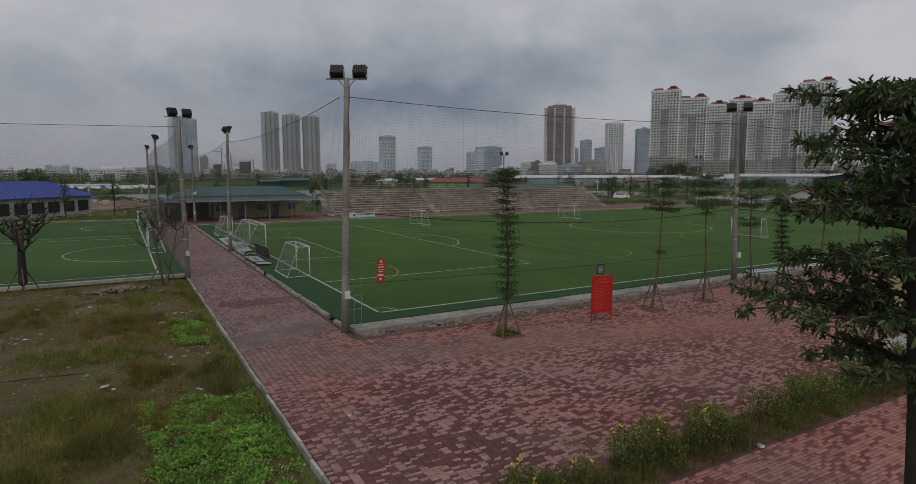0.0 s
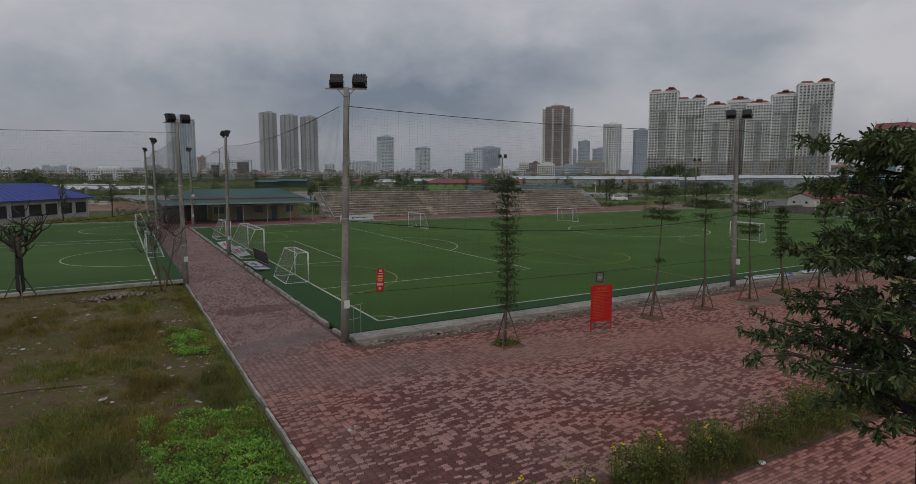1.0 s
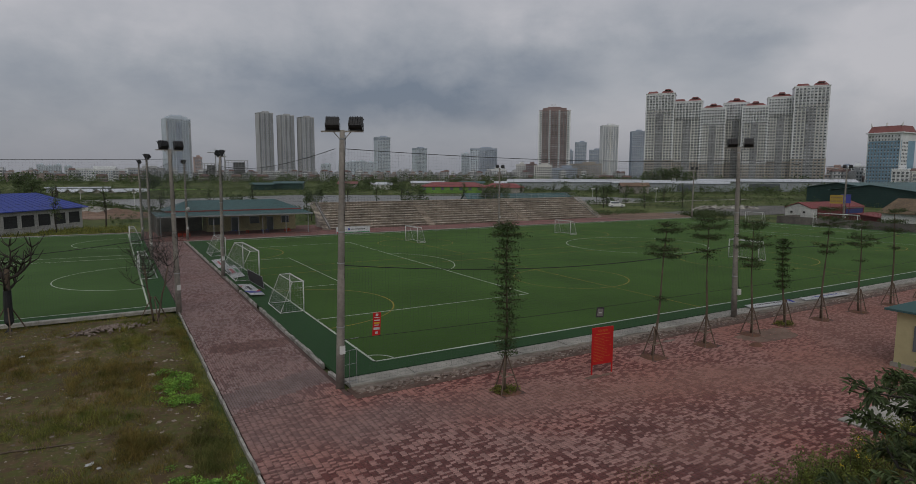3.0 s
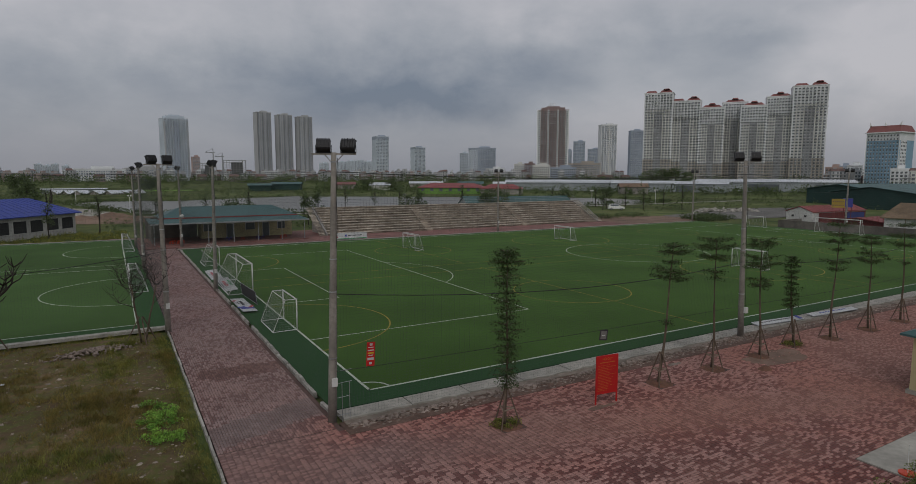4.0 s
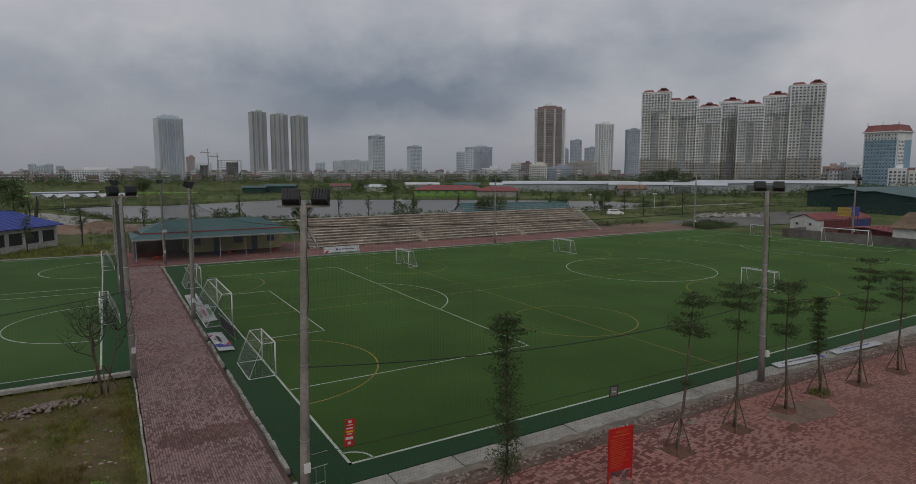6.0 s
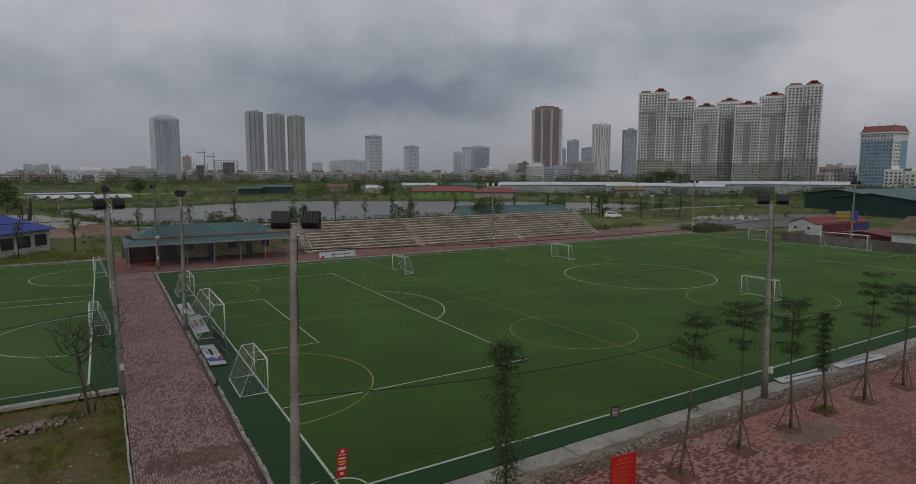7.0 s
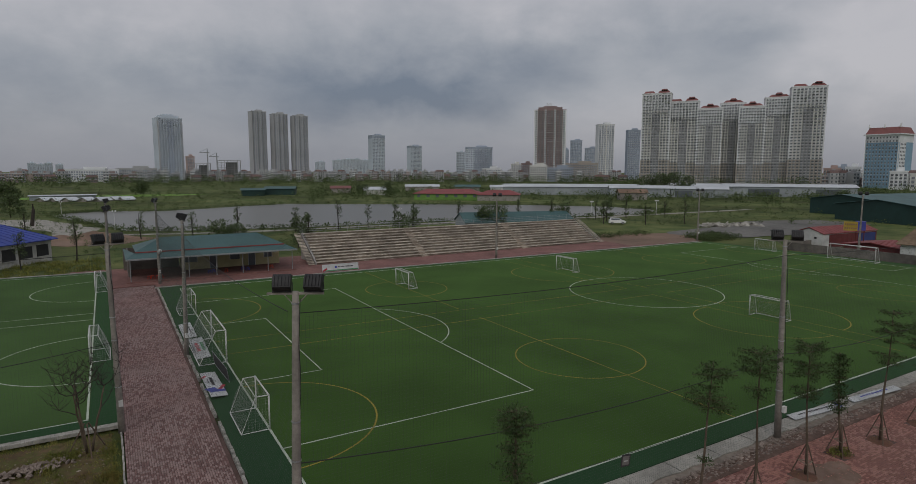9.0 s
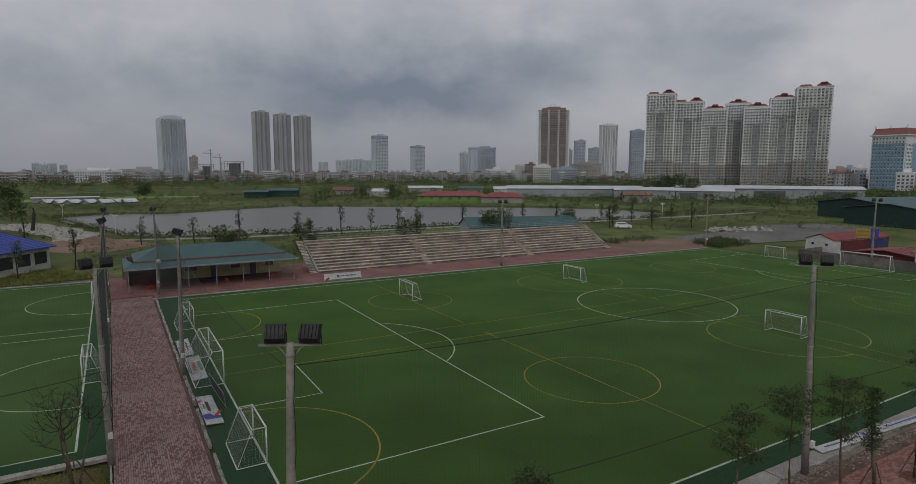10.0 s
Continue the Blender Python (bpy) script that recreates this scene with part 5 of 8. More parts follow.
def weed_patch(cx, cy, rx, ry, n, label, seed):
    np.random.seed(seed)
    random.seed(seed)
    cs, ks = [], 0
    while ks < n:
        u, v = random.uniform(-1, 1), random.uniform(-1, 1)
        x, y = cx + rx * u, cy + ry * v
        if u * u + v * v + 1.3 * soft_noise(x, y, 0.8, seed) + 1.3 * soft_noise(x, y, 2.1, seed) > 0.62 or x > LOT_EDGE - 0.1:
            ks += 0.2
            continue
        cs.append((x, y, ground_height(x, y) + 0.04 + 0.10 * random.random() + 0.16 * max(0.0, soft_noise(x, y, 1.3, seed + 2))))
        ks += 1
    ob = foliage("creeping_weed", [clump_leaves(cs, [(0.13, 0.13, 0.05)] * len(cs), 16, 0.062, 0.8, 0.6)], M["weed"])
    stuff(ob, label, "weeds")


weed_patch(-8.5, 1.1, 0.8, 2.5, 330, "bright green creeping weeds on the soil", 41)
weed_patch(-8.6, -10.6, 1.9, 4.2, 1500, "dense bright green creeping weeds beside the kerb", 42)
weed_patch(-9.6, -17.5, 1.8, 3.2, 900, "dense bright green creeping weeds beside the kerb", 43)
weed_patch(-13.5, -13.0, 0.8, 1.5, 160, "bright green creeping weeds on the soil", 44)
random.seed(55)
stone = []
for k in range(4):
    b = bmesh.new()
    bmesh.ops.create_icosphere(b, subdivisions=2, radius=0.5)
    for v in b.verts:
        v.co *= 1 + 0.35 * noise.noise(v.co * 2.1 + Vector((k * 7.0, 0, 0)))
        v.co.z *= 0.6
    me = bpy.data.meshes.new("stone")
    b.to_mesh(me)
    b.free()
    me.materials.append(M["rubble_pale"])
    stone.append(me)
pv, pf = [], []
base = np.array([(-1, -1, 0), (1, -1, 0), (1, 1, 0), (-1, 1, 0), (-0.6, -0.5, 0.8), (0.6, -0.6, 0.7), (0.5, 0.6, 0.8), (-0.6, 0.5, 0.6)])
quads = np.array([(4, 5, 6, 7), (0, 1, 5, 4), (1, 2, 6, 5), (2, 3, 7, 6), (3, 0, 4, 7)])
for k in range(6500):
    x, y = random.uniform(-30, -7.5), random.uniform(-16, 15.5)
    open_soil = bare(x, y)
    if soft_noise(x, y, 0.3, 4.0) < -0.15 and random.random() < 0.7 and not open_soil:
        continue
    r, a = 0.010 + (0.06 if open_soil else 0.035) * random.random() ** 4, random.uniform(0, 6.28)
    rot = np.array([(math.cos(a), -math.sin(a), 0), (math.sin(a), math.cos(a), 0), (0, 0, 1)])
    pf.append(quads + 8 * len(pv))
    pv.append((base * (1 + 0.25 * np.random.normal(size=(8, 3)))) @ rot.T * np.array([r * 1.4, r, r]) + np.array([x, y, ground_height(x, y) + 0.015]))
stuff(np_mesh("pebbles", np.concatenate(pv), np.concatenate(pf), M["rubble_pale"]), "pale pebbles and brick bits on the soil", "pebbles")
cv, cf = [], []
for k in range(2600):
    x = -2.0 + 48 * random.random()
    y = -3.02 + 0.10 * soft_noise(x, 1.0, 0.5) + random.gauss(0, 0.2) - (0.35 * random.random() if random.random() < 0.3 else 0.0)
    r, a = 0.015 + 0.05 * random.random() ** 2, random.uniform(0, 6.28)
    rot = np.array([(math.cos(a), -math.sin(a), 0), (math.sin(a), math.cos(a), 0), (0, 0, 1)])
    cf.append(quads + 8 * len(cv))
    cv.append((base * (1 + 0.25 * np.random.normal(size=(8, 3)))) @ rot.T * np.array([r * 1.6, r, r * 0.8]) + np.array([x, min(y, -2.6), -0.14]))
stuff(np_mesh("paver_chips", np.concatenate(cv), np.concatenate(cf), M["rubble"]), "small chips of broken pavers along the edge", "rubble")
for k in range(60):
    x, y = random.uniform(-30, -7.6), random.uniform(-16, 15.5)
    ob = new("stone", random.choice(stone))
    s = 0.04 + 0.15 * random.random() ** 5
    ob.matrix_basis = pose(x, y, ground_height(x, y) + s * 0.15, random.uniform(-20, 20), random.uniform(-20, 20), random.uniform(0, 360)) @ Matrix.Diagonal((s * random.uniform(1, 1.8), s, s * 0.8, 1))
    tagged(ob, "pale rough stone on the soil", "stone", "stones on the lot")
for x, y, s in ((-9.2, 3.4, 0.34), (-16.2, -1.2, 0.7), (-15.2, -2.0, 0.6), (-17.5, -0.8, 0.5), (-19.0, 3.0, 0.4)):
    ob = new("stone", stone[1])
    ob.matrix_basis = pose(x, y, ground_height(x, y) + s * 0.15, 0, 0, 40 * x) @ Matrix.Diagonal((s * 1.5, s, s * 0.6, 1))
    tagged(ob, "large pale stone on the soil", "stone", "stones on the lot")
heap = thing("brick_heap", pose(-11.0, 13.4, ground_height(-11.0, 13.4)), "low heap of broken bricks on the grass", "brick heap")
for k in range(170):
    ob = new("broken_brick", random.choice(chunk))
    ob.parent = heap
    a, q = random.uniform(0, 6.28), abs(random.gauss(0, 0.6))
    ob.matrix_basis = pose(2.3 * q * math.cos(a), 0.8 * q * math.sin(a) + 0.5 * q * math.cos(a), max(0.02, 0.30 - 0.22 * q), random.gauss(0, 30), random.gauss(0, 30), random.uniform(0, 360))
log = Geo().tube([(-16.0 + 0.58 * k, -2.6 - 0.03 * k - 0.25 * soft_noise(k, 0, 0.4), ground_height(-16.0 + 0.58 * k, -2.6 - 0.03 * k) + 0.05 + 0.06 * soft_noise(k, 2.0, 0.7)) for k in range(11)], [0.045 - 0.003 * k for k in range(11)], 6).make("fallen_branch", M["bark"], smooth=True)
tagged(log, "thin crooked fallen branch on the ground", "branch")

np.random.seed(58)
for x, y, r, n in ((2.8, -13.9, 0.7, 520), (3.5, -13.8, 0.5, 260), (0.9, -14.6, 0.5, 240), (-0.75, -15.7, 0.5, 220), (0.3, -15.9, 0.5, 200), (-1.0, -14.1, 0.25, 80), (-2.4, -16.1, 0.3, 80)):
    stuff(foliage("joint_moss", [grass_arrays(x, y, n, r, 0.045, PLAZA_Z - 0.004)], M["grass_dark"]), "thin moss and grass in the paving joints", "moss")


# ---------- bare trees at the lot's far edge ----------
def bare_tree(x, y, h, seed, label, wrapped, stems=1):
    """A leafless pollarded tree: straight stem or stems, arms that bend outwards and then up, thin twigs."""
    random.seed(seed)
    p = thing("bare_tree", pose(x, y, ground_height(x, y) - 0.05), label, "bare tree")
    twigs = Geo()

    def arm(base, a, out, up, r):
        d = Vector((math.cos(a), math.sin(a), 0))
        pts = [base]
        for k in range(1, 6):
            q = k / 5
            pts.append(base + d * out * (1 - (1 - q) ** 2) + Vector((random.gauss(0, 0.05), random.gauss(0, 0.05), up * q ** 1.4)))
        twigs.tube(pts, [r * (1 - 0.15 * k) for k in range(6)], 6, False)
        for k in range(15):
            b = pts[random.randint(2, 5)]
            c = random.uniform(0, 6.28)
            L = random.uniform(0.35, 0.95)
            mid = b + Vector((math.cos(c) * L * 0.5, math.sin(c) * L * 0.5, L * 0.3))
            twigs.tube([b, mid, mid + Vector((math.cos(c) * L * 0.35, math.sin(c) * L * 0.35, L * random.uniform(0.2, 0.7)))], [r * 0.42, r * 0.30, r * 0.18], 4, False)

    for s in range(stems):
        a = 2.1 * s
        off = Vector((0.12 * math.cos(a), 0.12 * math.sin(a), 0)) if stems > 1 else Vector((0, 0, 0))
        lean = 0.22 if stems > 1 else 0.02
        th = h * 0.66
        r = 0.21 if stems == 1 else 0.06
        pts = [off + Vector((lean * th * q / 6 * math.cos(a) + random.gauss(0, 0.02), lean * th * q / 6 * math.sin(a) + random.gauss(0, 0.02), th * q / 6)) for q in range(7)]
        Geo().tube(pts, [r * (1 - 0.07 * q) for q in range(7)], 9).make("trunk", M["bark"], p, smooth=True)
        if wrapped:
            Geo().tube([q for q in pts[:5]], [r * 1.16 * (1 - 0.05 * q) for q in range(5)], 10).make("trunk_wrap", M["black"], p, "black sheet wrapped round the trunk")
        for k in range(8 if stems == 1 else 6):
            b = pts[random.choice((4, 5, 6, 6))]
            arm(b, k * 0.9 + random.uniform(-0.3, 0.3) + s, random.uniform(0.5, 1.25) * h / 5.6, random.uniform(0.5, 1.0) * h * 0.34, r * 0.42)
    twigs.make("branching", M["bark_dark"], p)
    for k in range(3):
        a = radians(40 + 120 * k)
        Geo().tube([(0.95 * math.cos(a), 0.95 * math.sin(a), 0), (0.1 * math.cos(a), 0.1 * math.sin(a), 1.6)], 0.035, 6).make("stake", M["stake"], p)
    return p


bare_tree(-15.85, 15.5, 5.6, 61, "bare young tree with a black wrapped trunk and wooden stakes", True)
bare_tree(-8.55, 14.3, 5.2, 66, "leafless many-stemmed tree held by wooden stakes beside the path", False, 3)


# ---------- hedge ----------
def hedge(x0, x1, y, h, label, seed, step=0.16):
    np.random.seed(seed)
    random.seed(seed)
    p = thing("hedge", pose(0, 0, 0), label, "hedge")
    cs, stems, fl = [], Geo(), []
    x = x0
    while x < x1:
        hh = h * (0.72 + 0.42 * soft_noise(x, 0, 0.9, seed) + 0.2 * soft_noise(x, 0, 2.5, seed))
        if soft_noise(x, 3.0, 0.75, seed) < -0.40:
            x += step
            continue
        for k in range(3):
            yy = y + random.gauss(0, 0.26)
            stems.tube([(x, yy, PLAZA_Z), (x + random.gauss(0, 0.08), yy + random.gauss(0, 0.05), PLAZA_Z + hh * random.uniform(0.7, 1.0))], [0.010, 0.004], 4, False)
            for z in np.arange(0.18, hh, 0.17):
                cs.append((x + random.gauss(0, 0.10), yy + random.gauss(0, 0.12), PLAZA_Z + z + random.gauss(0, 0.05)))
        if random.random() < 0.35:
            fl.append((x + random.gauss(0, 0.1), y + random.gauss(0, 0.25), PLAZA_Z + hh * random.uniform(0.75, 1.05)))
        x += step
    stuff(stems.make("stem_work", M["bark"], p))
    foliage("foliage", [clump_leaves(cs, [(0.13, 0.13, 0.10)] * len(cs), 19, 0.075, 0.5, 0.3)], M["hedge_leaf"], p)
    foliage("bloom", [clump_leaves(fl, [(0.035, 0.035, 0.03)] * len(fl), 7, 0.06, 0.9, 0.6)], M["flower"], p)
    arr = [grass_arrays(xx, y + random.uniform(-0.6, 0.4), 70, 0.32, random.uniform(0.2, 0.55), PLAZA_Z + 0.02) for xx in np.arange(x0 - 0.3, x1 + 0.4, 0.09)]
    stuff(foliage("hedge_grass", arr, M["grass_dark"]), "grass at the hedge's foot", "grass")
    return p


hedge(-4.3, -1.9, -17.1, 0.85, "low leafy hedge with gaps and yellow flowers", 71)
hedge(-1.1, 2.9, -17.15, 1.3, "leafy hedge with yellow flowers beside the paving", 72)
hedge(3.2, 14.0, -17.15, 1.35, "leafy hedge with yellow flowers beside the paving", 73)


# ---------- large tree close by ----------
def layered_tree(x, y, h, label, seed):
    random.seed(seed)
    np.random.seed(seed)
    p = thing("layered_tree", pose(x, y, PLAZA_Z), label, "tree")

    def stem(z):
        return Vector((0.10 * math.sin(z * 0.7), 0.08 * math.sin(z * 0.9 + 1), z))

    Geo().tube([stem(h * k / 14) for k in range(15)], [0.115 - 0.09 * k / 14 for k in range(15)], 10).make("trunk", M["bark_dark"], p, smooth=True)
    limbs, pos, ax = Geo(), [], []

    def rosette(c, d, n):
        for k in range(n):
            a = random.uniform(0, 6.283)
            u = d.cross(Vector((0, 0, 1)))
            u = u.normalized() if u.length > 0.05 else Vector((1, 0, 0))
            w = d.cross(u)
            v = (u * math.cos(a) + w * math.sin(a)) * random.uniform(0.6, 1.0) + d * random.uniform(0.2, 0.9)
            v.z -= random.uniform(0.0, 0.5)
            pos.append(tuple(c + Vector((random.gauss(0, 0.02), random.gauss(0, 0.02), random.gauss(0, 0.02)))))
            ax.append(tuple(v))

    for z, r, n in ((5.15, 0.85, 9), (5.55, 1.35, 13), (5.72, 0.9, 8), (6.1, 0.95, 10), (6.5, 1.0, 11), (6.65, 0.7, 6), (6.95, 0.75, 9), (7.25, 0.8, 9), (7.38, 0.55, 7), (7.55, 0.3, 5)):
        for k in range(n):
            a = 2 * math.pi * (k + random.uniform(-0.3, 0.3)) / n + z
            rr = r * random.uniform(0.7, 1.1)
            b = stem(min(z, h) + random.uniform(-0.12, 0.12))
            d = Vector((math.cos(a), math.sin(a), 0.22))
            pts = [b + d * rr * q / 5 + Vector((0, 0, -0.10 * rr * (q / 5) ** 2)) + Vector((random.gauss(0, 0.03), random.gauss(0, 0.03), random.gauss(0, 0.02))) * (q > 0) for q in range(6)]
            limbs.tube(pts, [0.026 - 0.004 * q for q in range(6)], 5, False)
            for q in range(1, 6):
                for s in (-1, 1):
                    if random.random() < 0.20:
                        continue
                    td = Vector((math.cos(a + s * random.uniform(0.5, 1.2)), math.sin(a + s * random.uniform(0.5, 1.2)), random.uniform(0.0, 0.35)))
                    tl = rr * 0.26 * random.uniform(0.6, 1.2) * (1.15 - 0.1 * q)
                    tip = pts[q] + td * tl
                    limbs.tube([pts[q], tip], [0.009, 0.004], 4, False)
                    rosette(tip, td, random.randint(13, 19))
                    rosette(pts[q].lerp(tip, 0.5), td, random.randint(9, 14))
            rosette(pts[5], d, 18)
    limbs.make("branching", M["bark_dark"], p)
    L = 0.074 * np.random.uniform(0.65, 1.25, len(pos))
    foliage("crown", [leaf_arrays(pos, ax, L, L * 0.33, 0.4)], M["leaf_dark"], p)
    return p


layered_tree(-5.0, -24.2, 7.6, "tall tree with wide flat tiers of dark glossy leaves", 81)


# ---------- smears, dirt and litter on the plaza ----------
def smear(cx, cy, rx, ry, material, label, seed):
    """A thin ragged stain of cement or dirt on the paving."""
    pts = []
    for k in range(40):
        a = 2 * math.pi * k / 40
        q = 1 + 0.45 * noise.noise(Vector((math.cos(a) * 1.6, math.sin(a) * 1.6, seed))) + 0.2 * noise.noise(Vector((math.cos(a) * 5, math.sin(a) * 5, seed)))
        pts.append((cx + rx * q * math.cos(a), cy + ry * q * math.sin(a)))
    ob = Geo().poly(pts, PLAZA_Z - 0.01, PLAZA_Z + 0.006).make("pavement_smear", material)
    structure(ob, label)


smear(21.4, -6.1, 2.3, 0.9, M["cement"], "grey-brown cement smeared over the paving", 3.0)
smear(8.0, -6.55, 0.75, 0.16, M["cement"], "pale cement crumbs spilt over the paving", 9.0)
smear(15.5, -4.2, 0.5, 0.14, M["ledge"], "pale cement crumbs spilt over the paving", 5.0)
dirt_pile = Geo()
ring = [(0.42 * (1 + 0.25 * noise.noise(Vector((math.cos(a), math.sin(a), 4.0)))) * math.cos(a), 0.34 * (1 + 0.25 * noise.noise(Vector((math.cos(a), math.sin(a), 7.0)))) * math.sin(a)) for a in (2 * math.pi * k / 16 for k in range(16))]
dirt_pile.add([(x, y, -0.01) for x, y in ring] + [(x * 0.55, y * 0.5, 0.13 + 0.03 * math.sin(7 * x)) for x, y in ring] + [(0.02, 0, 0.17)], [(i, (i + 1) % 16, 16 + (i + 1) % 16, 16 + i) for i in range(16)] + [(16 + i, 16 + (i + 1) % 16, 32) for i in range(16)])
tagged(dirt_pile.make("dirt_pile", M["pit_soil"], smooth=True, at=pose(18.9, -7.1, PLAZA_Z)), "small pile of brown dirt on the paving", "dirt pile")
random.seed(63)
for x, y, z, r in ((-14.6, 9.2, -0.06, 0.16), (-14.4, 2.9, -0.06, 0.12), (-11.45, -5.0, -0.08, 0.13), (-11.2, -5.4, -0.08, 0.09), (-5.35, -10.9, PLAZA_Z, 0.08), (-5.1, -10.7, PLAZA_Z, 0.05), (3.0, -17.9, PLAZA_Z, 0.14), (-12.2, -7.4, -0.08, 0.08)):
    g = Geo()
    n = 7
    v = [(r * random.uniform(0.6, 1.3) * math.cos(2 * math.pi * k / n), r * random.uniform(0.5, 1.0) * math.sin(2 * math.pi * k / n), random.uniform(0.01, 0.35 * r)) for k in range(n)]
    g.add(v + [(0, 0, 0.5 * r)] + [(a, b, c - 0.012) for a, b, c in v] + [(0, 0, 0.5 * r - 0.012)], [(k, (k + 1) % n, n) for k in range(n)] + [(n + 1 + (k + 1) % n, n + 1 + k, 2 * n + 1) for k in range(n)] + [(k, n + 1 + k, n + 1 + (k + 1) % n, (k + 1) % n) for k in range(n)])
    tagged(g.make("plastic_scrap", M["white_print"], at=pose(x, y, z + 0.02 if z > PLAZA_Z else z, 0, 0, random.uniform(0, 360))), "crumpled scrap of white plastic on the ground", "litter", "litter on the ground")


# ---------- guard booth ----------
booth = thing("guard_booth", pose(23.0, -13.85, PLAZA_Z), "small yellow plastered booth with a teal hipped roof", "booth")
Geo().box((0, 0, 1.35), (3.2, 2.8, 2.7)).make("wall", M["yellow_wall"], booth)
Geo().box((0, 0, 0.1), (3.4, 3.0, 0.2)).make("plinth", M["concrete"], booth)
g = Geo()
g.add([(-2.0, -1.8, 2.7), (2.0, -1.8, 2.7), (2.0, 1.8, 2.7), (-2.0, 1.8, 2.7), (-2.0, -1.8, 2.8), (2.0, -1.8, 2.8), (2.0, 1.8, 2.8), (-2.0, 1.8, 2.8), (-0.4, 0, 3.6), (0.4, 0, 3.6)],
      [(3, 2, 1, 0), (0, 1, 5, 4), (1, 2, 6, 5), (2, 3, 7, 6), (3, 0, 4, 7), (4, 5, 9, 8), (6, 7, 8, 9), (5, 6, 9), (7, 4, 8)])
g.make("roof", M["green_roof"], booth)
Geo().box((-1.62, 0, 1.5), (0.06, 1.3, 1.2)).make("window", M["glass"], booth)
disc = thing("manhole_marker", pose(12.75, -16.0, PLAZA_Z + 0.03), "red disc with a thin upright rod on the concrete", "marker")
Geo().tube([(0, 0, 0), (0, 0, 0.05)], 0.27, 20).make("plate", M["plastic_red"], disc)
Geo().tube([(0, 0, 0.05), (0.05, 0.05, 1.0)], 0.012, 6).make("rod", M["white_metal"], disc)


# ---------- clubhouse ----------
def ribbed(g, a, b, c, d, n, r=0.03):
    """Raised seams on a roof plane with the eave a-b and the ridge side d-c."""
    a, b, c, d = (Vector(p) for p in (a, b, c, d))
    for k in range(n + 1):
        p, q = a.lerp(b, k / n), d.lerp(c, k / n)
        Geo().tube([p + Vector((0, 0, 0.015)), q + Vector((0, 0, 0.015))], r, 3, False).make("seam", g.data.materials[0], g)


club = thing("clubhouse", pose(5.35, 64.9, -0.06), "low yellow clubhouse with a green metal roof and an open veranda", "clubhouse")
Geo().box((3.3, 9.3, 1.6), (13.6, 4.6, 3.2)).make("wall", M["yellow_wall"], club)
# dark colour on these two walls paints the shade of the open interior
Geo().box((-7.2, 11.4, 1.6), (7.2, 0.2, 3.2)).make("back_wall", M["dark_wall"], club)
Geo().box((-10.3, 8.0, 1.6), (0.2, 6.8, 3.2)).make("side_wall", M["dark_wall"], club)
Geo().box((0.0, 1.9, 0.04), (21.4, 4.6, 0.12)).make("veranda_floor", M["redpave"], club)
Geo().box((0.0, 6.6, 0.02), (21.2, 5.0, 0.08)).make("inner_floor", M["redpave"], club)
X0, X1, YF, YB = -10.75, 10.75, -0.9, 12.0
g = Geo()
EV, BR, RG, YM = 3.08, 3.68, 4.98, 1.6
g.add([(X0 + 1.2, YM, BR), (X1 - 1.2, YM, BR), (X1 - 1.2, YB, BR - 0.2), (X0 + 1.2, YB, BR - 0.2), (X0 + 4.6, 6.8, RG), (X1 - 4.0, 6.8, RG)],
      [(0, 1, 5, 4), (1, 2, 5), (2, 3, 4, 5), (3, 0, 4), (3, 2, 1, 0)])
ribbed(g.make("roof", M["green_roof"], club), (X0 + 1.2, YM, BR), (X1 - 1.2, YM, BR), (X1 - 4.0, 6.8, RG), (X0 + 4.6, 6.8, RG), 40, 0.017)
g = Geo()
g.add([(X0, YF, EV), (X1, YF, EV), (X1 - 1.1, YM, BR - 0.12), (X0 + 1.1, YM, BR - 0.12), (X0, YB, EV), (X1, YB, EV),
       (X0, YF, EV - 0.06), (X1, YF, EV - 0.06), (X1 - 1.1, YM, BR - 0.18), (X0 + 1.1, YM, BR - 0.18)],
      [(0, 1, 2, 3), (4, 0, 3), (1, 5, 2), (7, 6, 9, 8), (6, 7, 1, 0)])
ribbed(g.make("veranda_roof", M["green_roof"], club), (X0, YF, EV), (X1, YF, EV), (X1 - 1.1, YM, BR - 0.12), (X0 + 1.1, YM, BR - 0.12), 44, 0.017)
Geo().box((0, YM - 0.05, BR - 0.04), (X1 - X0 - 2.4, 0.08, 0.16)).make("red_fascia", M["red_roof"], club, "narrow red band between the roofs")
Geo().box((0, YF, EV - 0.05), (X1 - X0, 0.06, 0.2)).make("gutter", M["steel"], club)
for k in range(7):
    Geo().tube([(X0 + 0.5 + (X1 - X0 - 1.0) * k / 6, 0.1, 0), (X0 + 0.5 + (X1 - X0 - 1.0) * k / 6, 0.1, EV)], 0.06, 8).make("column", M["steel"], club)
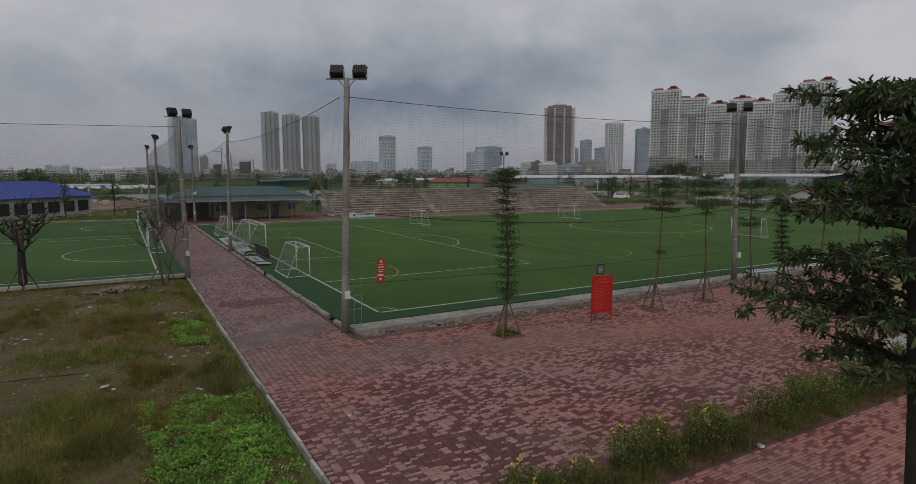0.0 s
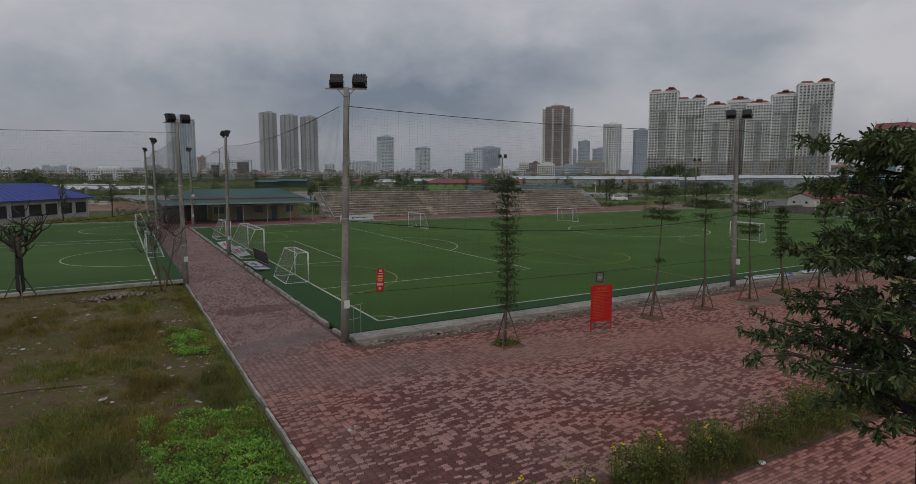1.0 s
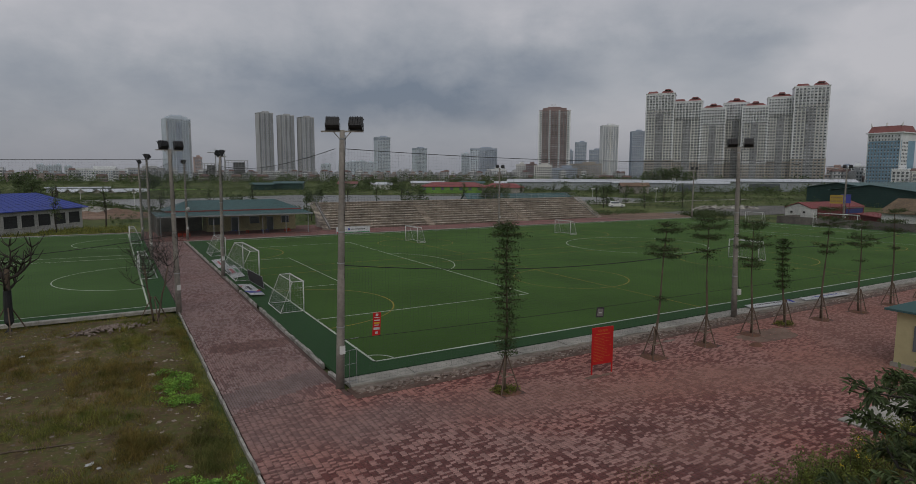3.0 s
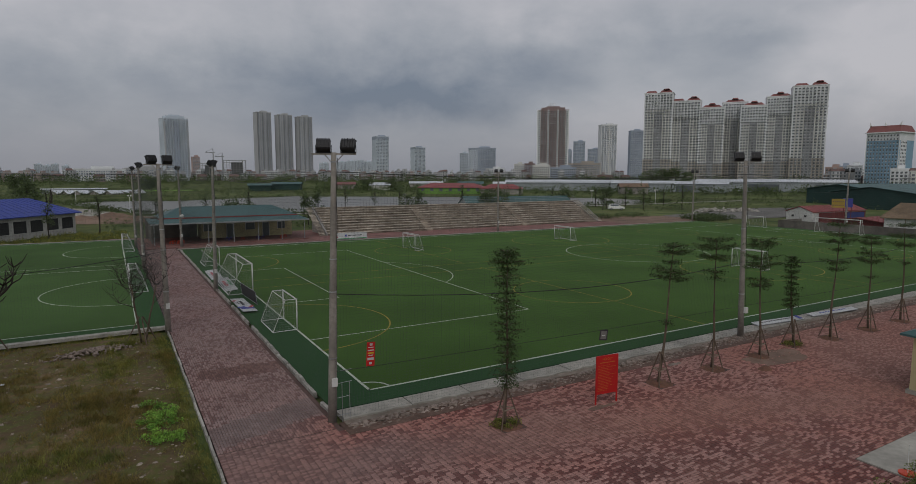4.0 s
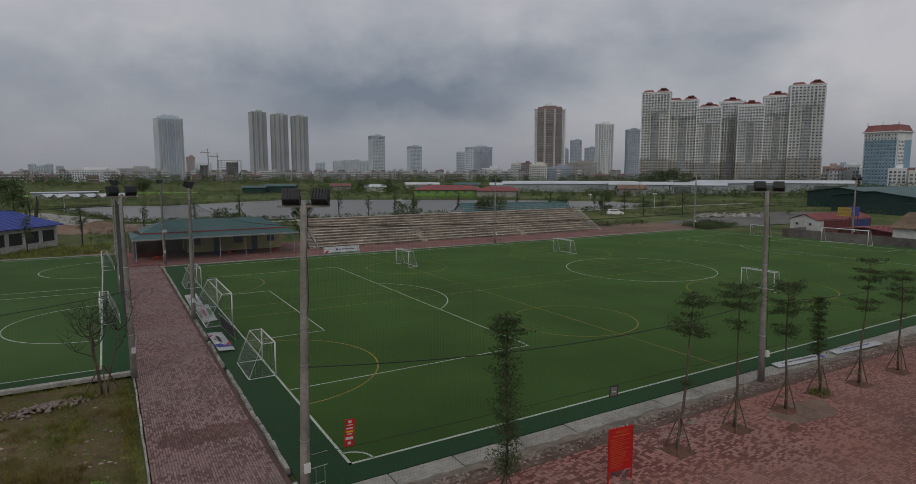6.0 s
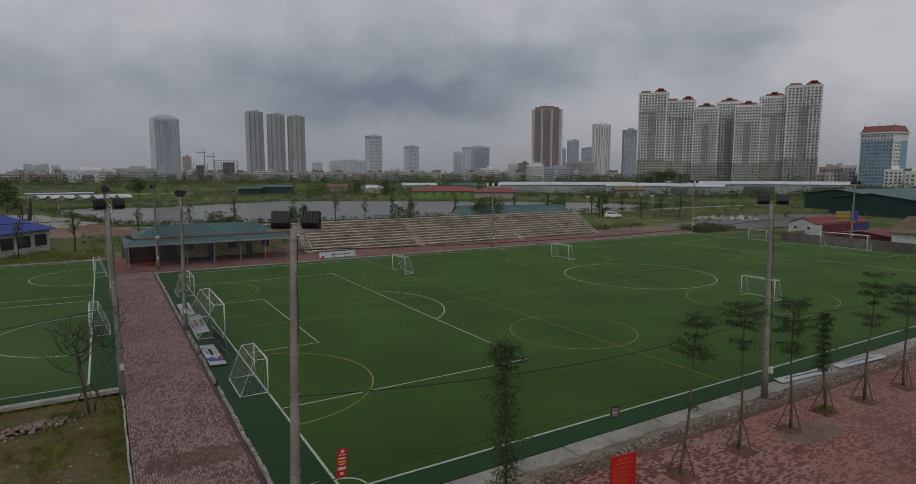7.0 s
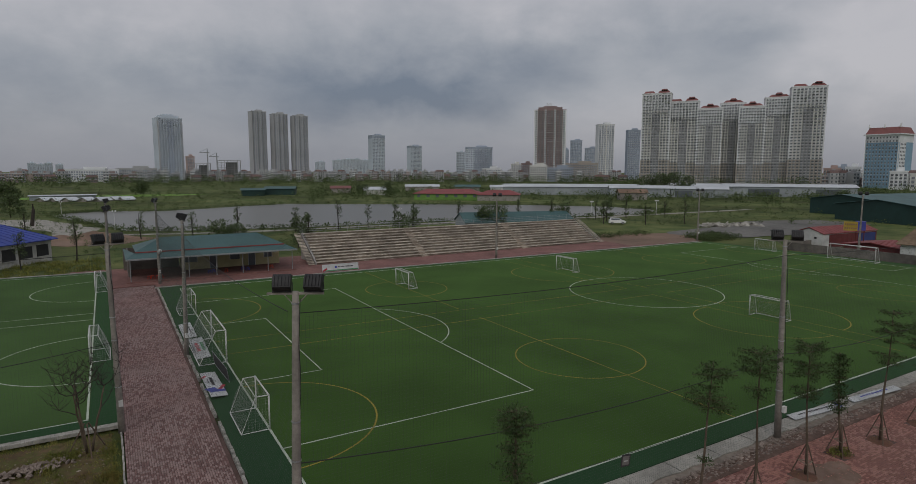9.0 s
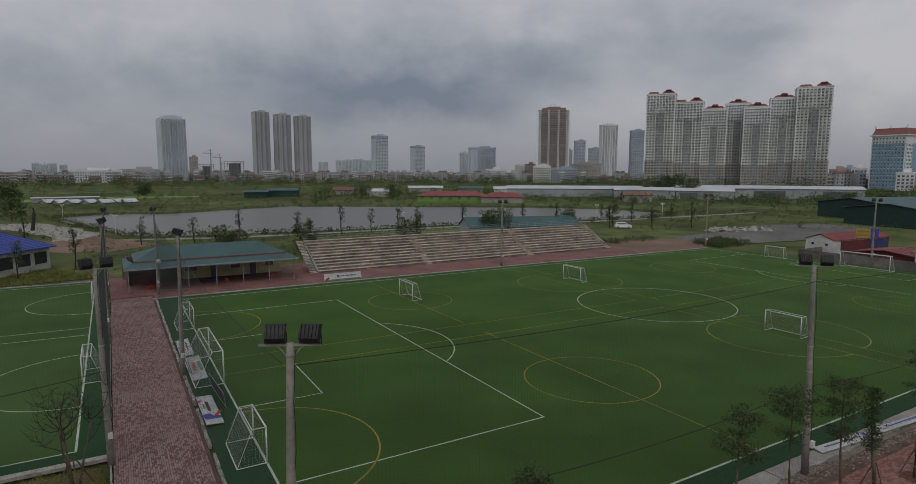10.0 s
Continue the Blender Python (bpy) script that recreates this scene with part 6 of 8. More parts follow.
for x, w, z, h, n in ((-2.4, 1.6, 1.7, 1.1, "window"), (0.6, 1.0, 1.1, 2.2, "door"), (3.6, 1.4, 1.7, 1.1, "window"), (6.0, 1.0, 1.1, 2.2, "door"), (8.4, 1.2, 1.7, 1.1, "window")):
    d = Geo().box((x, 6.985, z), (w, 0.05, h)).make(n, M["glass"], club)
    g = Geo()
    for s in (-1, 1):
        g.box((x + s * w / 2, 6.96, z), (0.07, 0.07, h + 0.1))
    g.box((x, 6.96, z + h / 2), (w, 0.07, 0.07))
    g.make("casing", M["white_wall"], d)
Geo().box((0.2, 6.9, 2.75), (5.5, 0.08, 0.6)).make("signboard", M["dark_board"], club)
random.seed(91)


def stool(x, y, m, turn=0):
    p = thing("plastic_stool", pose(x, y, 0.04, 0, 0, turn), "low %s plastic stool on the veranda" % ("red" if m == "plastic_red" else "blue"), "stool", "plastic stools at the clubhouse")
    Geo().box((0, 0, 0.43), (0.34, 0.34, 0.04), 0, 0.9).make("seat", M[m], p)
    for a in (-1, 1):
        for b in (-1, 1):
            Geo().tube([(a * 0.17, b * 0.17, 0), (a * 0.12, b * 0.12, 0.42)], 0.025, 5).make("leg", M[m], p)


for x, y, m in ((-2.8, 66.1, "plastic_red"), (-2.4, 66.4, "plastic_red"), (-1.8, 66.0, "plastic_red"), (-1.3, 66.3, "plastic_red"), (4.7, 67.1, "plastic_blue"), (5.3, 67.4, "plastic_blue"), (6.9, 67.0, "plastic_red"), (9.2, 67.4, "plastic_blue"), (9.8, 67.0, "plastic_blue"), (12.6, 66.9, "plastic_red"), (13.2, 67.3, "plastic_red")):
    stool(x, y, m, random.uniform(0, 90))


# ---------- concrete stand ----------
stand = thing("grandstand", pose(0, 0, -0.06), "long weathered concrete stand of stepped rows with two stairways", "grandstand")
SX0, SX1, SY, ROWS, RISE, RUN = 20.0, 77.8, 67.4, 11, 0.376, 0.70
for k in range(ROWS):
    y0, z1 = SY + k * RUN, RISE * (k + 1)
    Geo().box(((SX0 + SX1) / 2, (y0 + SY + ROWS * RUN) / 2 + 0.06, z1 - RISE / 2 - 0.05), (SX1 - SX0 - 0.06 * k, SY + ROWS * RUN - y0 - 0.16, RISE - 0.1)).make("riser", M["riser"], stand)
    x = SX0
    random.seed(k)
    while x < SX1 - 0.1:
        L = min(random.choice((2.9, 3.0, 3.1)), SX1 - x)
        Geo().box((x + L / 2, y0 + RUN / 2 - 0.03, z1 - 0.05 + random.gauss(0, 0.006)), (L - 0.02, RUN + 0.06, 0.10)).make("seat_slab", M["stand"], stand)
        x += L
for ax in (38.3, 59.2):
    for k in range(ROWS):
        for s in (0, 1):
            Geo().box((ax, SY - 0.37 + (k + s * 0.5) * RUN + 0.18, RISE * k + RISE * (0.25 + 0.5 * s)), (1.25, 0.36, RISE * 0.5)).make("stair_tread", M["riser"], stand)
for sx in (SX0 - 0.12, SX1 + 0.12):
    g = Geo()
    n = ROWS
    v = [(sx - 0.1, SY, 0), (sx - 0.1, SY + n * RUN, 0), (sx - 0.1, SY + n * RUN, n * RISE), (sx - 0.1, SY, RISE * 0.9)]
    g.add(v + [(x + 0.2, y, z) for x, y, z in v], [(0, 1, 2, 3), (7, 6, 5, 4), (0, 4, 5, 1), (1, 5, 6, 2), (2, 6, 7, 3), (3, 7, 4, 0)])
    g.make("end_wall", M["grey_wall"], stand)
for sx in (SX0 - 0.9, SX1 + 0.9):
    for k in range(ROWS * 2):
        Geo().box((sx, SY + k * RUN / 2, RISE * (k + 1) / 2 - 0.05), (0.95, RUN / 2 + 0.05, 0.10)).make("stair_tread", M["stand"], stand)
rail = thing("stand_railing", pose(0, 0, ROWS * RISE - 0.06), "thin grey steel railing along the top of the stand", "railing")
for k in range(31):
    Geo().tube([(SX0 + (SX1 - SX0) / 30 * k, SY + ROWS * RUN - 0.15, 0), (SX0 + (SX1 - SX0) / 30 * k, SY + ROWS * RUN - 0.15, 1.0)], 0.025, 5).make("post", M["steel"], rail)
for z in (0.35, 0.68, 1.0):
    Geo().tube([(SX0, SY + ROWS * RUN - 0.15, z), (SX1, SY + ROWS * RUN - 0.15, z)], 0.02, 5).make("bar", M["steel"], rail)
for sx in (SX0 - 0.3, SX1 + 0.3):
    r2 = thing("stair_railing", pose(sx, SY, -0.06), "sloping steel handrail beside the end stairs of the stand", "railing")
    for z in (0.5, 1.0):
        Geo().tube([(0, 0, z), (0, ROWS * RUN, z + ROWS * RISE)], 0.022, 5).make("bar", M["steel"], r2)
    for k in range(6):
        Geo().tube([(0, ROWS * RUN * k / 5, ROWS * RISE * k / 5), (0, ROWS * RUN * k / 5, ROWS * RISE * k / 5 + 1.0)], 0.022, 5).make("post", M["steel"], r2)


# ---------- plain sheds and houses ----------
def gable_house(name, x, y, yaw, L, W, eave, ridge, wall, roof, label, category, hip=0.0, openings=(), over=0.5, pane="glass"):
    """A long house: L along local x, W along local y, the ridge along x. openings: x, z, w, h on the front (-y)."""
    p = thing(name, pose(x, y, -0.3, 0, 0, yaw), label, category)
    g = Geo()
    a, b = L / 2, W / 2
    g.add([(-a, -b, 0), (a, -b, 0), (a, b, 0), (-a, b, 0), (-a, -b, eave), (a, -b, eave), (a, b, eave), (-a, b, eave), (-a, 0, ridge - 0.1 if not hip else eave), (a, 0, ridge - 0.1 if not hip else eave)],
          [(0, 1, 5, 4), (1, 2, 6, 9, 5), (2, 3, 7, 6), (3, 0, 4, 8, 7)])
    g.make("wall", wall, p)
    a2, b2 = a + over, b + over
    ez = eave - over * (ridge - eave) / b
    g = Geo()
    t = 0.12
    v = [(-a2, -b2, ez), (a2, -b2, ez), (a2, b2, ez), (-a2, b2, ez), (-a2 + hip, 0, ridge), (a2 - hip, 0, ridge)]
    v += [(x_, y_, z_ + t) for x_, y_, z_ in v]
    g.add(v, [(6, 7, 11, 10), (8, 9, 10, 11), (0, 4, 5, 1), (2, 5, 4, 3), (0, 1, 7, 6), (2, 3, 9, 8)] + ([(7, 8, 11), (9, 6, 10), (1, 2, 8, 7), (3, 0, 6, 9)] if hip else [(1, 5, 11, 7), (5, 2, 8, 11), (3, 4, 10, 9), (4, 0, 6, 10)]))
    top = g.make("roof", roof, p)
    if math.hypot(x, y) < 190:
        ribbed(top, v[6], v[7], v[11], v[10], max(6, int(L / 1.2)))
    for x_, z_, w_, h_ in openings:
        ob = Geo().box((x_, -b - 0.02, z_), (w_, 0.12, h_)).make("window" if h_ < 1.9 else "door", M[pane], p)
        Geo().box((x_, -b - 0.08, z_ - h_ / 2 - 0.05), (w_ + 0.2, 0.2, 0.1)).make("sill", wall, ob)
    return p


gable_house("blue_roof_building", -26.2, 89.6, 52, 22, 11, 3.7, 5.9, M["pale_block"], M["blue_roof"], "unfinished grey block building with a bright blue metal roof", "building", 4.0,
            [(-9.2 + 3.07 * k, 1.9, 2.2, 1.8) for k in range(7)], 0.7, "hole")
gable_house("white_house", 117.9, 42.4, -3, 18, 5.4, 2.75, 3.75, M["white_wall"], M["red_roof"], "small white house with a red metal roof behind the wall", "house", over=0.18)
wh = bpy.data.objects["white_house"]
Geo().box((1.0, -2.75, 1.3), (15.9, 0.12, 2.5)).make("side_wall", M["dark_red"], wh, "dull dark red side wall")
Geo().box((5.4, -2.83, 1.6), (6.0, 0.1, 1.6)).make("blue_sheet", M["dull_blue"], wh, "dull blue wall sheet")
Geo().box((-9.03, 1.3, 1.9), (0.08, 0.45, 0.4)).make("window", M["hole"], wh)
Geo().box((-9.03, -1.3, 1.9), (0.08, 0.45, 0.4)).make("window", M["hole"], wh)
gable_house("red_shed", 107.6, 29.8, 0, 7, 8.5, 1.9, 2.45, M["dark_red"], M["red_roof"], "low dark red shed behind the block wall", "shed")
gable_house("white_shed", 107.9, 20.1, -90, 8.6, 13, 3.1, 5.2, M["white_wall"], M["thatch"], "white rendered shed with a ragged brown thatched roof", "shed")
gable_house("dark_warehouse", 207, 58.3, -12, 52, 26, 4.9, 6.5, M["dark_green_wall"], M["green_roof"], "large dark green sheet metal warehouse", "warehouse")
gable_house("dark_warehouse", 234.1, 78.6, -12, 60, 24, 5.2, 6.8, M["dark_green_wall"], M["green_roof"], "large dark green sheet metal warehouse", "warehouse")
gable_house("green_roof_shed", 78.5, 97.2, -16.3, 27.1, 9.4, 2.6, 4.5, M["shed_wall"], M["green_roof"], "long low shed with a grey-green metal roof behind the stand", "shed", over=0.3)
block = structure(Geo().box((101.4, 30.5, 0.4), (0.22, 24.0, 1.5)).box((107.0, 42.4, 0.4), (10.8, 0.22, 1.4), 0.0).make("wall_blocks", M["dark_wall"]), "grey block wall behind the far goal")
board = thing("roof_sign", pose(106.9, 34.6, 2.6, 0, 0, -62), "yellow lettered roof sign beside a blue tank on a steel rack", "sign")
Geo().box((0, 0, 1.9), (2.1, 0.2, 1.6)).make("panel", M["yellow_sheet"], board)
for z in (2.25, 1.55):
    for k in range(6):
        Geo().box((-0.8 + 0.32 * k, -0.11, z), (0.2, 0.02, 0.24)).make("print_bar", M["dirt"], board)
for x in (-0.9, -0.3, 0.3, 0.9):
    Geo().tube([(x, 0, -2.6), (x, 0, 1.0)], 0.04, 5).make("rack_post", M["dark_red"], board)
tank = thing("water_tank", pose(108.2, 33.6, 2.6, 0, 0, -62), "box-shaped blue tank on a steel rack beside the sign", "water tank")
Geo().box((0, 0, 1.95), (1.5, 1.5, 1.5), 0, 0.97).make("body", M["blue_print"], tank)
Geo().box((0, 0, 2.74), (1.56, 1.56, 0.08)).make("lid", M["blue_print"], tank)
for x in (-0.6, 0.6):
    for y in (-0.6, 0.6):
        Geo().tube([(x, y, -2.8), (x, y, 1.2)], 0.04, 5).make("rack_post", M["dark_red"], tank)

E0 = (-9.0, -24.5)


def bearing(az, d):
    az += 0.7
    return E0[0] + d * math.sin(radians(az)), E0[1] + d * math.cos(radians(az))


def far_house(name, az, d, L, W, eave, ridge, wall, roof, label, category, twist=0.0, hip=0.0, openings=()):
    x, y = bearing(az, d)
    return gable_house(name, x, y, -az + twist, L, W, eave, ridge, wall, roof, label, category, hip, openings, 0.6)


WH = "long white metal warehouse with a pale roof"
far_house("warehouse", 40.9, 381, 88.2, 22.1, 4.96, 6.43, M["shed_wall"], M["white_roof"], WH, "warehouse", 4)
far_house("warehouse", 46.6, 362, 32.4, 17.2, 4.96, 6.29, M["shed_wall"], M["white_roof"], WH, "warehouse", 4)
far_house("warehouse", 54.2, 398, 69.6, 23.9, 5.37, 6.96, M["shed_wall"], M["white_roof"], WH, "warehouse", 4, 0, [(-28, 2.2, 12, 4.0), (-8, 2.0, 7, 3.4), (14, 2.2, 12, 3.8)])
far_house("warehouse", 58.5, 398, 67.3, 20.4, 5.71, 7.14, M["shed_wall"], M["white_roof"], WH, "warehouse", 4, 0, [(-12, 2.4, 16, 4.0), (20, 2.4, 12, 4.0)])
far_house("warehouse", 51.7, 365, 29.4, 13.7, 4.71, 6.08, M["shed_wall"], M["white_roof"], WH, "warehouse", 2, 0, [(-8, 2.0, 9, 3.4)])
far_house("red_roof_hall", 29.0, 306, 33, 17.7, 3.3, 5.3, M["lime_wall"], M["red_roof"], "lime green hall with a red roof beyond the pond", "hall", -6, 6.0, [(-14 + 4.6 * k, 2.2, 1.6, 1.4) for k in range(7)])
far_house("red_roof_hall", 33.8, 300, 20, 14.5, 3.0, 4.9, M["grey_wall"], M["red_roof"], "dark open hall with a red roof beyond the pond", "hall", -6, 5.0)
far_house("green_shed", 11.1, 368, 12.5, 9.4, 3.29, 4.23, M["dark_green_wall"], M["green_roof"], "dark green shed in the meadow beyond the pond", "shed", 0)
far_house("green_shed", 13.5, 378, 17.3, 11, 3.78, 4.88, M["dark_green_wall"], M["green_roof"], "dark green shed in the meadow beyond the pond", "shed", -8)
for k, (az, d, tw) in enumerate(((-4.5, 339, 6), (-3.6, 335, -8), (-2.8, 332, 5), (-1.7, 330, 10), (-0.6, 328, -6), (0.3, 332, 8), (1.1, 330, -10))):
    far_house("market_tent", az, d, 5.2, 4.5, 0.8, 2.0, M["grey_wall"], M["white_roof"], "small tent with a white pitched roof by the lane", "tent", tw + 40)
far_house("market_roof", -3.3, 352, 26.9, 4.49, 2.24, 2.54, M["shed_wall"], M["white_roof"], "long thin white roof of an open market", "stall", 4)
far_house("brown_hut", 46.0, 316, 13.4, 7.66, 3.83, 5.36, M["grey_wall"], M["dirt"], "brown roofed hut among the trees", "hut", 10)
for az, d, L, m, r in ((22.0, 372, 13, "white_wall", "white_roof"), (36.6, 424, 53, "white_wall", "white_roof"), (18.9, 400, 12, "grey_wall", "tower_roof"), (26.5, 440, 24, "grey_wall", "white_roof"), (30.8, 430, 18, "grey_wall", "green_roof")):
    far_house("low_shed", az, d, L, 12, 3.2, 4.6, M[m], M[r], "low shed among the far trees", "shed", random.uniform(-8, 8))


# ---------- towers ----------
def box_array(name, a, material, parent):
    """Many boxes, given as rows of centre and size, in one mesh."""
    a = np.asarray(a, float)
    s = np.array([(-1, -1, -1), (1, -1, -1), (1, 1, -1), (-1, 1, -1), (-1, -1, 1), (1, -1, 1), (1, 1, 1), (-1, 1, 1)]) / 2
    v = a[:, None, :3] + s[None] * a[:, None, 3:]
    q = np.array([(4, 5, 6, 7), (0, 1, 5, 4), (1, 2, 6, 5), (2, 3, 7, 6), (3, 0, 4, 7)])
    f = ((np.arange(len(a)) * 8)[:, None, None] + q[None]).reshape(-1, 4)
    return stuff(np_mesh(name, v.reshape(-1, 3), f, material, parent))


def plaster(name, c):
    return mat(name, c, tuple(v * 0.86 for v in c), 0.25, 0.85, 0.0, 0.14, 0.03)


# pale: blue-grey wall colour lightened to hold the far blocks' haze
TW = {"white": plaster("tower_white", (0.74, 0.755, 0.76)), "bay": plaster("tower_bay", (0.31, 0.315, 0.32)), "cream": plaster("tower_cream", (0.70, 0.695, 0.665)), "tan": plaster("tower_tan", (0.43, 0.395, 0.35)), "grey": plaster("tower_grey", (0.42, 0.425, 0.425)),
      "brown": plaster("tower_brown", (0.275, 0.205, 0.195)), "dusk": plaster("tower_taupe", (0.465, 0.47, 0.48)), "brick": plaster("town_brick", (0.30, 0.245, 0.225)), "blue": plaster("tower_blue", (0.27, 0.42, 0.54)), "pale": plaster("tower_pale_blue_haze", (0.56, 0.62, 0.68)), "steel": plaster("tower_slate", (0.37, 0.42, 0.50)),
      "slate": plaster("tower_dark_grey", (0.25, 0.255, 0.26)), "pink": plaster("tower_pink", (0.48, 0.36, 0.33))}


def facade(p, w, d, h, floors, cols, z0, fy, ww=0.62, wh=0.5, sides=True, name="glazing", skip=None, slab=True, pane="tower_glass"):
    """Windows, floor ledges: rows of dark panes set in shallow surrounds on front and sides."""
    fh = (h - z0) / floors
    rows, ledge = [], []
    cw = w / cols
    for i in range(floors):
        z = z0 + fh * (i + 0.55)
        for j in range(cols):
            if skip and skip(i, j):
                continue
            rows.append((-w / 2 + cw * (j + 0.5), fy, z, cw * ww, 0.16, fh * wh))
            ledge.append((-w / 2 + cw * (j + 0.5), fy - 0.12, z - fh * wh / 2 - 0.12, cw * (ww + 0.12), 0.5, 0.2))
        if sides:
            n = max(2, int(d / cw))
            for s in (-1, 1):
                for j in range(n):
                    rows.append((s * w / 2, fy + d * (j + 0.5) / n, z, 0.16, d / n * ww, fh * wh))
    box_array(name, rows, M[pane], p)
    if slab:
        box_array("ledge_work", ledge, TW["white"], p)


def tower(az, d, w, h, floors, cols, wall, label, depth=None, twist=0.0, bands=(), crown="flat", crown_mat=None, strips=(), ww=0.62, wh=0.5, name="apartment_tower"):
    """A high block facing the pitch. bands: z0, z1, material; strips: x0, x1, z0, z1, material of vertical bays."""
    x, y = bearing(az, d)
    depth = depth or w * 0.8
    p = thing(name, pose(x, y, -0.3, 0, 0, -az + twist), label, "tower block", "tower blocks on the skyline")
    Geo().box((0, depth / 2, h / 2), (w, depth, h)).make("wall", TW[wall], p)
    for k, (z0, z1, m) in enumerate(bands):
        Geo().box((0, depth / 2, (z0 + z1) / 2), (w + 0.3, depth + 0.3, z1 - z0)).make("wall_band", TW[m], p)
    for x0, x1, z0, z1, m in strips:
        Geo().box(((x0 + x1) / 2, -0.30, (z0 + z1) / 2), (x1 - x0, 0.6, z1 - z0)).make("bay", TW[m], p)
    # panes beyond 850 m take the glass coloured for haze
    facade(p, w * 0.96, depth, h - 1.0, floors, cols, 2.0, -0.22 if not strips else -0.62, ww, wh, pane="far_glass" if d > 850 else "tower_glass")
    if crown == "flat":
        Geo().box((0, depth / 2, h + 0.6), (w + 0.6, depth + 0.6, 1.2)).make("parapet", TW[wall], p)
        Geo().box((w * 0.1, depth / 2, h + 2.6), (w * 0.4, depth * 0.5, 3.0)).make("plant_room", TW[crown_mat or wall], p)
    elif crown == "step":
        Geo().box((0, depth / 2, h + 1.6), (w * 0.75, depth * 0.8, 3.2)).make("upper_storey", TW[wall], p)
        Geo().box((0, depth / 2, h + 4.0), (w * 0.42, depth * 0.5, 2.4)).make("plant_room", TW[crown_mat or wall], p)
    elif crown == "red":
        Geo().box((0, depth / 2, h + 0.4), (w + 1.0, depth + 1.0, 0.8)).make("cornice", TW["white"], p)
        Geo().box((0, depth / 2, h * 0.79), (w + 0.9, depth + 0.9, 0.7)).make("string_course", TW["slate"], p)
        g = Geo()
        for x0, x1, zb, rise in (((-w * 0.40, w * 0.40, h + 0.8, 2.7), (-w * 0.13, w * 0.13, h + 3.9, 1.6)) if w < 30 else ((-w * 0.47, -w * 0.06, h + 0.8, 2.6), (w * 0.02, w * 0.47, h + 0.8, 2.9), (w * 0.14, w * 0.36, h + 4.2, 1.2))):
            k = (x1 - x0) * 0.16
            yb0, yb1 = depth * 0.05, depth * 0.75
            g.add([(x0, yb0, zb), (x1, yb0, zb), (x1, yb1, zb), (x0, yb1, zb), (x0 + k, yb0 + 2.5, zb + rise), (x1 - k, yb0 + 2.5, zb + rise), (x1 - k, yb1 - 2.5, zb + rise), (x0 + k, yb1 - 2.5, zb + rise)],
                  [(0, 1, 5, 4), (1, 2, 6, 5), (2, 3, 7, 6), (3, 0, 4, 7), (4, 5, 6, 7)])
        g.make("red_roof", M["tower_roof"], p)
        Geo().box((0 if w < 30 else w * 0.25, depth * 0.4, h + 3.4), (w * 0.22, depth * 0.3, 1.6)).make("lantern", TW["white"], p)
    return p


# the long white block with red roofs, stepped in height
for az, d, w, h, roofs in ((48.03, 700, 30, 98.3, 2), (50.35, 706, 30.5, 89.5, 1), (52.49, 700, 25, 80.7, 1), (54.31, 722, 25, 87.7, 1), (55.81, 700, 25, 81.2, 1), (57.75, 704, 24.5, 89.5, 1), (59.92, 700, 31, 98.2, 2)):
    s = w * 0.14
    tower(az, d, w, h, int(h / 3.05), 9, "cream", "tall cream and white apartment tower with a red hipped roof", 22, az - 54.0,
          [(0, h * 0.27, "tan"), (h * 0.27, h * 0.275 + 0.6, "white"), (h - 17, h, "white")], "red", None,
          [(-s, s, 0, h * 0.78, "bay"), (-w * 0.5, -w * 0.42, h * 0.28, h - 17, "white"), (w * 0.42, w * 0.5, h * 0.28, h - 17, "white")], 0.62, 0.50)
tower(4.49, 940, 33, 87.8, 29, 9, "pale", "pale grey apartment slab with a stepped crown", 26, 14, (), "step", None, [(-16.5, -14, 0, 83, "dusk"), (-4, 4, 0, 83, "steel"), (13.5, 16, 0, 83, "dusk")])
for az, h in ((11.76, 117.5), (13.61, 114), (15.39, 111.7)):
    tower(az, 1125, 25, h, 36, 7, "dusk", "slim taupe apartment tower with a pale edge", 22, 18, (), "flat", "grey", [(4.6, 7.4, 0, h, "slate"), (-12.5, -9.8, 0, h, "slate"), (-3.8, -1.4, 0, h, "slate"), (7.4, 12.5, 0, h, "bay")], 0.40, 0.5)
tower(22.44, 1375, 31, 93.5, 28, 8, "pale", "pale blue glazed tower with a dark crown", 26, 20, [(87, 93.5, "steel")], "flat", "steel")
tower(26.01, 1625, 33, 80.5, 22, 8, "pale", "pale grey far office tower", 26, 25, [(76, 80.5, "steel")], "flat", "steel")
tower(30.22, 1190, 17, 50.5, 15, 5, "pale", "pale grey far office block", 20, 0)
tower(31.95, 1125, 51, 57.6, 16, 11, "steel", "wide slate blue office block", 26, 0, [(53, 57.6, "steel")], "flat", "steel", [(-25, -8, 0, 55, "pale")])
tower(38.61, 812, 42, 95.2, 31, 10, "brown", "dark brown apartment tower with pale corner bays", 30, 0, [(0, 18, "tan")], "step", "brown", [(-21, -16.5, 0, 94.5, "white"), (16.5, 21, 0, 94.5, "white"), (-7.5, -5, 18, 95, "white"), (5, 7.5, 18, 95, "white")], 0.6, 0.5)
tower(41.1, 1375, 26, 82, 24, 7, "steel", "slate blue far office tower", 22, 0)
tower(42.46, 1375, 27.5, 65, 20, 7, "steel", "slate blue far office tower", 22, 0)
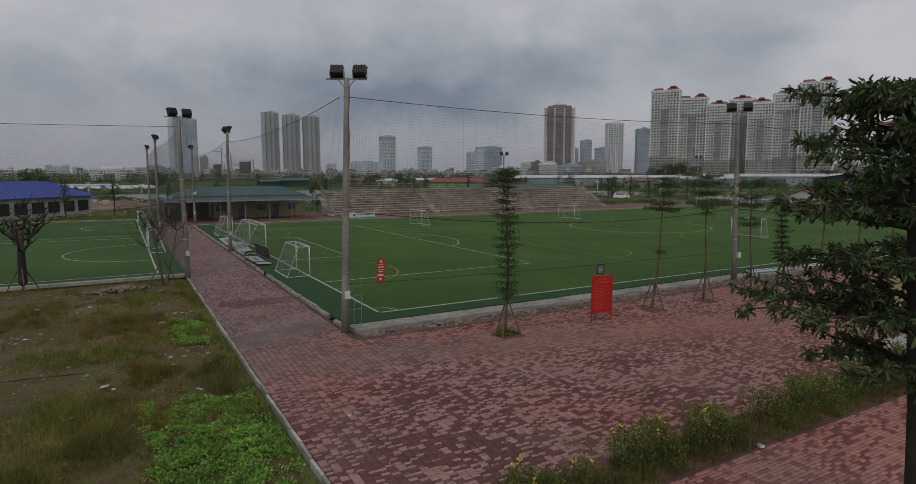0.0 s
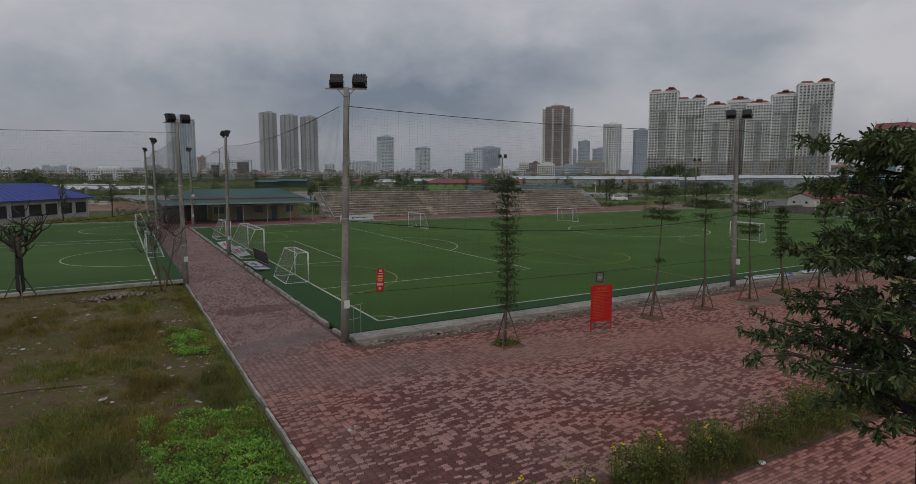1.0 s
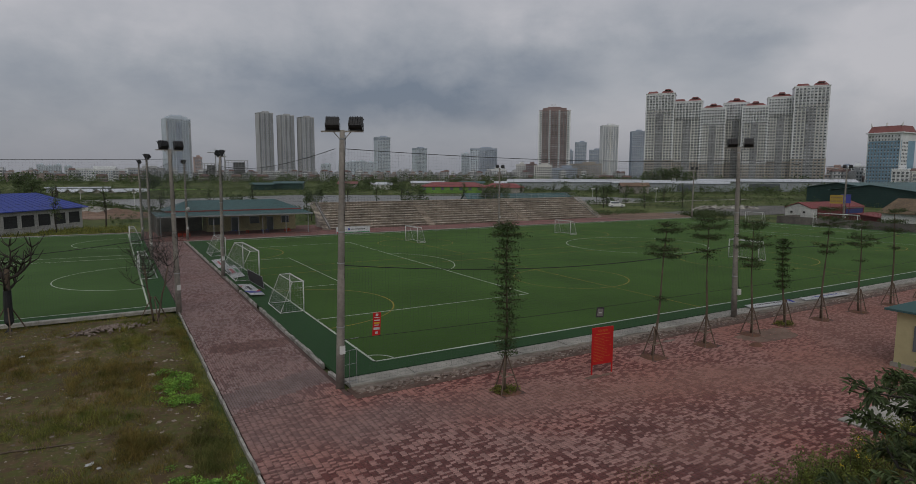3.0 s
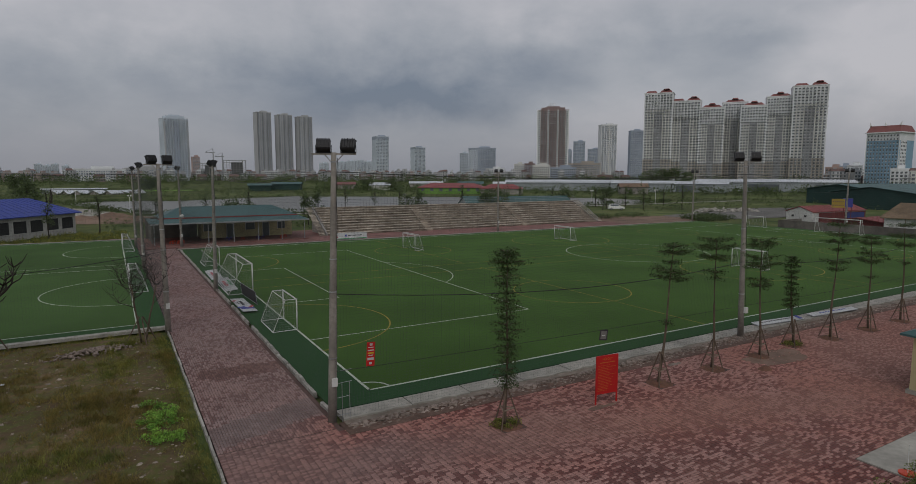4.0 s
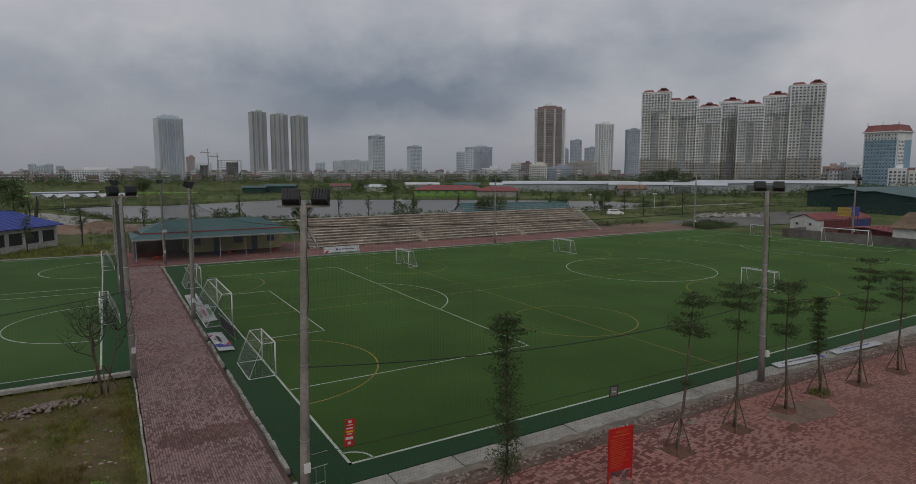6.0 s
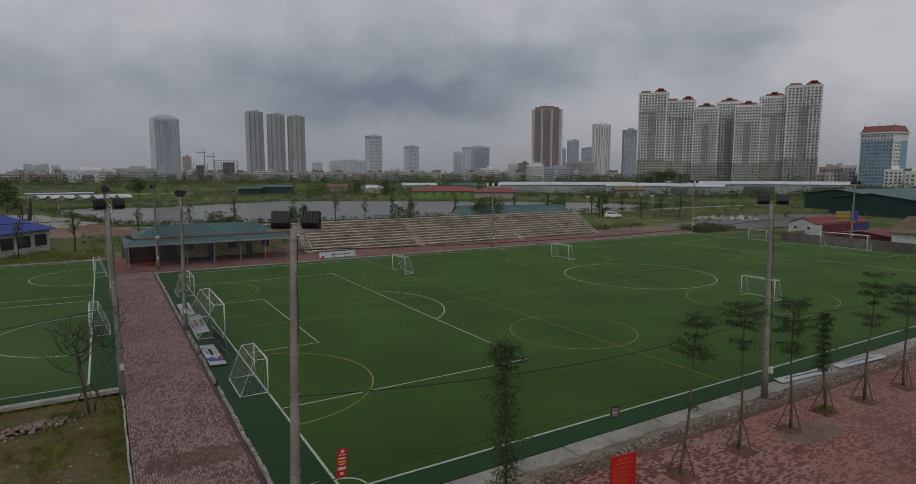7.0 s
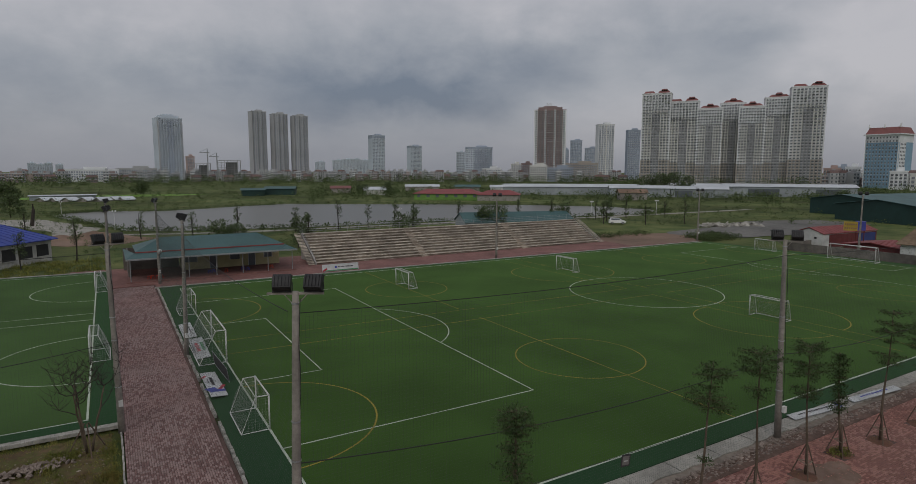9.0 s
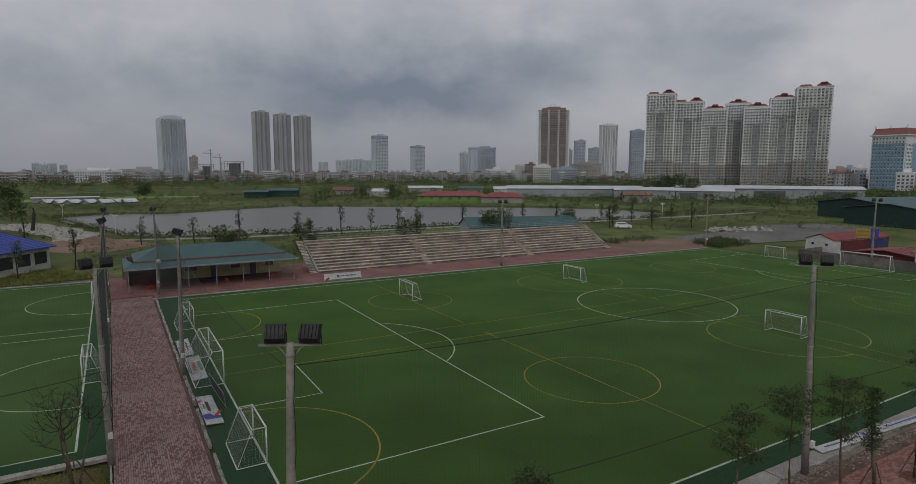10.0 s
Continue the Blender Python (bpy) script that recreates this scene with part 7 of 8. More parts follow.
tower(43.79, 1000, 25.5, 88.5, 29, 6, "white", "slim white apartment tower", 20, 14, (), "flat", None, [(-3, 3, 0, 88, "cream")])
tower(46.26, 1060, 21, 82.5, 26, 6, "steel", "slim grey blue tower", 20, 10)
tower(40.17, 1100, 10, 51.5, 16, 3, "steel", "narrow grey far apartment tower", 14, 0)
tower(5.96, 1125, 12.3, 37.5, 14, 4, "pink", "pinkish far apartment block", 12, 10)
for k, az in enumerate((-5.5, -4.95, -4.4, -3.7)):
    tower(az, 1800, 17, 31 - 3 * (k % 2), 13, 5, "pale", "far pale grey apartment block", 20, 0)
for k, az in enumerate((17.0, 18.6, 19.5, 20.3, 21.1)):
    tower(az, 1850, 30, (40, 45, 48, 49, 46)[k], 15, 7, "pale", "far bluish apartment block", 22, 0)
for az, d, w, h, wall in ((-1.6, 860, 62, 14.5, "white"), (1.8, 880, 46, 16, "grey"), (35.5, 900, 15, 24, "cream"), (36.5, 920, 16, 25, "brown"), (37.6, 800, 23, 21, "cream"), (39.6, 806, 34, 18, "steel"), (41.6, 900, 47, 25, "tan"), (63.3, 700, 13, 18, "white"), (61.9, 760, 16, 17, "pink"), (33.2, 900, 28, 17, "white"), (66.2, 600, 12, 14, "white"), (67.4, 580, 10, 12, "cream"), (62.6, 820, 14, 19, "steel")):
    tower(az, d, w, h, max(3, int(h / 3.4)), max(3, int(w / 2.6)), wall, "low apartment block in the town", 14, 0, (), "flat", None, (), 0.6, 0.58, "low_block")
# blue tower with the red pagoda roof
bt = tower(65.0, 640, 26, 46, 14, 10, "blue", "blue and white office tower with a red pagoda roof", 26, -24, [(39.5, 46, "white")], "none", None, [(-13, -12.4, 0, 46, "white"), (12.4, 13, 0, 46, "white")], 0.40, 0.5, "office_tower")
box_array("glazing", [(13.4, 2.5 + 2.7 * j, 3.5 + 3.1 * i, 0.2, 1.2, 1.5) for i in range(12) for j in range(4)], M["tower_glass"], bt)
Geo().box((13.1, 6.5, 22), (0.5, 11, 40)).make("corner_bay", TW["white"], bt)
Geo().box((0, 13, 46.4), (29, 29, 0.9)).make("cornice", TW["white"], bt)
g = Geo()
g.add([(-13.5, -0.5, 46.8), (13.5, -0.5, 46.8), (13.5, 26.5, 46.8), (-13.5, 26.5, 46.8), (-11.5, 2.5, 52.5), (11.5, 2.5, 52.5), (11.5, 23, 52.5), (-11.5, 23, 52.5)], [(0, 1, 5, 4), (1, 2, 6, 5), (2, 3, 7, 6), (3, 0, 4, 7), (4, 5, 6, 7)])
g.make("pagoda_roof", M["tower_roof"], bt)
for x in (-11.5, 11.5, 0):
    Geo().tube([(x, 2.5, 52.3), (x * 1.03, 2.5, 53.5), (x * 1.06, 2.5, 55.5)], [0.9, 0.6, 0.15], 6).make("finial", TW["cream"], bt)
# twin-peaked sign on the brown tower
x, y = bearing(38.6, 812)
pk = thing("roof_emblem", pose(x + 8, y + 12, 99.9, 0, 0, -38.6), "pale twin-peaked emblem on the tower roof", "emblem")
for s in (-1, 1):
    Geo().tube([(s * 2.2 - 2.4, 0, 0), (s * 2.2, 0, 5.0), (s * 2.2 + 2.4, 0, 0)], 0.5, 5).make("peak", TW["white"], pk)
Geo().box((0, 0, -0.5), (20, 1.0, 1.2)).make("sign_bar", TW["white"], pk)


# building site with cranes
def frame_block(az, d, w, h, floors):
    x, y = bearing(az, d)
    p = thing("building_frame", pose(x, y, -0.3, 0, 0, -az), "bare concrete frame of a building under construction", "building site")
    for k in range(floors + 1):
        Geo().box((0, 7, h * k / floors), (w, 14, 0.5)).make("floor_slab", TW["grey"], p)
    # grey box added inside so the open floors look shaded
    Geo().box((w * 0.1, 9.5, h * 0.46), (w * 0.5, 5, h * 0.92)).make("shade_infill", TW["bay"], p)
    n = int(w / 4)
    for k in range(n + 1):
        for yy in (0.6, 13.4):
            Geo().box((-w / 2 + 0.5 + (w - 1) * k / n, yy, h / 2), (0.6, 0.6, h)).make("pillar", TW["grey"], p)


frame_block(6.85, 875, 22.5, 23.5, 8)
frame_block(9.11, 875, 30, 28, 9)


def crane(az, d, h, jib):
    x, y = bearing(az, d)
    p = thing("tower_crane", pose(x, y, -0.3, 0, 0, -az), "slender tower crane over the building site", "crane", "tower cranes")
    Geo().box((0, 0, h / 2), (1.4, 1.4, h)).make("mast", M["steel"], p)
    Geo().box((-jib * 0.3, 0, h), (jib, 1.0, 1.0)).make("jib", M["steel"], p)
    Geo().tube([(0, 0, h), (0, 0, h + 5)], 0.5, 4).make("peak", M["steel"], p)
    Geo().tube([(0, 0, h + 5), (-jib * 0.75, 0, h + 0.5)], 0.15, 4).make("tie", M["steel"], p)


crane(7.34, 860, 38, 12)
crane(8.09, 870, 33, 12)


# ---------- the town: narrow houses ----------
def town_house(w, d, floors, wall, roof, tint, label):
    p = thing("town_house", pose(0, 0, 0), label, "house", "narrow houses of the town")
    h = floors * 3.3
    Geo().box((0, d / 2, h / 2), (w, d, h)).make("wall", TW[wall], p)
    if roof:
        g = Geo()
        g.add([(-w / 2 - 0.4, -0.4, h), (w / 2 + 0.4, -0.4, h), (w / 2 + 0.4, d + 0.4, h), (-w / 2 - 0.4, d + 0.4, h), (-w / 2 + 1, d / 2, h + 2.4), (w / 2 - 1, d / 2, h + 2.4)], [(0, 1, 5, 4), (1, 2, 5), (2, 3, 4, 5), (3, 0, 4)])
        g.make("roof", M[roof], p)
    else:
        Geo().box((0, d / 2, h + 0.4), (w + 0.4, d + 0.4, 0.8)).make("roof", TW[tint], p)
        Geo().box((w * 0.15, d * 0.6, h + 2.0), (w * 0.5, d * 0.35, 2.6)).make("stair_head", TW[wall], p)
    n = max(2, int(w / 2.4))
    me = None
    for k in range(floors):
        for j in range(n):
            if me is None:
                ob = Geo().box((0, 0, 0), (1.3, 0.2, 1.7)).make("window", M["glass"], p)
                me = ob.data
            else:
                ob = new("window", me)
                ob.parent = p
            ob.matrix_basis = pose(-w / 2 + w * (j + 0.5) / n, -0.05, 3.3 * k + 1.8)
        if k:
            Geo().box((0, -0.4, 3.3 * k + 0.5), (w * 0.9, 0.9, 0.9)).make("balcony", TW[tint], p)
    return p


KINDS = [town_house(5.5, 12, 4, "grey", None, "dusk", "narrow white town house with balconies"), town_house(7, 12, 4, "dusk", "town_roof", "grey", "greyish town house with a brown tiled roof"),
         town_house(10, 14, 3, "bay", None, "dusk", "dark grey town house with a flat roof"), town_house(6, 12, 4, "grey", None, "white", "grey town house with a flat roof"), town_house(12, 12, 2, "brick", "town_roof", "grey", "wide brick-brown town house with a tiled roof"),
         town_house(9, 12, 3, "brick", None, "dusk", "brown town house with pale balconies")]
random.seed(101)
spots = []
for k in range(300):
    az = -9 + 78 * (k + random.random()) / 300
    d = random.uniform(780, 1120)
    if az > 61.5:
        d = random.uniform(600, 860)
    if 46 < az < 62:
        d = random.uniform(640, 668)
    spots.append((az, d))
for k, (az, d) in enumerate(spots):
    x, y = bearing(az, d)
    m = pose(x, y, -0.3, 0, 0, -az + random.choice((0, 0, 12, -15, 25)))
    if 45.5 < az < 61.5 and k >= 6:
        continue
    src = KINDS[k % 6] if k < 6 else random.choice(KINDS)
    if k < 6:
        src.matrix_basis = m
    else:
        copy_thing(src, m)

# ---------- far greenery ----------
np.random.seed(111)
random.seed(111)


def scatter(name, n, az0, az1, d0, d1, r0, r1, label, per=16, keep=None, fine=1.0):
    cs, rs = [], []
    while len(cs) < n:
        az, d = random.uniform(az0, az1), math.sqrt(random.uniform(d0 * d0, d1 * d1))
        x, y = bearing(az, d)
        if keep and not keep(x, y):
            continue
        r = r0 + (r1 - r0) * random.random() ** 2.2
        cs.append((x, y, -0.25 + r * 0.55)), rs.append((r, r, r * random.uniform(0.6, 1.0)))
    v = [clump_leaves(cs[i::4], rs[i::4], per, (r0 + r1) * 0.17 * fine, 0.6, 0.2) for i in range(4)]
    return stuff(foliage(name, v, M["leaf_far"]), label, "shrubs")


def off_water(x, y, rim=5.0):
    """True where a place lies outside the pond and its rim."""
    inside = False
    for (ax, ay), (bx, by) in zip(POND, POND[1:] + POND[:1]):
        if (ay > y) != (by > y) and x < ax + (y - ay) * (bx - ax) / (by - ay):
            inside = not inside
        q = max(0.0, min(1.0, ((x - ax) * (bx - ax) + (y - ay) * (by - ay)) / ((bx - ax) ** 2 + (by - ay) ** 2)))
        if math.hypot(x - ax - q * (bx - ax), y - ay - q * (by - ay)) < rim:
            return False
    return not inside


scatter("shrubs_meadow", 2400, -9, 68, 190, 430, 0.5, 2.0, "low green shrubs over the meadow", 26, off_water, 0.95)
scatter("shrubs_near", 800, -12, 70, 100, 190, 0.25, 0.9, "low green shrubs beyond the pitches", 34, fine=0.9, keep=lambda x, y: off_water(x, y) and y > 79 and not (-46 < x < -12 and y < 140) and not (100 < x < 176 and 54 < y < 88) and not (58 < x < 114 and y < 118))
scatter("far_woods", 1700, -12, 72, 430, 840, 1.2, 4.2, "belt of dark trees before the town", 34, None, 0.75)
scatter("far_woods_3", 420, -10, 70, 640, 800, 4.6, 8.6, "dark trees before the town", 40, None, 0.8)
scatter("far_woods_2", 620, 44, 68, 300, 520, 1.6, 4.2, "belt of trees before the warehouses", 36)
scatter("far_woods_4", 420, 16, 46, 300, 460, 1.2, 3.6, "loose trees beyond the pond", 40, off_water)
# green bank along the pond
cs = []
for k in range(1100):
    (ax, ay), (bx, by) = random.choice(list(zip(POND, POND[1:] + POND[:1])))
    q = random.random()
    cs.append((ax + q * (bx - ax) + random.gauss(0, 1.5), ay + q * (by - ay) - 2.0 + random.gauss(0, 1.5), -0.1 + random.random() * 0.3))
stuff(foliage("bank_shrubs", [clump_leaves(cs, [(0.7, 0.7, 0.5)] * len(cs), 12, 0.5, 0.5)], M["leaf_far"]), "shrubs along the pond bank", "shrubs")


def far_tree(x, y, h, r, label, seed, slim=False):
    np.random.seed(seed)
    random.seed(seed)
    p = thing("tree", pose(x, y, -0.3), label, "tree", "slim lane trees" if slim else "trees beyond the pitch")
    Geo().tube([(0, 0, 0), (0.05 * h * random.uniform(-1, 1), 0.03 * h, h * 0.55), (0.05 * h * random.uniform(-1, 1), 0.03 * h, h * 0.95)], [0.02 * h, 0.014 * h, 0.004 * h], 6).make("trunk", M["bark_dark"], p)
    cs, rs = [], []
    n = 22 if slim else 34
    for k in range(n):
        z = h * random.uniform(0.42 if slim else 0.22, 1.0)
        q = r * (1 - 0.6 * abs(z / h - 0.6)) * random.random() ** 0.5
        a = random.uniform(0, 6.28)
        cs.append((q * math.cos(a), q * math.sin(a), z))
        k2 = r * random.uniform(0.22, 0.42)
        rs.append((k2, k2, k2 * 0.7))
    limbs = Geo()
    for c in cs[:12]:
        limbs.tube([(0, 0, c[2] * 0.75), c], [0.007 * h, 0.002 * h], 4, False)
    limbs.make("branching", M["bark_dark"], p)
    foliage("crown", [clump_leaves(cs, rs, 26 if slim else 44, 0.22 if slim else max(0.3, 0.17 * r), 0.5)], M["leaf_dark"], p)
    return p


for k, (x, y, h) in enumerate(((-1.2, 119.6, 6), (8.8, 119.3, 5.5), (18.1, 119.7, 7), (31.1, 119.6, 6), (41.6, 119.2, 7.5), (49.2, 118.8, 6), (56.9, 119.1, 7), (62.7, 120.3, 6.5), (75.5, 118.3, 7), (93.6, 115.8, 6.5), (104.8, 114.5, 7), (119.4, 111.7, 6), (130.9, 110.4, 6.5), (145, 107.4, 6), (-21, 121.8, 7), (-29.1, 116.6, 6), (87.9, 94.5, 5), (110.1, 98.9, 6), (119, 92, 6), (130.9, 88.8, 7), (-11.6, 90.9, 7), (-18.1, 83.9, 5.5))):
    far_tree(x, y, h, 0.9, "slim young tree along the lane by the pond", 200 + k, True)
for k, (x, y, h, r) in enumerate(((23.6, 90.5, 5.6, 1.5), (26.4, 93.2, 6.4, 1.5), (11.7, 102, 4.4, 2.4), (14.5, 102.9, 4.0, 2.0), (48, 96.5, 5.4, 2.0), (51.8, 98.4, 6.0, 1.6), (69.6, 97.4, 6.0, 2.4), (75.5, 99.3, 6.6, 2.2), (72.7, 94.8, 5.2, 2.0), (91.9, 94.7, 7.6, 2.0), (116.9, 104.5, 6.0, 2.0), (-32.4, 204.6, 7, 3.4))):
    far_tree(x, y, h, r, "bushy dark green tree behind the stand", 240 + k)
for k, (az, d, h, r) in enumerate(((47.3, 377, 11.5, 4.8), (48.5, 375, 12.5, 5.8), (49.7, 373, 12.6, 5.8), (50.6, 382, 10.7, 4.9), (62.4, 342, 5.5, 3.4), (64.8, 336, 5.0, 3.6), (66.3, 327, 4.6, 3.4), (2.1, 406, 8.7, 5.1), (-6.9, 321, 9.2, 5.3), (20.9, 350, 7.5, 3.3), (23.2, 360, 7.5, 3.4))):
    x, y = bearing(az, d)
    far_tree(x, y, h, r, "broad dark green tree before the town", 270 + k)


def globe_lamp(x, y, h):
    p = thing("street_lamp", pose(x, y, -0.3), "pale street lamp with white globes by the pond", "street lamp", "globe lamps by the pond")
    Geo().tube([(0, 0, 0), (0, 0, 0.5), (0, 0, h)], [0.11, 0.06, 0.045], 8).make("pole", M["white_metal"], p, smooth=True)
    for k in range(4):
        a = radians(45 + 90 * k)
        e = Vector((0.45 * math.cos(a), 0.45 * math.sin(a), h + 0.12))
        Geo().tube([(0, 0, h - 0.15), (e.x * 0.6, e.y * 0.6, h - 0.1), e], 0.025, 5).make("arm", M["white_metal"], p)
        b = bmesh.new()
        bmesh.ops.create_icosphere(b, subdivisions=2, radius=0.2, matrix=Matrix.Translation(e + Vector((0, 0, 0.17))))
        me = bpy.data.meshes.new("globe")
        b.to_mesh(me)
        b.free()
        me.materials.append(M["white_car"])
        new("globe", me).parent = p


for x, y, h in ((-19.6, 207, 4.2), (-5.6, 147.5, 4.2), (128, 122.6, 4.4), (60, 123.4, 4.2), (152, 117, 4.4)):
    globe_lamp(x, y, h)
stump = Geo().tube([(0, 0, 0), (0.3, 0, 2.2), (0.55, 0.1, 4.2), (0.5, 0.1, 5.8)], [0.5, 0.42, 0.36, 0.2], 9).make("dead_trunk", M["bark_dark"], at=pose(-24.0, 168, -0.3))
tagged(stump, "dark leaning dead trunk on the pale yard", "dead trunk")
# low bushes by the far corner and the wall
cs = []
for k in range(240):
    cs.append((random.uniform(99.5, 110), random.uniform(57.0, 65), random.uniform(-0.1, 0.7)))
for k in range(120):
    cs.append((random.uniform(81, 99), 74.5 + random.gauss(0, 1.4), random.uniform(-0.1, 0.5)))
arr = [grass_arrays(random.uniform(-34, -7.6), 78.2 + random.random() * 14, 14, 0.5, random.uniform(0.4, 0.9), -0.3, 0.06) for k in range(520)]
stuff(foliage("rough_grass", arr, M["grass_green"]), "rough tall grass behind the second pitch", "grass")
stuff(foliage("edge_bushes", [clump_leaves(cs, [(0.6, 0.6, 0.45)] * len(cs), 22, 0.3, 0.45)], M["leaf_far"]), "dark bushes along the pitch's far edge", "shrubs")
# low mounds of dug earth behind the blue-roofed building
for k, (x, y, r, h) in enumerate(((-9.7, 129.6, 5.0, 1.5), (-15.5, 128.5, 4.2, 1.0), (-5.3, 124.3, 3.6, 0.8), (-2.1, 121.6, 3.0, 0.6))):
    n, m = 20, 6
    v = [(0, 0, h)]
    for j in range(1, m + 1):
        for i in range(n):
            a, q = 2 * math.pi * i / n, j / m
            w = 1 + 0.3 * noise.noise(Vector((math.cos(a) * 2, math.sin(a) * 2, k)))
            v.append((r * q * w * math.cos(a) * 1.4, r * q * w * math.sin(a), h * (1 - q) ** 1.3 + 0.25 * h * noise.noise(Vector((q * 5 * math.cos(a), q * 5 * math.sin(a), k + 9))) * (1 - q) - (0.05 if j == m else 0)))
    f = [(0, 1 + i, 1 + (i + 1) % n) for i in range(n)]
    f += [(1 + (j - 1) * n + i, 1 + j * n + i, 1 + j * n + (i + 1) % n, 1 + (j - 1) * n + (i + 1) % n) for j in range(1, m) for i in range(n)]
    tagged(Geo().add(v, f).make("earth_mound", M["dirt"], at=pose(x, y, -0.28)), "low mound of dug brown earth", "earth mound", "mounds of dug earth")
# rubble heap on the yard
random.seed(121)
slabs_broken = []
for k in range(4):
    g = Geo().box((0, 0, 0), (1.0, 0.8, 0.5), 0, random.uniform(0.6, 0.9))
    g.v = [(x + random.uniform(-0.15, 0.15), y + random.uniform(-0.12, 0.12), z + random.uniform(-0.1, 0.1)) for x, y, z in g.v]
    ob = g.make("concrete_piece", M["kerb"])
    slabs_broken.append(ob.data)
    bpy.data.objects.remove(ob)
heap2 = thing("rubble_heap", pose(135, 78.3, -0.2, 0, 0, -18), "long heap of pale broken concrete on the gravel yard", "rubble heap")
for k in range(160):
    ob = new("concrete_piece", random.choice(slabs_broken))
    ob.parent = heap2
    q = random.gauss(0, 1)
    s = random.uniform(0.5, 1.5)
    ob.matrix_basis = pose(8.5 * random.uniform(-1, 1), q * 1.5, max(0.1, 0.6 - 0.35 * abs(q)) * random.random(), random.uniform(-40, 40), random.uniform(-40, 40), random.uniform(0, 360)) @ Matrix.Diagonal((s * 1.3, s, s * 0.5, 1))
    


# ---------- parked van ----------
def van(x, y, turn):
    p = thing("parked_van", pose(x, y, -0.2, 0, 0, turn), "white people carrier parked on the lane", "car")
    prof = [(-2.2, 0.35), (2.15, 0.35), (2.25, 0.75), (1.95, 1.0), (1.15, 1.12), (0.55, 1.68), (-1.7, 1.72), (-2.15, 1.15)]
    n = len(prof)
    g = Geo()
    g.add([(px, s * (0.86 if pz < 1.2 else 0.74), pz) for s in (-1, 1) for px, pz in prof], [tuple(range(n)), tuple(range(2 * n - 1, n - 1, -1))] + [(i, n + i, n + (i + 1) % n, (i + 1) % n) for i in range(n)])
    g.make("body", M["white_car"], p)
    for s in (-1, 1):
        Geo().box((-0.55, s * 0.80, 1.38), (2.3, 0.06, 0.42)).make("side_window", M["glass"], p)
        for wx in (-1.4, 1.35):
            w = Geo().tube([(wx, s * 0.72, 0.33), (wx, s * 0.90, 0.33)], 0.33, 14).make("wheel", M["rubber"], p)
            Geo().tube([(wx, s * 0.89, 0.33), (wx, s * 0.915, 0.33)], 0.19, 12).make("rim", M["steel"], w)
    Geo().obox(Matrix.Translation((0.87, 0, 1.41)) @ Euler((0, radians(42), 0)).to_matrix().to_4x4(), (0.06, 1.36, 0.62)).make("windscreen", M["glass"], p)
    Geo().box((-2.02, 0, 1.38), (0.12, 1.3, 0.4)).make("rear_window", M["glass"], p)


van(112.8, 96.5, -35)


# ---------- single pavers, last ----------
def paver_rows(x0, x1, y0, y1, along_x, keep=None):
    """Places of pavers 0.22 by 0.11 m in stacked rows: x, y, quarter turns."""
    out = []
    L, W = 0.22, 0.11
    if along_x:
        for j in range(int((y1 - y0) / W)):
            off = 0.0
            for i in range(int((x1 - x0) / L)):
                out.append((x0 + L / 2 + i * L + (off if i * L + off + L <= x1 - x0 else 0), y0 + W / 2 + j * W, 0))
    else:
        for j in range(int((x1 - x0) / W)):
            off = 0.0
            for i in range(int((y1 - y0) / L)):
                out.append((x0 + W / 2 + j * W, y0 + L / 2 + i * L + (off if i * L + off + L <= y1 - y0 else 0), 1))
    a = np.array(out)
    return a if keep is None else a[keep(a)]


def paver_mesh(name, a, material, parent):
    n = len(a)
    hx = np.where(a[:, 2] > 0, 0.11, 0.22) / 2 - 0.004
    hy = np.where(a[:, 2] > 0, 0.22, 0.11) / 2 - 0.004
    z = PLAZA_Z + np.random.normal(size=n) * 0.0025
    tx, ty = np.random.normal(size=n) * 0.004, np.random.normal(size=n) * 0.004
    v = np.empty((n, 8, 3))
    for k, (sx, sy) in enumerate(((-1, -1), (1, -1), (1, 1), (-1, 1))):
        v[:, k, 0], v[:, k, 1], v[:, k, 2] = a[:, 0] + sx * hx, a[:, 1] + sy * hy, PLAZA_Z - 0.02
        v[:, k + 4, 0], v[:, k + 4, 1] = a[:, 0] + sx * (hx - 0.006), a[:, 1] + sy * (hy - 0.006)
        v[:, k + 4, 2] = z + sx * tx + sy * ty
    # slanting ends, as interlocking pavers have
    skew = np.where(a[:, 2] > 0, 0.0, 0.018)
    skew_y = np.where(a[:, 2] > 0, 0.018, 0.0)
    for k, (sx, sy) in enumerate(((-1, -1), (1, -1), (1, 1), (-1, 1))):
        for r in (k, k + 4):
            v[:, r, 0] += sy * skew
            v[:, r, 1] += sx * skew_y
    q = np.array([(4, 5, 6, 7), (0, 1, 5, 4), (1, 2, 6, 5), (2, 3, 7, 6), (3, 0, 4, 7)])
    f = ((np.arange(n) * 8)[:, None, None] + q[None]).reshape(-1, 4)
    return stuff(np_mesh(name, v.reshape(-1, 3), f, material, parent))


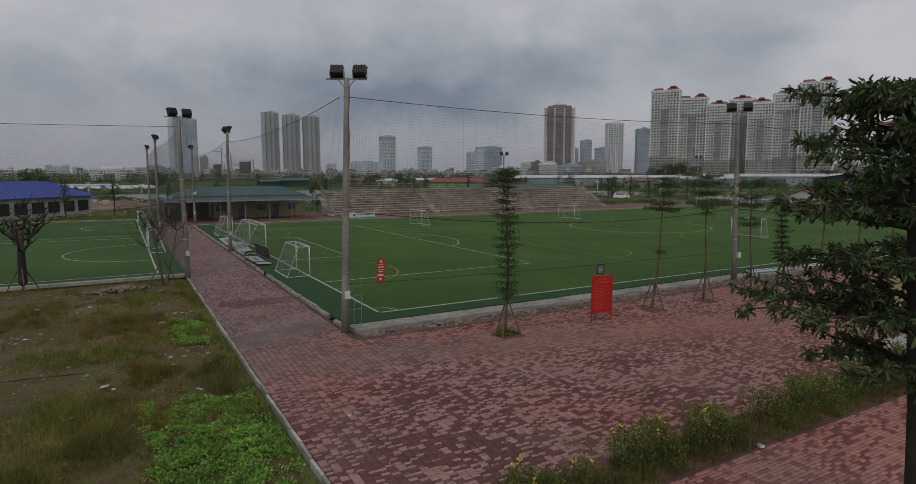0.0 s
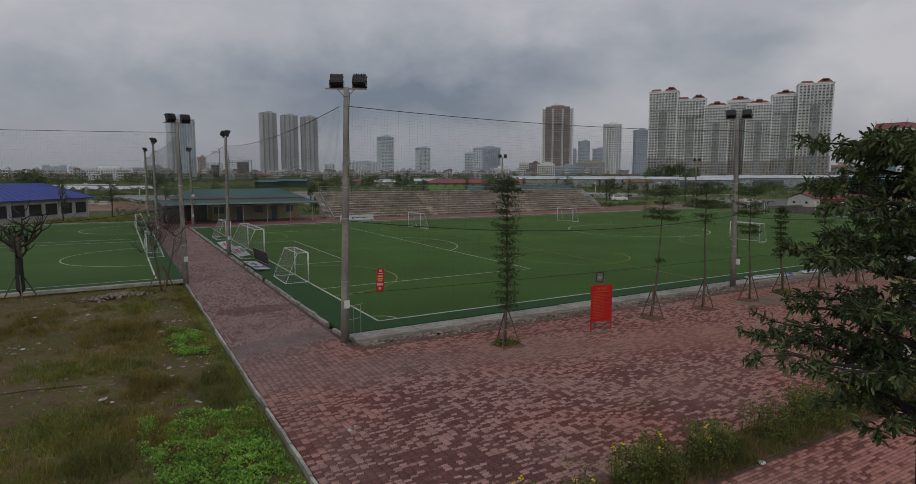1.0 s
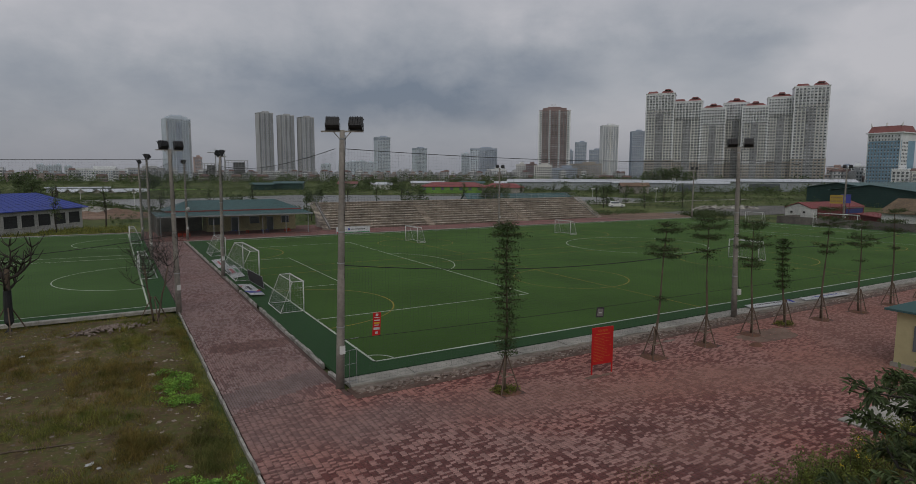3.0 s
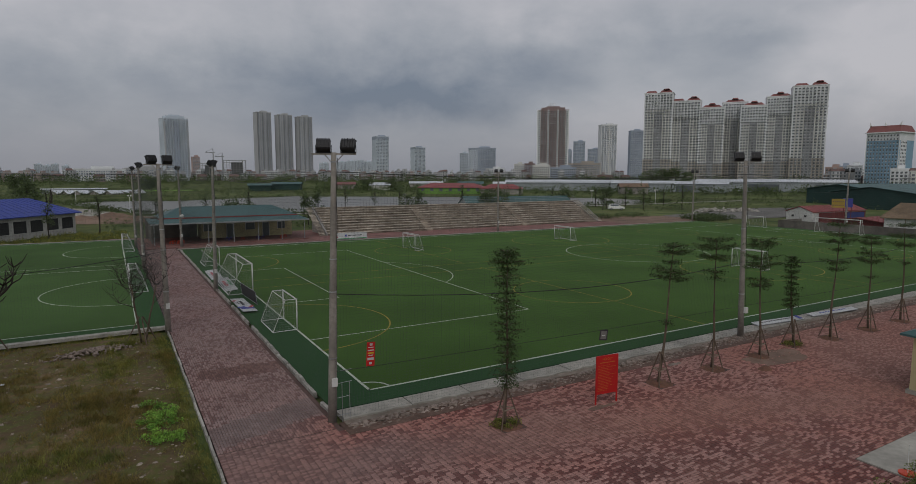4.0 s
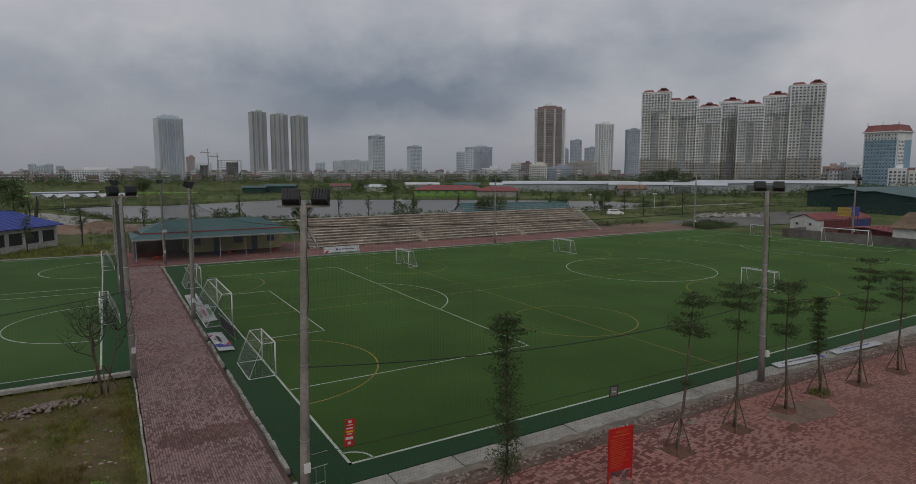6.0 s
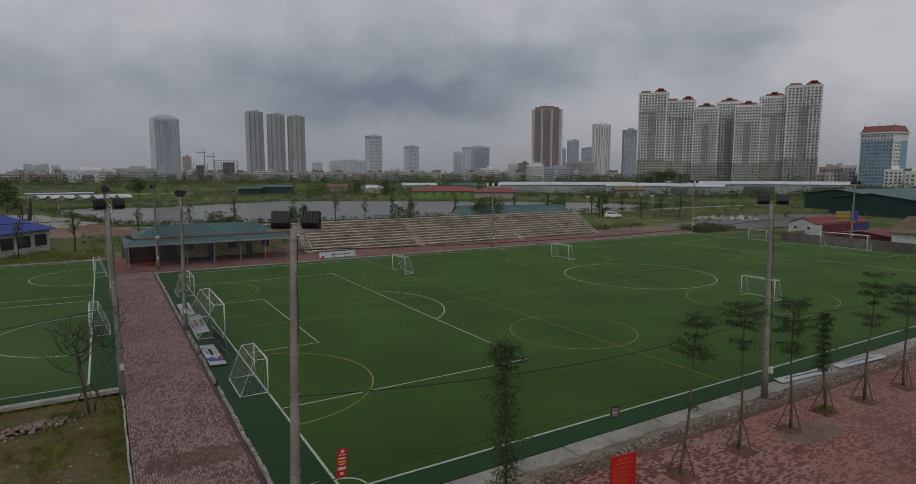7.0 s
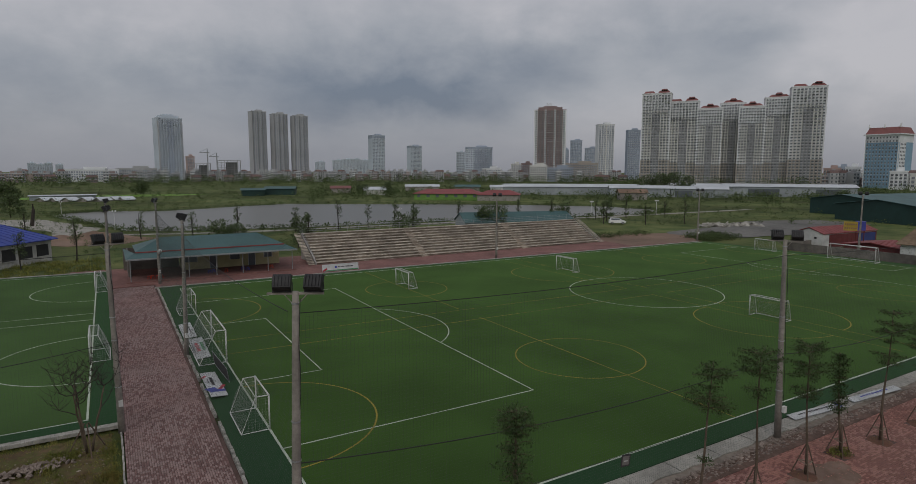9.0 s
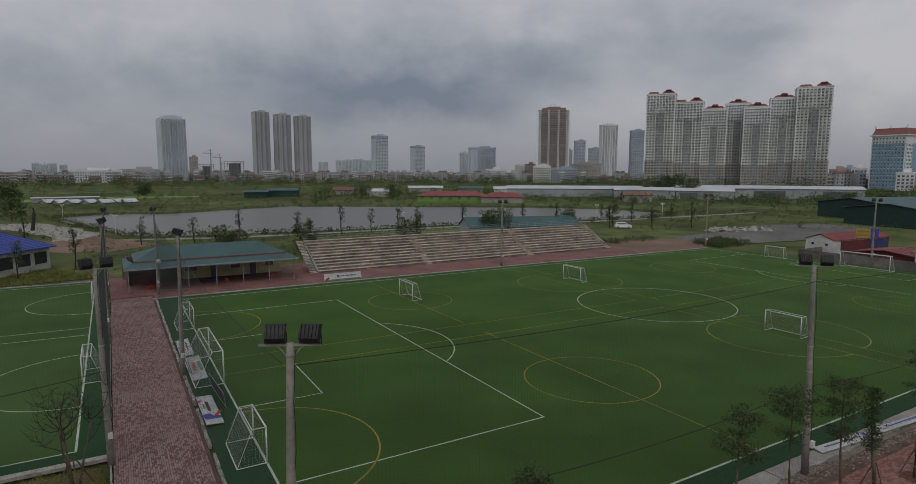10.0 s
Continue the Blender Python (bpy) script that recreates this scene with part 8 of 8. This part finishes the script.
paving = structure(new("pavement"), "worn red brick paving of the plaza and path, with dull maroon patches")
np.random.seed(3)
plaza = paver_rows(PATH_L, 46.0, -16.6, -2.9, True)
near = (plaza[:, 0] < -3.9) & (plaza[:, 1] < -13.6)
hole = np.zeros(len(plaza), bool)
for tx, ty in TREE_PITS:
    hole |= (np.abs(plaza[:, 0] - tx) < 0.55) & (np.abs(plaza[:, 1] - ty) < 0.55)
hole |= (plaza[:, 0] > 12.42) & (plaza[:, 1] < -14.5)
# broken edge towards the pitch
ragged = np.array([0.35 * soft_noise(p[0], 0, 0.8) + 0.2 * soft_noise(p[0], 0, 3.0) for p in plaza])
hole |= (plaza[:, 1] > -3.16 + 0.5 * ragged) & (plaza[:, 0] > PATH_R - 0.1)
near_list = plaza[near & ~hole]
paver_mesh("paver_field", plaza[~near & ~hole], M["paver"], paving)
walkway = paver_rows(PATH_L, PATH_R - 0.1, -2.9, 62.4, False)
relaid = np.array([(((p[0] + 4.4) / 2.4) ** 2 + ((p[1] - 6.2) / 1.0) ** 2 + 0.7 * soft_noise(p[0], p[1], 1.4, 3.0) < 0.9) for p in walkway])
banded = np.array([abs(p[1] + 0.75 - 0.28 * (p[0] + 4.6)) + 0.35 * soft_noise(p[0], p[1], 1.2, 8.0) < 1.05 for p in walkway])
redder = np.array([p[1] < -2.0 + 0.3 * (p[0] + 4.6) + 0.7 * soft_noise(p[0], p[1], 0.8, 6.0) + 0.5 * soft_noise(p[0], p[1], 3.0, 6.0) for p in walkway])
paver_mesh("paver_field", walkway[~relaid & ~redder & ~banded], M["paver_path"], paving)
paver_mesh("paver_field", walkway[banded & ~relaid], M["paver_grey"], paving)
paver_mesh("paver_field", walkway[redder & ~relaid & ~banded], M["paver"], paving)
paver_mesh("relaid_field", walkway[relaid], M["paver_brown"], paving)
lower = paver_rows(-6.9, 24.0, -27.0, -17.9, True)
paver_mesh("paver_field", lower, M["paver_low"], paving)
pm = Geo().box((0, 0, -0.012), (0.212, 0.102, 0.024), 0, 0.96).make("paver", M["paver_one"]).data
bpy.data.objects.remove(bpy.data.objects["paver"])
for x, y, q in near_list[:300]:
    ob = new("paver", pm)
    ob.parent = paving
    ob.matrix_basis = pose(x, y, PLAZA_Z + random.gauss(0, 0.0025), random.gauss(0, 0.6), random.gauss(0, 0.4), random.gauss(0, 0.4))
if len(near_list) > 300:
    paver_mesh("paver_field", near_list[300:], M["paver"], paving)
